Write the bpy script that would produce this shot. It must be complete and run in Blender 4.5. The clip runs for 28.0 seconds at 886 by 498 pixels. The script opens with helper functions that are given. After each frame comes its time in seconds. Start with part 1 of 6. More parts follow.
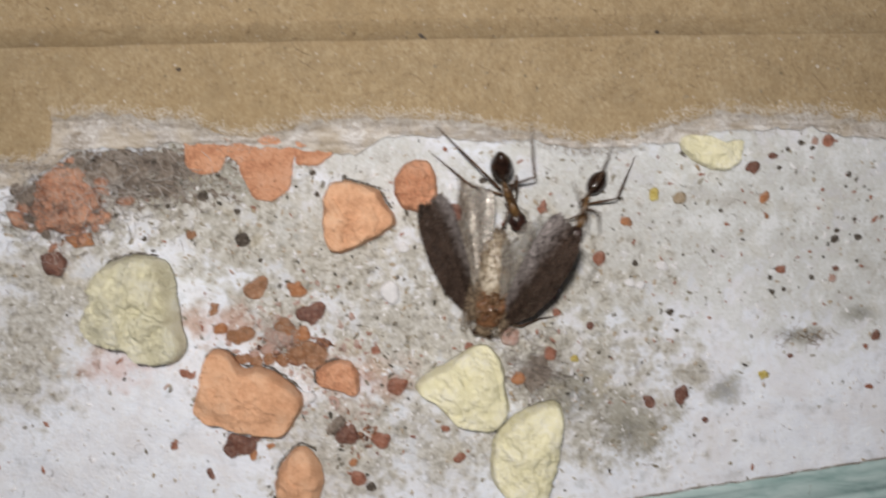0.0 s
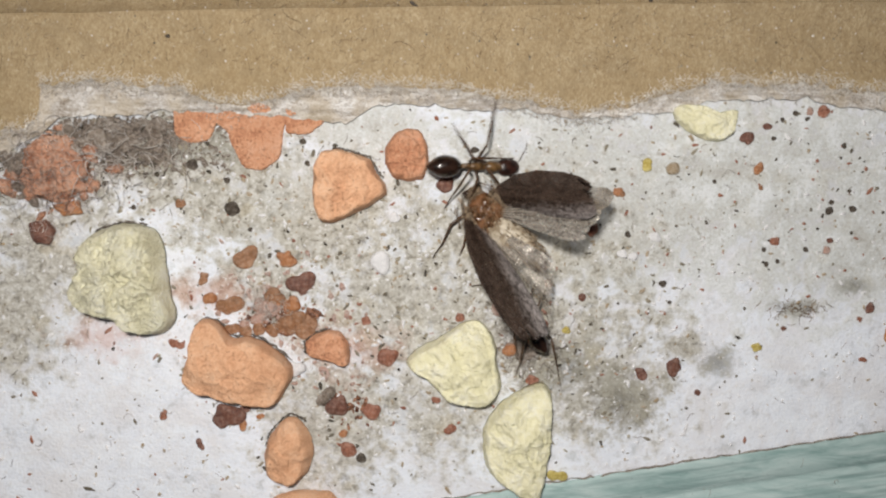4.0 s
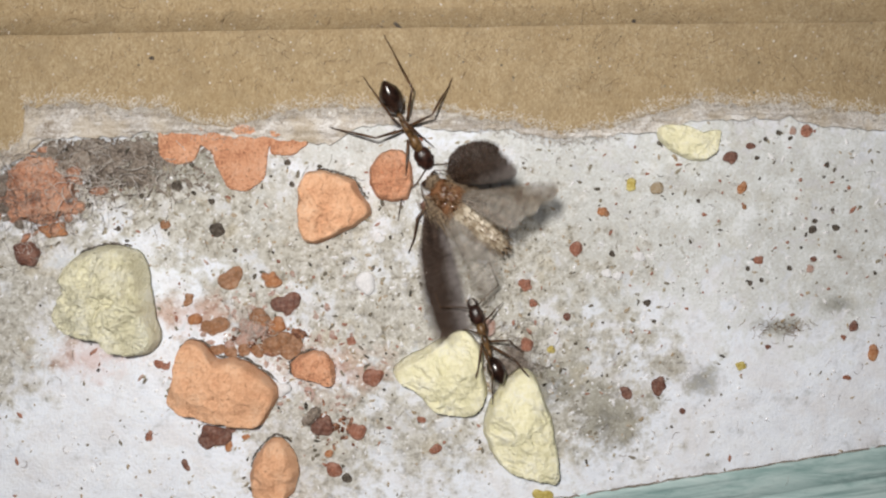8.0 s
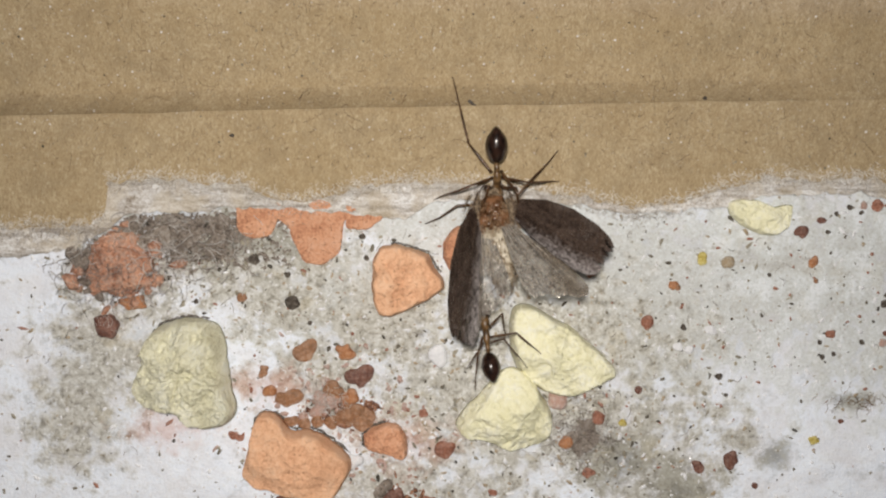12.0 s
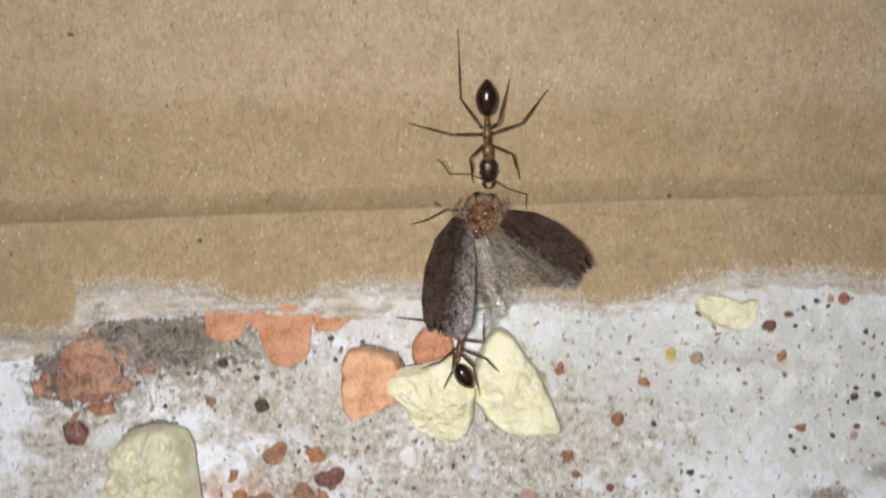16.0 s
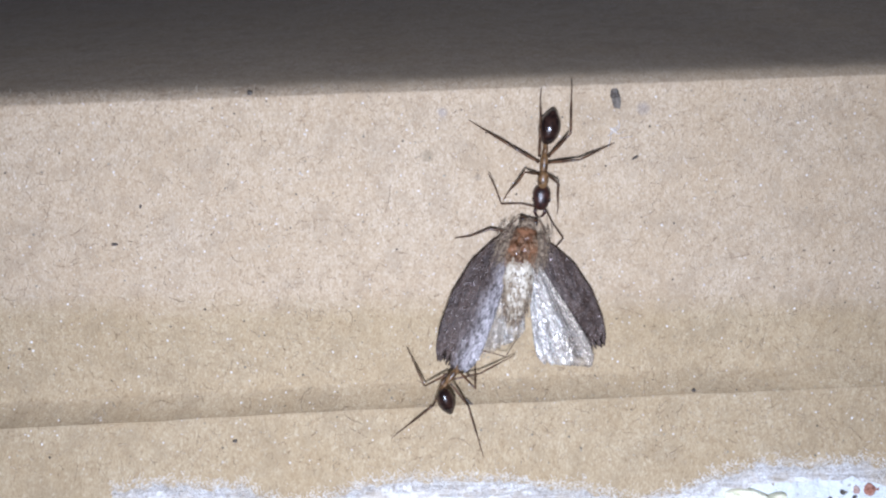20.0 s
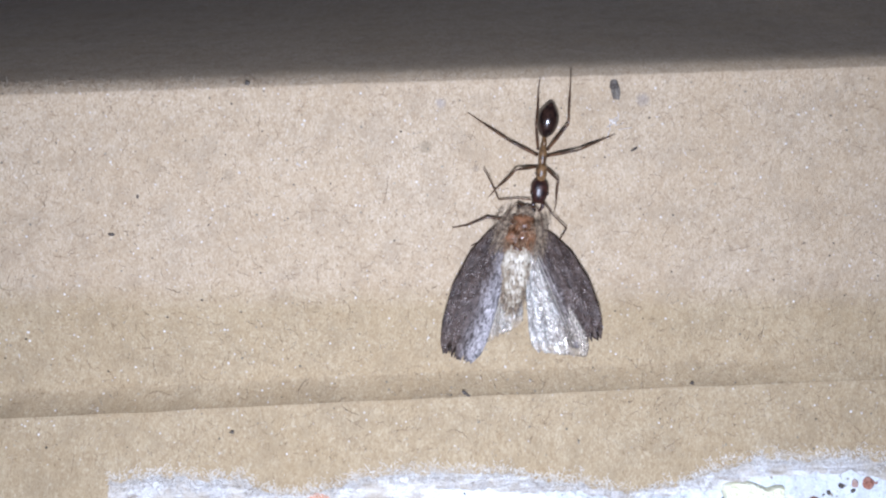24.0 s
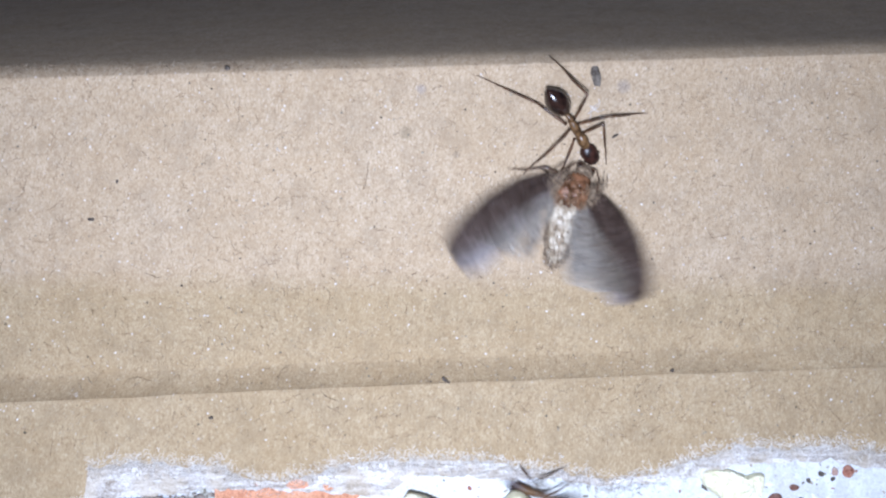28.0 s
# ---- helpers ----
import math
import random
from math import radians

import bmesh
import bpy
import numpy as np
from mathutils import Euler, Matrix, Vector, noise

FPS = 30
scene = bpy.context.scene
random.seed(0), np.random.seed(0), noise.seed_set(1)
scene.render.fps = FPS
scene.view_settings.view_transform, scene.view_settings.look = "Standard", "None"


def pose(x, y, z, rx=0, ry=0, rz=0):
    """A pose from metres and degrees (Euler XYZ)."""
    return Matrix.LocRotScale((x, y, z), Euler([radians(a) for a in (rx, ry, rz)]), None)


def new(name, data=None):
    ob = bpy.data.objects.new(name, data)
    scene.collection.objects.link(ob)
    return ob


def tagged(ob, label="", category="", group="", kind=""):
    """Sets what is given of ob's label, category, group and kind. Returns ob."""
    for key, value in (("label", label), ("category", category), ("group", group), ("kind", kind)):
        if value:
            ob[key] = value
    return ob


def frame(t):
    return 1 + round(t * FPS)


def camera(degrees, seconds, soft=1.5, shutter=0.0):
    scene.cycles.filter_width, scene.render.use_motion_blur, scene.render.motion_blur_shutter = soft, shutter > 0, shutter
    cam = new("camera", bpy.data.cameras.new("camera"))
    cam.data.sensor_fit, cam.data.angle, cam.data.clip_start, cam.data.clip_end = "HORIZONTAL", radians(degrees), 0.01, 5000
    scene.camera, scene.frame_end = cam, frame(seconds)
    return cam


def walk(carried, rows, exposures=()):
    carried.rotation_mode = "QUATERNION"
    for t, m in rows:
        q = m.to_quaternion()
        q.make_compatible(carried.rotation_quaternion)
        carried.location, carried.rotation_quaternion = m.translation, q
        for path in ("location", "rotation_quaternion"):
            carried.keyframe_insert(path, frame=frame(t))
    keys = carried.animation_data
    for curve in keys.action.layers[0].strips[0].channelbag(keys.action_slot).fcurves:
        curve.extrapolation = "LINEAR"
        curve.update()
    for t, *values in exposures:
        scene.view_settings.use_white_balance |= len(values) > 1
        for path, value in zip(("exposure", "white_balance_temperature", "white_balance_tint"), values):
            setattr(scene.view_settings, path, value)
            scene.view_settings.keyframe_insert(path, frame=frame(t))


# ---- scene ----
# All sizes below are in millimetres; MM turns them into metres.
MM = 0.001
cam = camera(60.0, 28.0, soft=2.2, shutter=1.0)
PATH = [
    (0.0, -3.606, 3.548, 57.348, -2.833, -1.648, -0.010),
    (0.5, -1.884, 2.374, 57.228, -3.259, -1.799, -0.044),
    (1.0, -1.902, 1.971, 57.022, -3.257, -1.848, 0.040),
    (1.5, -1.924, 2.036, 57.191, -3.584, -1.760, 0.180),
    (2.0, -2.747, 1.458, 57.251, -3.340, -1.557, 0.322),
    (2.5, -2.946, 1.680, 57.182, -3.198, -1.730, 0.192),
    (4.5, -2.765, 1.760, 57.043, -3.350, -1.522, 0.223),
    (5.0, -2.623, 1.801, 57.057, -3.408, -1.691, 0.192),
    (5.5, -2.279, 1.881, 57.077, -3.242, -1.764, 0.144),
    (6.0, -1.843, 1.799, 57.108, -3.332, -1.800, 0.168),
    (6.5, -2.193, 1.843, 57.053, -3.396, -1.746, 0.184),
    (7.0, -2.391, 2.338, 57.104, -3.509, -1.832, 0.155),
    (7.5, -2.224, 2.442, 57.076, -3.023, -1.717, 0.093),
    (8.0, -1.908, 3.072, 57.121, -3.090, -1.752, 0.038),
    (8.5, -1.515, 3.307, 57.065, -2.852, -1.870, -0.070),
    (9.0, -1.486, 3.571, 57.006, -2.670, -1.717, -0.061),
    (9.5, -2.002, 4.144, 57.117, -2.568, -1.646, -0.041),
    (10.0, -2.565, 4.528, 57.174, -2.521, -1.509, 0.013),
    (10.5, -2.926, 5.211, 57.212, -1.766, -1.385, -0.142),
    (11.0, -4.134, 7.440, 57.487, -0.984, -1.264, -0.241),
    (11.5, -6.231, 6.526, 57.440, -1.100, -0.738, 0.178),
    (13.5, -6.152, 7.658, 57.651, -1.401, -0.562, 0.139),
    (14.0, -5.946, 7.380, 57.111, -1.024, -0.542, 0.078),
    (14.5, -5.678, 7.615, 57.318, -0.783, -0.975, -0.024),
    (15.0, -5.325, 8.134, 57.319, -0.806, -0.908, -0.137),
    (15.5, -4.887, 8.800, 57.472, -0.237, -0.922, -0.365),
    (16.0, -3.918, 12.555, 57.656, 0.419, -0.757, -0.737),
    (16.5, -3.965, 13.638, 57.732, 0.731, -0.754, -0.805),
    (17.0, -4.836, 14.287, 57.967, 1.562, -0.811, -0.863),
    (17.5, -5.360, 15.862, 58.324, 2.705, -0.727, -0.886),
    (18.0, -5.502, 17.237, 58.578, 3.436, -0.671, -0.875),
    (18.5, -5.136, 18.783, 58.884, 4.029, -0.549, -0.974),
    (19.0, -5.921, 21.546, 59.577, 5.099, -0.668, -1.240),
    (19.5, -6.134, 22.203, 59.758, 5.252, -0.655, -1.294),
    (20.0, -6.161, 22.331, 59.822, 5.495, -0.849, -1.376),
    (20.5, -6.061, 22.242, 59.741, 5.469, -0.698, -1.316),
    (21.0, -6.115, 22.236, 59.728, 5.407, -0.713, -1.292),
    (21.5, -6.067, 22.652, 59.749, 5.156, -0.663, -1.202),
    (23.5, -6.102, 21.943, 59.509, 5.201, -0.856, -1.167),
    (24.0, -5.864, 22.016, 59.569, 5.172, -0.732, -1.166),
    (24.5, -5.939, 21.914, 59.573, 5.224, -0.865, -1.183),
    (25.0, -5.788, 22.042, 59.575, 5.150, -0.793, -1.162),
    (25.5, -5.873, 21.716, 59.613, 5.429, -1.028, -1.166),
    (26.0, -4.890, 21.442, 59.488, 5.223, -0.812, -1.064),
    (26.5, -4.587, 20.796, 59.388, 5.098, -0.772, -0.917),
    (27.0, -4.593, 20.738, 59.345, 4.988, -0.654, -0.798),
    (27.5, -4.787, 20.645, 59.383, 5.159, -0.786, -0.805),
    (28.0, -4.402, 21.026, 59.408, 5.114, -0.775, -0.955),
]


# the phone brightens and cools its picture as the board fills it
EXPOSURES = [(0, -0.16, 6800, 12), (1, -0.12, 6850, 10), (2, 0.02, 6850, 10), (6, -0.03, 6850, 10), (7, 0.05, 6800, 10), (8, 0.07, 6800, 10), (11, -0.06, 6900, 10), (14, -0.06, 6900, 10), (16, 0.02, 6650, 10), (17, 0.1, 6050, 11), (18, 0.42, 5430, 13), (19, 0.66, 5280, 14), (20, 0.74, 5150, 14), (28, 0.74, 5150, 14)]


def mm(x, y, z, rx=0, ry=0, rz=0):
    return pose(x * MM, y * MM, z * MM, rx, ry, rz)


walk(cam, [(t, mm(*row)) for t, *row in PATH], exposures=EXPOSURES)

# ---- light: a small hand torch beside the lens, and a faint night sky ----
world = bpy.data.worlds.new("night")
scene.world = world
world.use_nodes = True
world.node_tree.nodes["Background"].inputs[0].default_value = (0.75, 0.8, 1.0, 1)
world.node_tree.nodes["Background"].inputs[1].default_value = 0.03
torch = new("torch", bpy.data.lights.new("torch", "POINT"))
torch.data.energy = 0.218
torch.data.color = (1.0, 0.98, 0.96)
torch.data.shadow_soft_size = 2.6 * MM
torch.location = (-8 * MM, 12 * MM, 71 * MM)


# ---- materials ----
def ramp(nt, fac, stops):
    n = nt.nodes.new("ShaderNodeValToRGB")
    while len(n.color_ramp.elements) < len(stops):
        n.color_ramp.elements.new(0.5)
    for e, (p, c) in zip(n.color_ramp.elements, stops):
        e.position, e.color = p, (*c, 1) if len(c) == 3 else c
    nt.links.new(fac, n.inputs[0])
    return n.outputs[0]


def mixed(nt, fac, a, b, mode="MIX"):
    n = nt.nodes.new("ShaderNodeMix")
    n.data_type, n.blend_type = "RGBA", mode
    for value, sock in ((fac, n.inputs[0]), (a, n.inputs[6]), (b, n.inputs[7])):
        if isinstance(value, (int, float)):
            sock.default_value = value
        elif isinstance(value, tuple):
            sock.default_value = (*value, 1)
        else:
            nt.links.new(value, sock)
    return n.outputs[2]


def calc(nt, op, a, b=0.0, c=0.0):
    n = nt.nodes.new("ShaderNodeMath")
    n.operation = op
    for value, sock in zip((a, b, c), n.inputs):
        if isinstance(value, (int, float)):
            sock.default_value = value
        else:
            nt.links.new(value, sock)
    return n.outputs[0]


def surface(name, rough=0.8, metal=0.0, spec=0.4):
    m = bpy.data.materials.new(name)
    m.use_nodes = True
    nt = m.node_tree
    b = nt.nodes["Principled BSDF"]
    b.inputs["Roughness"].default_value = rough
    b.inputs["Metallic"].default_value = metal
    b.inputs["Specular IOR Level"].default_value = spec
    return m, nt, b


def coords(nt, still=False, stretch=(1, 1, 1)):
    """Coordinates in millimetres: of the place for still surfaces, of the thing for moving ones."""
    if still:
        out = nt.nodes.new("ShaderNodeNewGeometry").outputs["Position"]
    else:
        out = nt.nodes.new("ShaderNodeTexCoord").outputs["Object"]
    n = nt.nodes.new("ShaderNodeMapping")
    n.inputs["Scale"].default_value = [1000 * s for s in stretch]
    nt.links.new(out, n.inputs[0])
    return n.outputs[0]


def noisy(nt, at, size, detail=3.0, rough=0.55, twist=0.0):
    """Noise whose blotches are about size millimetres wide."""
    n = nt.nodes.new("ShaderNodeTexNoise")
    n.inputs["Scale"].default_value = 1.0 / size
    n.inputs["Detail"].default_value = detail
    n.inputs["Roughness"].default_value = rough
    n.inputs["Distortion"].default_value = twist
    nt.links.new(at, n.inputs["Vector"])
    return n.outputs["Fac"]


def cells(nt, at, size):
    n = nt.nodes.new("ShaderNodeTexVoronoi")
    n.inputs["Scale"].default_value = 1.0 / size
    nt.links.new(at, n.inputs["Vector"])
    return n


def bump(nt, b, height, depth, strength=1.0):
    """Relief of that depth in millimetres."""
    n = nt.nodes.new("ShaderNodeBump")
    n.inputs["Strength"].default_value = strength
    n.inputs["Distance"].default_value = depth * MM
    nt.links.new(height, n.inputs["Height"])
    nt.links.new(n.outputs[0], b.inputs["Normal"])


def mineral(name, dark, mid, light, grain=0.25, relief=0.12, rough=0.9, pits=0.0, still=False, dusty=0.0, loose=None):
    m, nt, b = surface(name, rough, 0, 0.25)
    at = coords(nt, still)
    big, fine = noisy(nt, at, 1.6, 4), noisy(nt, at, grain, 4, 0.65)
    f = calc(nt, "ADD", calc(nt, "MULTIPLY", big, 0.55), calc(nt, "MULTIPLY", fine, 0.45))
    col = ramp(nt, f, [(0.38, dark), (0.5, mid), (0.62, light)])
    spots = ramp(nt, noisy(nt, at, 0.16, 1), [(0.66, (0, 0, 0)), (0.72, (1, 1, 1))])
    col = mixed(nt, calc(nt, "MULTIPLY", spots, 0.1), col, tuple(0.6 * c for c in dark))
    rnd = nt.nodes.new("ShaderNodeObjectInfo").outputs["Random"]
    col = mixed(nt, calc(nt, "MULTIPLY", rnd, 0.25), col, dark)
    if loose:
        # every loose grain takes a tone of its own
        own = nt.nodes.new("ShaderNodeNewGeometry").outputs["Random Per Island"]
        col = mixed(nt, ramp(nt, own, [(0.15, (0, 0, 0)), (1.0, (1, 1, 1))]), col, loose)
    if dusty:
        film = ramp(nt, noisy(nt, at, 0.35, 4, 0.7), [(0.44, (0, 0, 0)), (0.58, (1, 1, 1))])
        col = mixed(nt, calc(nt, "MULTIPLY", film, dusty), col, (0.5, 0.46, 0.42))
    nt.links.new(col, b.inputs["Base Color"])
    h = calc(nt, "ADD", fine, calc(nt, "MULTIPLY", big, 1.5))
    if pits:
        h = calc(nt, "SUBTRACT", h, calc(nt, "MULTIPLY", spots, pits))
    bump(nt, b, h, relief)
    return m


def gloss(name, dark, light, rough=0.3, size=0.4, relief=0.03, coat=0.0):
    m, nt, b = surface(name, rough, 0, 0.5)
    at = coords(nt)
    n = noisy(nt, at, size, 3)
    nt.links.new(ramp(nt, n, [(0.4, dark), (0.6, light)]), b.inputs["Base Color"])
    b.inputs["Coat Weight"].default_value = coat
    bump(nt, b, noisy(nt, at, size * 0.3, 2), relief)
    return m


ORANGE = mineral("brick_orange", (0.7, 0.37, 0.215), (0.87, 0.51, 0.315), (0.91, 0.6, 0.405), 0.18, 0.16, pits=1.0)
CORAL = mineral("brick_coral", (0.53, 0.235, 0.135), (0.78, 0.395, 0.235), (0.86, 0.5, 0.335), 0.2, 0.22, pits=1.0)
CREAM = mineral("cream_chalk", (0.84, 0.8, 0.52), (0.95, 0.915, 0.66), (0.97, 0.955, 0.8), 0.3, 0.26)
OLIVE = mineral("olive_chalk", (0.72, 0.68, 0.46), (0.93, 0.9, 0.68), (0.95, 0.94, 0.8), 0.22, 0.34, pits=0.6)
LINTCORAL = mineral("crumbled_coral_brick", (0.4, 0.17, 0.1), (0.7, 0.36, 0.235), (0.84, 0.5, 0.35), 0.3, 0.4, pits=1.0, dusty=0.35)
RED = mineral("red_brown_grit", (0.19, 0.075, 0.05), (0.36, 0.15, 0.095), (0.47, 0.25, 0.18), 0.2, 0.08, rough=0.55, dusty=0.13)
RUST = mineral("rust_grit", (0.3, 0.12, 0.05), (0.48, 0.22, 0.105), (0.57, 0.33, 0.19), 0.2, 0.08, rough=0.55, dusty=0.13)
MAROON = mineral("maroon_grit", (0.1, 0.042, 0.033), (0.2, 0.087, 0.06), (0.31, 0.16, 0.12), 0.2, 0.08, rough=0.55, dusty=0.13)
BROWN = mineral("brown_grit", (0.2, 0.095, 0.045), (0.34, 0.17, 0.09), (0.46, 0.27, 0.165), 0.25, 0.08, rough=0.55, dusty=0.13)
DARK = mineral("dark_grit", (0.045, 0.035, 0.028), (0.11, 0.09, 0.072), (0.2, 0.17, 0.135), 0.16, 0.14, dusty=0.12)
PINK = mineral("dusty_pink_grit", (0.4, 0.25, 0.2), (0.52, 0.34, 0.29), (0.62, 0.46, 0.42), 0.2, 0.15, dusty=0.4)
SPECK = mineral("olive_dark_grit", (0.03, 0.025, 0.02), (0.075, 0.065, 0.05), (0.13, 0.11, 0.085), 0.2, 0.1, loose=(0.4, 0.36, 0.28))
WHITE = mineral("white_grit", (0.68, 0.68, 0.7), (0.82, 0.82, 0.84), (0.9, 0.9, 0.92), 0.2, 0.1)
DUST = mineral("grey_dust", (0.15, 0.115, 0.09), (0.35, 0.29, 0.24), (0.55, 0.49, 0.44), 0.22, 0.35, dusty=0.3)
STRAW = mineral("straw_yellow_grit", (0.4, 0.3, 0.07), (0.6, 0.5, 0.18), (0.72, 0.64, 0.3), 0.2, 0.1)
TAN = mineral("tan_grit", (0.3, 0.23, 0.15), (0.42, 0.33, 0.22), (0.5, 0.4, 0.3), 0.2, 0.1, dusty=0.4)


def ground_material():
    m, nt, b = surface("dusty_limewash", 0.85, 0, 0.3)
    at = coords(nt, True)
    big, mid, fine = noisy(nt, at, 9, 4, 0.6, 0.4), noisy(nt, at, 1.8, 5, 0.65), noisy(nt, at, 0.22, 3, 0.7)
    white = ramp(nt, mid, [(0.33, (0.62, 0.655, 0.7)), (0.42, (0.82, 0.87, 0.965)), (0.6, (0.865, 0.915, 0.995))])
    rosy = ramp(nt, noisy(nt, at, 3.4, 5, 0.65, 0.6), [(0.44, (0, 0, 0)), (0.62, (1, 1, 1))])
    white = mixed(nt, calc(nt, "MULTIPLY", rosy, 0.4), white, (0.7, 0.66, 0.655))
    grainy = ramp(nt, noisy(nt, at, 0.45, 3, 0.6, 0.4), [(0.56, (0, 0, 0)), (0.68, (1, 1, 1))])
    white = mixed(nt, calc(nt, "MULTIPLY", grainy, 0.3), white, (0.6, 0.59, 0.58))
    dirt = ramp(nt, calc(nt, "ADD", calc(nt, "MULTIPLY", noisy(nt, at, 0.6, 4, 0.6, 0.5), 0.75), calc(nt, "MULTIPLY", fine, 0.25)), [(0.37, (0.2, 0.18, 0.14)), (0.45, (0.39, 0.365, 0.31)), (0.52, (0.49, 0.47, 0.415)), (0.6, (0.61, 0.6, 0.56))])
    blend = calc(nt, "ADD", calc(nt, "MULTIPLY", mid, 0.7), calc(nt, "MULTIPLY", fine, 0.3))
    grey = ramp(nt, blend, [(0.36, (0.43, 0.415, 0.38)), (0.44, (0.57, 0.575, 0.555)), (0.52, (0.65, 0.675, 0.675)), (0.6, (0.77, 0.8, 0.83))])
    sep = nt.nodes.new("ShaderNodeSeparateXYZ")
    nt.links.new(at, sep.inputs[0])
    x, y = sep.outputs[0], sep.outputs[1]

    def patch(cx, cy, rx, ry):
        """A soft patch round a spot, 1 in its middle and 0 at its rim."""
        u = calc(nt, "DIVIDE", calc(nt, "SUBTRACT", x, cx), rx)
        v = calc(nt, "DIVIDE", calc(nt, "SUBTRACT", y, cy), ry)
        d = calc(nt, "SQRT", calc(nt, "ADD", calc(nt, "MULTIPLY", u, u), calc(nt, "MULTIPLY", v, v)))
        return calc(nt, "SUBTRACT", 1.0, d)

    def stained_dimmed(spots, spread):
        total = None
        for s in spots:
            p = patch(*s)
            total = p if total is None else calc(nt, "MAXIMUM", total, p)
        edge = calc(nt, "ADD", total, calc(nt, "MULTIPLY", calc(nt, "SUBTRACT", mid, 0.5), 3.2))
        edge = calc(nt, "ADD", edge, calc(nt, "MULTIPLY", calc(nt, "SUBTRACT", big, 0.5), 1.2))
        return ramp(nt, edge, [(0.02, (0, 0, 0)), (spread, (1, 1, 1))])

    # the patch at (-6, 7) greys the whitewash to dim the torch's brightness there
    pale = stained_dimmed([(20, 4, 22, 11), (-6, 7, 7, 4), (-13, 1, 9, 6), (8, 2, 16, 11), (32, 0, 12, 8)], 0.5)
    dust = stained_dimmed([(-4, -6, 15, 10), (-21, 5, 12, 5), (-33, -6, 5, 7), (-9, -14, 8, 9), (10, -12, 8, 6), (17, -9, 3, 2),
                    (-30, -2, 7, 6), (-14, -4, 7, 5), (-11, -1, 9, 5), (-17, 1, 5, 3), (3, -1, 12, 8), (6, -8, 11, 6), (-2, -14, 7, 5)], 0.62)
    col = mixed(nt, pale, white, grey)
    col = mixed(nt, calc(nt, "MULTIPLY", dust, 0.88), col, dirt)
    soot = stained_dimmed([(-22, 6.2, 9, 2.6), (-25, 7.6, 6, 1.8), (8, -10.5, 4, 4), (12, -13, 4, 3.5), (-30, 3.5, 5, 3), (25.5, -5.9, 2.2, 0.7), (19.5, -10, 2, 1.6), (30, -4.3, 1.6, 0.8)], 0.8)
    col = mixed(nt, calc(nt, "MULTIPLY", soot, 0.68), col, mixed(nt, ramp(nt, mid, [(0.42, (0, 0, 0)), (0.58, (1, 1, 1))]), (0.1, 0.095, 0.072), (0.33, 0.32, 0.27)))
    blush = stained_dimmed([(-26, -8, 4, 2), (-18, -5, 4, 2), (-8, -9, 5, 2.5)], 0.9)
    col = mixed(nt, calc(nt, "MULTIPLY", blush, 0.42), col, (0.56, 0.26, 0.19))
    foul = calc(nt, "MAXIMUM", calc(nt, "MULTIPLY", pale, 0.6), calc(nt, "MAXIMUM", dust, 0.12))
    cream = ramp(nt, noisy(nt, at, 2.6, 4, 0.6, 0.3), [(0.56, (0, 0, 0)), (0.68, (1, 1, 1))])
    col = mixed(nt, calc(nt, "MULTIPLY", calc(nt, "MULTIPLY", cream, foul), 0.3), col, (0.6, 0.53, 0.38))
    spots = ramp(nt, noisy(nt, at, 0.34, 3, 0.6, 0.8), [(0.615, (0, 0, 0)), (0.66, (1, 1, 1))])
    col = mixed(nt, calc(nt, "MULTIPLY", calc(nt, "MULTIPLY", spots, foul), 0.5), col, (0.15, 0.13, 0.095))
    clots = ramp(nt, noisy(nt, at, 0.9, 4, 0.7, 0.6), [(0.63, (0, 0, 0)), (0.68, (1, 1, 1))])
    col = mixed(nt, calc(nt, "MULTIPLY", calc(nt, "MULTIPLY", clots, foul), 0.6), col, (0.25, 0.2, 0.13))
    flecks = ramp(nt, noisy(nt, at, 0.24, 1, 0.5), [(0.3, (1, 1, 1)), (0.36, (0, 0, 0))])
    col = mixed(nt, calc(nt, "MULTIPLY", flecks, 0.45), col, (0.88, 0.88, 0.9))
    grain = nt.nodes.new("ShaderNodeSeparateColor")
    nt.links.new(cells(nt, at, 0.21).outputs["Color"], grain.inputs[0])
    col = mixed(nt, calc(nt, "MULTIPLY", calc(nt, "MULTIPLY_ADD", foul, 0.7, 0.3), 0.2), col, ramp(nt, grain.outputs[0], [(0.0, (0.62, 0.61, 0.58)), (0.35, (0.93, 0.92, 0.91)), (1.0, (1.0, 1.0, 1.0))]), "MULTIPLY")
    nt.links.new(col, b.inputs["Base Color"])
    bump(nt, b, calc(nt, "ADD", fine, calc(nt, "MULTIPLY", mid, 2.5)), 0.07)
    return m


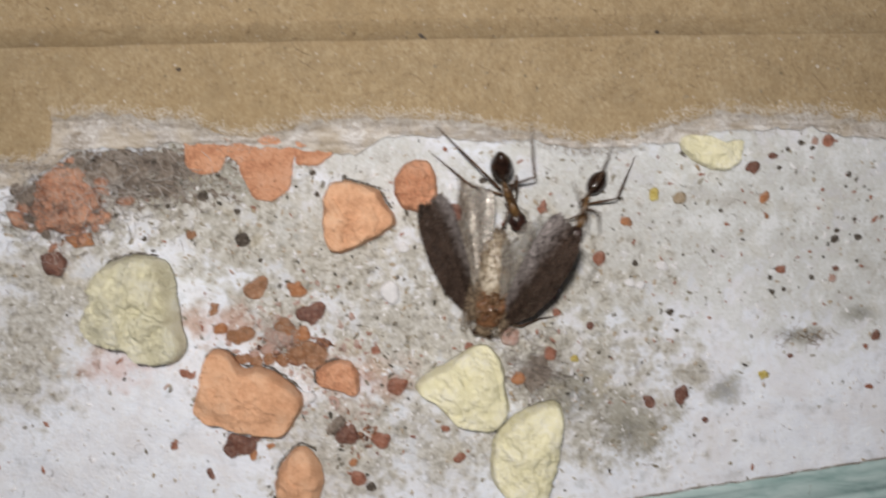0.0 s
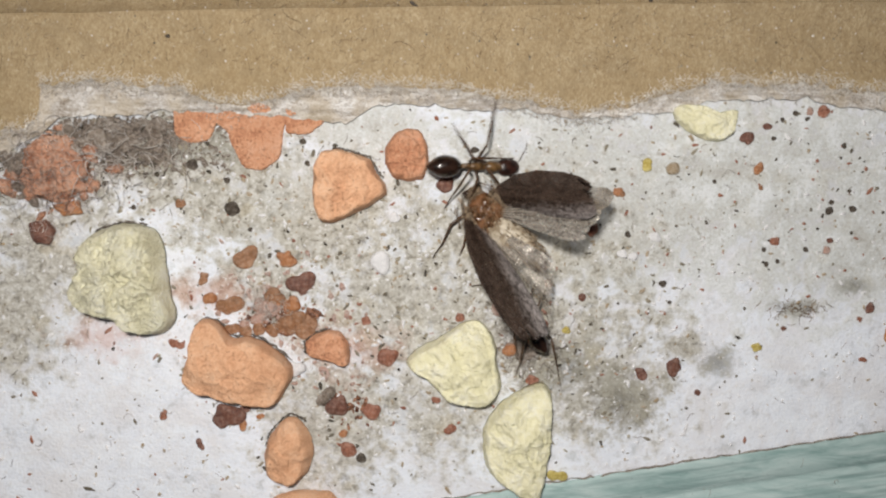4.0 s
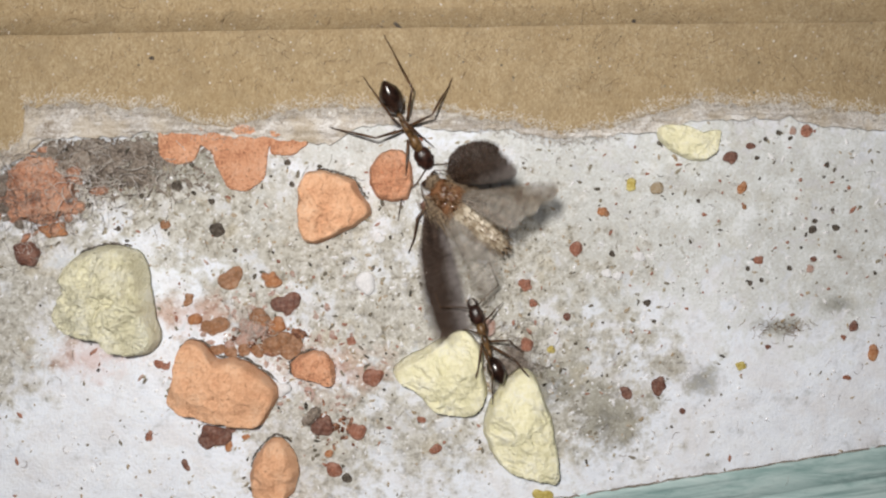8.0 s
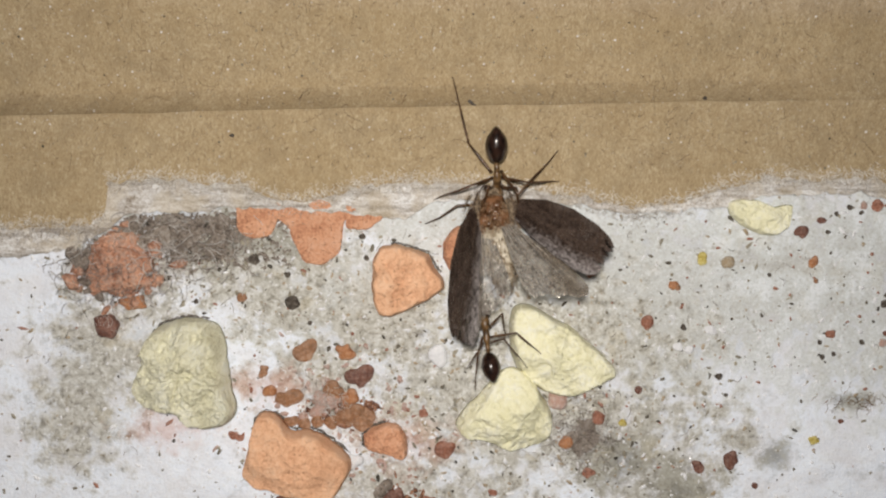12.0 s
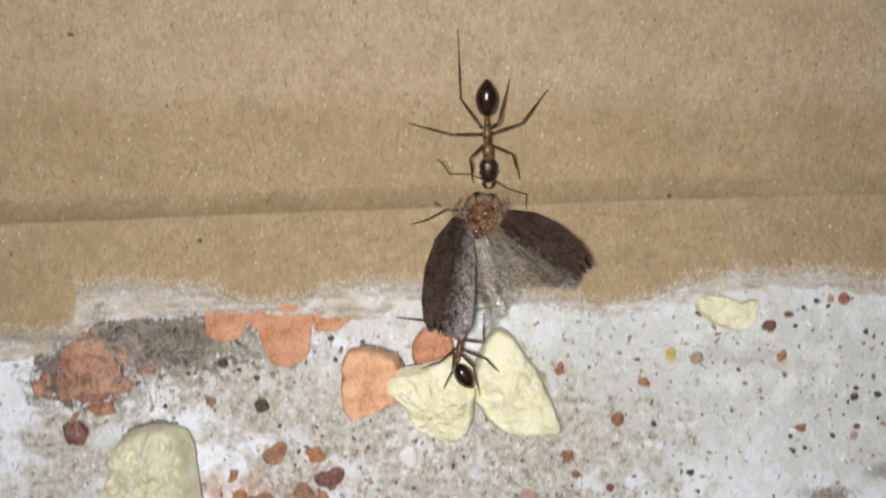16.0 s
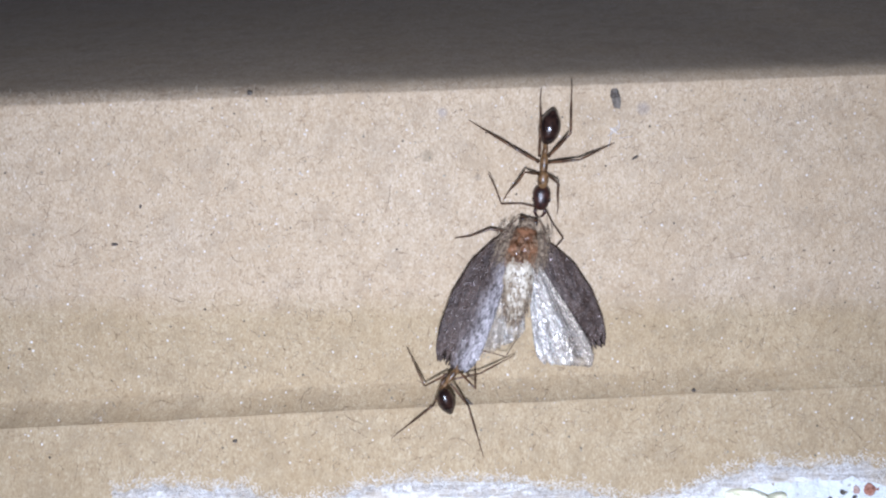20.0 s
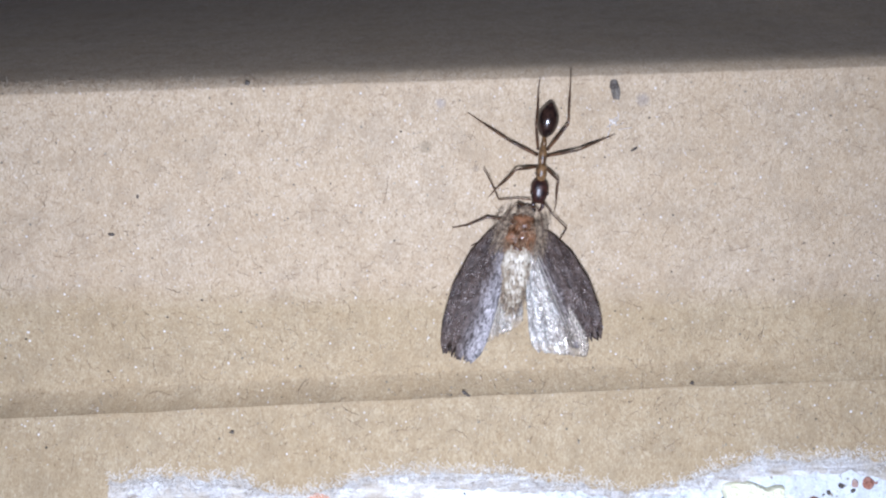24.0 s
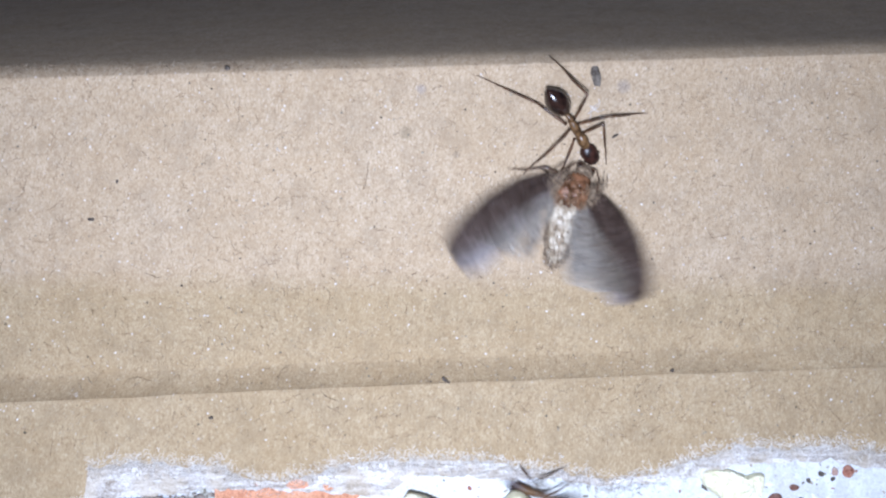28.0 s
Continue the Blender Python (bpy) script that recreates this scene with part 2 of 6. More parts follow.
def kraft_material():
    m, nt, b = surface("kraft_board", 0.82, 0, 0.25)
    at, long = coords(nt, True), coords(nt, True, (1, 0.5, 0.6))
    fibre = noisy(nt, long, 0.12, 4, 0.75, 0.6)
    mid, big = noisy(nt, long, 0.6, 5, 0.7, 0.5), noisy(nt, at, 7, 3)
    f = calc(nt, "ADD", calc(nt, "MULTIPLY", fibre, 0.72), calc(nt, "MULTIPLY", mid, 0.28))
    col = ramp(nt, f, [(0.37, (0.34, 0.242, 0.15)), (0.5, (0.49, 0.378, 0.252)), (0.62, (0.62, 0.512, 0.38))])
    col = mixed(nt, calc(nt, "MULTIPLY", ramp(nt, big, [(0.35, (0, 0, 0)), (0.65, (1, 1, 1))]), 0.35), col, (0.43, 0.31, 0.18))
    dull = ramp(nt, noisy(nt, at, 2.2, 5, 0.65), [(0.48, (0, 0, 0)), (0.64, (1, 1, 1))])
    col = mixed(nt, calc(nt, "MULTIPLY", dull, 0.4), col, (0.35, 0.268, 0.18))
    dark = ramp(nt, noisy(nt, coords(nt, True, (1, 0.4, 1)), 0.2, 2), [(0.66, (0, 0, 0)), (0.73, (1, 1, 1))])
    col = mixed(nt, calc(nt, "MULTIPLY", dark, 0.5), col, (0.14, 0.085, 0.045))
    pale = ramp(nt, noisy(nt, long, 0.2, 2), [(0.3, (1, 1, 1)), (0.36, (0, 0, 0))])
    col = mixed(nt, calc(nt, "MULTIPLY", pale, 0.35), col, (0.76, 0.68, 0.56))
    # below a soft wavy line the flap is yellower, and dimmed against the torch
    sep = nt.nodes.new("ShaderNodeSeparateXYZ")
    nt.links.new(at, sep.inputs[0])
    line = calc(nt, "ADD", calc(nt, "MULTIPLY_ADD", sep.outputs[0], 0.02, sep.outputs[1]), calc(nt, "MULTIPLY_ADD", noisy(nt, at, 3, 4, 0.6), 1.6, -0.8))
    yellow_dim = ramp(nt, calc(nt, "MULTIPLY_ADD", line, 0.1, -1.8), [(0.46, (0.885, 0.87, 0.78)), (0.66, (1.0, 1.0, 1.0))])
    col = mixed(nt, 1.0, col, yellow_dim, "MULTIPLY")
    stain = ramp(nt, noisy(nt, at, 1.6, 4, 0.6), [(0.66, (0, 0, 0)), (0.74, (1, 1, 1))])
    col = mixed(nt, calc(nt, "MULTIPLY", stain, 0.4), col, (0.25, 0.17, 0.09))
    # a few rubbed grey and brown smudges
    for cx, cy, r, tone, much in ((-6.2, 34.85, 0.55, (0.25, 0.2, 0.13), 0.5), (10.25, 38.1, 0.6, (0.24, 0.22, 0.22), 0.45), (-5.0, 38.1, 0.45, (0.3, 0.29, 0.32), 0.4), (-21, 33, 0.6, (0.27, 0.21, 0.14), 0.4), (-2.4, 33.2, 0.3, (0.2, 0.16, 0.12), 0.5)):
        u, v = calc(nt, "MULTIPLY_ADD", sep.outputs[0], 1 / r, -cx / r), calc(nt, "MULTIPLY_ADD", sep.outputs[1], 1 / r, -cy / r)
        d = calc(nt, "ADD", calc(nt, "ADD", calc(nt, "MULTIPLY", u, u), calc(nt, "MULTIPLY", v, v)), calc(nt, "MULTIPLY_ADD", fibre, 3.0, -1.5))
        col = mixed(nt, calc(nt, "MULTIPLY", ramp(nt, d, [(0.1, (1, 1, 1)), (1.0, (0, 0, 0))]), much), col, tone)
    nt.links.new(col, b.inputs["Base Color"])
    bump(nt, b, f, 0.12)
    return m


def torn_material():
    m, nt, b = surface("torn_paper_pulp", 0.95, 0, 0.15)
    at = coords(nt, True, (0.35, 1, 1))
    n, fine = noisy(nt, at, 0.8, 5, 0.72, 0.8), noisy(nt, coords(nt, True), 0.14, 3, 0.7)
    f = calc(nt, "ADD", calc(nt, "MULTIPLY", n, 0.6), calc(nt, "MULTIPLY", fine, 0.4))
    col = ramp(nt, f, [(0.34, (0.2, 0.16, 0.125)), (0.42, (0.42, 0.37, 0.32)), (0.48, (0.57, 0.535, 0.5)), (0.54, (0.72, 0.7, 0.68)), (0.61, (0.88, 0.88, 0.88))])
    # peeled layers leave long dark streaks
    streak = ramp(nt, noisy(nt, coords(nt, True, (0.07, 1, 1)), 0.55, 4, 0.65, 0.4), [(0.5, (0, 0, 0)), (0.62, (1, 1, 1))])
    col = mixed(nt, calc(nt, "MULTIPLY", streak, 0.6), col, (0.23, 0.185, 0.15))
    tan = ramp(nt, noisy(nt, coords(nt, True), 2.4, 4, 0.6), [(0.47, (0, 0, 0)), (0.6, (1, 1, 1))])
    col = mixed(nt, calc(nt, "MULTIPLY", tan, 0.45), col, (0.55, 0.46, 0.33))
    nt.links.new(col, b.inputs["Base Color"])
    bump(nt, b, calc(nt, "SUBTRACT", f, calc(nt, "MULTIPLY", streak, 0.3)), 0.22)
    return m


def teal_material():
    m, nt, b = surface("worn_teal_paint", 0.6, 0, 0.4)
    at = coords(nt, True, (0.35, 1.6, 1))
    n, fine = noisy(nt, at, 2.2, 5, 0.65, 0.5), noisy(nt, coords(nt, True), 0.3, 3)
    col = ramp(nt, n, [(0.3, (0.23, 0.37, 0.36)), (0.5, (0.42, 0.56, 0.555)), (0.7, (0.58, 0.7, 0.695))])
    turned = nt.nodes.new("ShaderNodeMapping")
    turned.inputs["Rotation"].default_value = (0, 0, -0.15)
    nt.links.new(coords(nt, True), turned.inputs[0])
    slim = nt.nodes.new("ShaderNodeMapping")
    slim.inputs["Scale"].default_value = (0.04, 1, 1)
    nt.links.new(turned.outputs[0], slim.inputs[0])
    lines = ramp(nt, noisy(nt, slim.outputs[0], 0.5, 4, 0.6), [(0.36, (1, 1, 1)), (0.5, (0, 0, 0))])
    col = mixed(nt, calc(nt, "MULTIPLY", lines, 0.55), col, (0.17, 0.26, 0.26))
    spots = ramp(nt, fine, [(0.66, (0, 0, 0)), (0.74, (1, 1, 1))])
    col = mixed(nt, calc(nt, "MULTIPLY", spots, 0.4), col, (0.12, 0.16, 0.15))
    nt.links.new(col, b.inputs["Base Color"])
    bump(nt, b, n, 0.2)
    return m


def wing_material(name, dark, light, pale, side, rough, veil, metal=0.0, edge=0.5, fade=0.0):
    """Scaled wing: dark towards its front edge and paler behind, with its silver sheen partly painted in, streaked,
    with glinting scales and a thin see-through membrane.
    """
    m, nt, b = surface(name, rough, metal, 0.38)
    b.inputs["Specular Tint"].default_value = (1.0, 0.95, 0.93, 1)
    at, stretched = coords(nt), coords(nt, False, (1, 0.2, 1))
    streak, grit, blot = noisy(nt, stretched, 0.3, 4, 0.6), noisy(nt, at, 0.13, 2, 0.6), noisy(nt, at, 1.5, 3, 0.6)
    tint = nt.nodes.new("ShaderNodeSeparateColor")
    nt.links.new(cells(nt, coords(nt, False, (1, 0.5, 1)), 0.1).outputs["Color"], tint.inputs[0])
    scale = tint.outputs[0]
    f = calc(nt, "ADD", calc(nt, "MULTIPLY", streak, 0.45), calc(nt, "ADD", calc(nt, "MULTIPLY", blot, 0.25), calc(nt, "MULTIPLY", grit, 0.3)))
    col = ramp(nt, calc(nt, "ADD", f, calc(nt, "MULTIPLY_ADD", scale, 0.1, -0.05)), [(0.4, dark), (0.6, light)])
    sep = nt.nodes.new("ShaderNodeSeparateXYZ")
    nt.links.new(at, sep.inputs[0])
    back = calc(nt, "MULTIPLY_ADD", sep.outputs[0], -0.28 * side, 0.5)
    back = calc(nt, "ADD", back, calc(nt, "MULTIPLY_ADD", blot, 0.36, -0.18))
    back = calc(nt, "ADD", back, calc(nt, "MULTIPLY_ADD", scale, 0.14, -0.07))
    # part of the silver sheen is put into the base colour
    silver = ramp(nt, calc(nt, "ADD", f, calc(nt, "MULTIPLY_ADD", scale, 0.24, -0.12)), [(0.38, tuple(0.35 * p for p in pale)), (0.5, pale), (0.64, tuple(min(0.92, 1.45 * p) for p in pale))])
    zone = ramp(nt, back, [(edge - 0.06, (0, 0, 0)), (edge + 0.36, (1, 1, 1))])
    col = mixed(nt, zone, col, silver)
    nt.links.new(col, b.inputs["Base Color"])
    nt.links.new(ramp(nt, scale, [(0.2, (rough + 0.2,) * 3), (0.95, (rough - 0.2,) * 3)]), b.inputs["Roughness"])
    relief = calc(nt, "ADD", f, calc(nt, "ADD", calc(nt, "MULTIPLY", blot, 1.5), calc(nt, "MULTIPLY", scale, 0.5)))
    bump(nt, b, relief, 0.2)
    clear, blend = nt.nodes.new("ShaderNodeBsdfTransparent"), nt.nodes.new("ShaderNodeMixShader")
    thin = ramp(nt, blot, [(0.4, (veil * 0.7,) * 3), (0.65, (min(1.0, veil * 1.3),) * 3)])
    if fade:
        # the scales have rubbed off towards the front edge
        spread = calc(nt, "MULTIPLY_ADD", calc(nt, "ABSOLUTE", sep.outputs[1]), 0.21, 0.25)
        across = calc(nt, "DIVIDE", calc(nt, "MULTIPLY", sep.outputs[0], side), spread)
        across = calc(nt, "ADD", across, calc(nt, "MULTIPLY_ADD", calc(nt, "ADD", grit, blot), 1.2, -1.2))
        bare = ramp(nt, across, [(0.0, (0, 0, 0)), (0.75, (fade,) * 3)])
        thin = calc(nt, "MAXIMUM", thin, bare)
    nt.links.new(thin, blend.inputs[0])
    nt.links.new(b.outputs[0], blend.inputs[1])
    nt.links.new(clear.outputs[0], blend.inputs[2])
    nt.links.new(blend.outputs[0], nt.nodes["Material Output"].inputs[0])
    return m


GROUND, KRAFT, TORN, TEAL = ground_material(), kraft_material(), torn_material(), teal_material()
SHELL = gloss("dark_chitin", (0.008, 0.004, 0.003), (0.03, 0.014, 0.009), 0.22, 0.5, 0.01, 0.3)
HEADSHELL = gloss("brown_black_chitin", (0.012, 0.005, 0.004), (0.045, 0.017, 0.011), 0.33, 0.4, 0.02)
AMBER = gloss("amber_chitin", (0.05, 0.025, 0.009), (0.17, 0.095, 0.038), 0.35, 0.4, 0.02)
LIMB = gloss("brown_limb_chitin", (0.036, 0.018, 0.009), (0.115, 0.057, 0.026), 0.36, 0.3, 0.01)
FOREWING = {s: wing_material("grey_brown_wing", (0.025, 0.015, 0.011), (0.1, 0.068, 0.053), (0.38, 0.345, 0.34), s, 0.3, 0.13, 0.1, 0.5 if s < 0 else 0.66) for s in (-1, 1)}
HINDWING = {s: wing_material("silver_wing", (0.2, 0.16, 0.12), (0.55, 0.48, 0.4), (0.7, 0.64, 0.58), s, 0.28, 0.5 if s > 0 else 0.7, 0.5, 0.3, 1.0 if s < 0 else 0.0) for s in (-1, 1)}
FUR = gloss("tawny_fur", (0.16, 0.085, 0.04), (0.36, 0.22, 0.12), 0.6, 0.25, 0.08)
GREYFUR = gloss("grey_fur", (0.12, 0.076, 0.045), (0.42, 0.32, 0.215), 0.4, 0.2, 0.08)
RUSTFUR = gloss("rusty_thorax", (0.05, 0.022, 0.009), (0.22, 0.105, 0.052), 0.16, 0.7, 0.08)
BELLY = gloss("tan_abdomen", (0.28, 0.22, 0.15), (0.6, 0.53, 0.42), 0.26, 0.7, 0.08)
VEIN = gloss("pale_wing_vein", (0.3, 0.25, 0.2), (0.52, 0.46, 0.4), 0.3, 0.3, 0.03)
LINT = gloss("grey_lint", (0.13, 0.1, 0.085), (0.4, 0.35, 0.32), 0.9, 0.5, 0.02)
PALELINT = gloss("pale_fibre", (0.55, 0.5, 0.46), (0.78, 0.75, 0.72), 0.8, 0.5, 0.02)
TANFIBRE = gloss("tan_fibre", (0.36, 0.28, 0.19), (0.58, 0.5, 0.39), 0.9, 0.4, 0.02)
GLINT = gloss("quartz_grain", (0.7, 0.7, 0.72), (0.92, 0.92, 0.95), 0.12, 0.3, 0.03, 0.5)
GLASSY = gloss("glassy_brown_grain", (0.1, 0.04, 0.025), (0.4, 0.2, 0.12), 0.25, 0.4, 0.06, 0.3)
CREAMFIBRE = gloss("cream_fibre", (0.74, 0.69, 0.62), (0.88, 0.86, 0.82), 0.9, 0.4, 0.02)
FLECK = gloss("brown_fibre", (0.13, 0.08, 0.042), (0.27, 0.18, 0.1), 0.8, 0.5, 0.02)


# ---- building ----
def part(name, bm, material, parent=None, label="", at=None, smooth=True):
    """Links a bmesh, drawn in millimetres, as one mesh object."""
    me = bpy.data.meshes.new(name)
    bm.transform(Matrix.Scale(MM, 4))
    bmesh.ops.recalc_face_normals(bm, faces=bm.faces)
    bm.to_mesh(me)
    bm.free()
    me.materials.append(material)
    if smooth:
        me.shade_smooth()
    ob = new(name, me)
    ob.parent = parent
    if at is not None:
        ob.matrix_basis = at
    if label:
        ob["label"] = label
    return ob


def sheet(name, verts, faces, material, parent=None, label=""):
    me = bpy.data.meshes.new(name)
    me.from_pydata([(x * MM, y * MM, z * MM) for x, y, z in verts], [], faces)
    me.materials.append(material)
    me.shade_smooth()
    ob = new(name, me)
    ob.parent = parent
    if label:
        ob["label"] = label
    return ob


def tube(bm, points, radii, sides=8):
    """A rounded tube through points, closed at both ends."""
    pts = [Vector(p) for p in points]
    rings = []
    for i, p in enumerate(pts):
        d = (pts[min(i + 1, len(pts) - 1)] - pts[max(i - 1, 0)]).normalized()
        q = d.to_track_quat("Z", "Y")
        rings.append([bm.verts.new(p + q @ Vector((radii[i] * math.cos(a), radii[i] * math.sin(a), 0)))
                      for a in (2 * math.pi * k / sides for k in range(sides))])
    for r, s in zip(rings, rings[1:]):
        for k in range(sides):
            bm.faces.new((r[k], r[(k + 1) % sides], s[(k + 1) % sides], s[k]))
    bm.faces.new(rings[0][::-1])
    bm.faces.new(rings[-1])


def lump(bm, centre, size, blunt=2.0, rough=0.0, seg=20, seed=0.0):
    """An egg-shaped body; blunt above 2 makes it boxier, rough adds dents."""
    made = bmesh.ops.create_uvsphere(bm, u_segments=seg, v_segments=seg * 2 // 3, radius=1.0)["verts"]
    for v in made:
        n = v.co.normalized()
        k = (abs(n.x) ** blunt + abs(n.y) ** blunt + abs(n.z) ** blunt) ** (-1 / blunt)
        k *= 1 + rough * noise.noise(n * 2.2 + Vector((seed, 0, 0)))
        v.co = Vector((n.x * k * size[0] + centre[0], n.y * k * size[1] + centre[1], n.z * k * size[2] + centre[2]))
    return made


def rise(y):
    """Height of the tilted board over the ground."""
    u = max(y - 10, 0.0)
    return 0.4 + 0.035 * u + 0.0024 * u * u


def along(line, x):
    """Height of a polyline at x."""
    return float(np.interp(x, [p[0] for p in line], [p[1] for p in line]))


# ---- the ground ----
def teal_line(x):
    return -20.95 + 0.151 * x


def ground_height(x, y):
    z = 0.12 * noise.noise(Vector((x * 0.25, y * 0.25, 0))) + 0.05 * noise.noise(Vector((x * 1.3, y * 1.3, 4)))
    if y > 10.5:
        u = min(1.0, (y - 10.5) / 3)
        z -= 1.6 * u * u * (3 - 2 * u)
    if y > 24:
        z -= (54 + 46 * min(1.0, max(0.0, (14 - x) / 30))) * min(1.0, (y - 24) / 26) ** 2
    return z - (1.1 if y < teal_line(x) else 0.0)


def build_ground():
    xs = [-300000, -3000, -300, -120, -70] + [-50 + 0.5 * i for i in range(201)] + [70, 120, 300, 3000, 300000]
    ys = [-300000, -3000, -300, -120, -60] + [-36 + 0.5 * i for i in range(181)] + [70, 120, 300, 3000, 300000]
    verts = [(x, y, ground_height(x, y)) for y in ys for x in xs]
    n = len(xs)
    faces = [(j * n + i, j * n + i + 1, (j + 1) * n + i + 1, (j + 1) * n + i) for j in range(len(ys) - 1) for i in range(n - 1)]
    ob = sheet("ground", verts, faces, GROUND)
    tagged(ob, "dusty whitewashed ground with grey dirt and grit", "ground", kind="structure")


build_ground()


def build_teal_board():
    """A painted strip that runs along the edge of the whitewash, a hair lower than it."""
    verts, faces = [], []
    xs = [-120 + 1.5 * i for i in range(161)]
    rows = [(0.62, -0.6), (0.55, 0.1), (0.4, 0.17), (0.0, 0.16), (-0.9, 0.1), (-1.7, 0.06), (-1.95, -0.1), (-2.2, 0.04), (-6, 0.06), (-14, 0.1), (-40, 0.1), (-40, -1.05)]
    for x in xs:
        for d, z in rows:
            w = 0.12 * noise.noise(Vector((x * 0.3, d, 9)))
            verts.append((x, teal_line(x) + d + w * (1 if d > -3 else 0), z + 0.05 * noise.noise(Vector((x * 0.5, d * 2, 2)))))
    k = len(rows)
    for i in range(len(xs) - 1):
        for j in range(k - 1):
            faces.append((i * k + j, i * k + j + 1, (i + 1) * k + j + 1, (i + 1) * k + j))
    ob = sheet("painted_board", verts, faces, TEAL)
    tagged(ob, "worn pale teal painted board along the whitewash", "board")
    # a thin dark tube stands in for the shade of the gap
    rng = random.Random(77)
    bm = bmesh.new()
    line = [-60 + 0.5 * i for i in range(241)]
    tube(bm, [(x, teal_line(x) + 0.62 + 0.05 * rng.gauss(0, 1), 0.06) for x in line], [0.03 + 0.07 * rng.random() for _ in line], 6)
    tagged(part("dirt_seam", bm, DUST), "thin dark line standing in for the gap's shade along the painted board", "dirt", kind="stuff")


build_teal_board()

# ---- the cardboard ----
LINER_EDGE = [(-39.5, 6.8), (-37.0, 6.9), (-31.6, 7.0), (-30.4, 7.9), (-30.4, 10.3), (-27.0, 10.7), (-23.2, 10.3), (-20.7, 10.4), (-18.6, 9.3), (-16.1, 8.9), (-13.6, 9.5), (-11.0, 10.3), (-7.6, 10.4), (-4.2, 10.4), (0.8, 10.1), (3.4, 9.5), (5.1, 9.4), (8.5, 8.4), (11.5, 8.9), (15.3, 10.0), (19.2, 11.1), (22.2, 10.6), (25.7, 11.0), (29.4, 10.3), (32.5, 10.2)]
TORN_EDGE = [(-39.5, 4.7), (-37.0, 4.8), (-32.9, 5.4), (-30.2, 7.0), (-28.7, 8.1), (-23.2, 8.2), (-22.0, 8.5), (-16.9, 8.4), (-11.9, 8.0), (-8.5, 7.7), (-6.0, 9.1), (-3.4, 9.1), (0.8, 8.7), (5.1, 8.8), (7.2, 8.2), (11.5, 8.3), (15.3, 8.7), (19.2, 9.6), (25.6, 9.7), (29.4, 9.0), (32.5, 8.9)]
TOP_EDGE = 39.75


def crease(x):
    return 16.1 + 0.022 * x - 0.0001 * x * x + 0.12 * noise.noise(Vector((x * 0.2, 0, 7)))


def board_height(x, y):
    d = y - crease(x)
    z = rise(y) + 0.12 * (math.sin(2 * math.pi * (y - 16.4) / 7.9) + 0.35 * math.sin(4 * math.pi * (y - 16.4) / 7.9)) + 0.05 * noise.noise(Vector((x * 0.12, y * 0.12, 3)))
    z += 0.012 * noise.noise(Vector((x * 0.9, y * 0.5, 8)))
    # the scored line: a crisp lip, then a trough that runs out gently
    dip = (0.92 + 0.25 * noise.noise(Vector((x * 0.15, 2, 5)))) * max(0.5, 1 - 0.014 * max(0.0, x + 5))
    if d > 0:
        u = min(1.0, d / 1.9)
        z -= 2.0 * dip * (1 - (1 - u) ** 1.4) * math.exp(-((max(0.0, d - 1.9) / 5.0) ** 2))
    else:
        z += 0.06 * math.exp(d / 0.6)
    if -0.001 < d:
        z += 0.06 * math.exp(-d / 0.15)
    return z


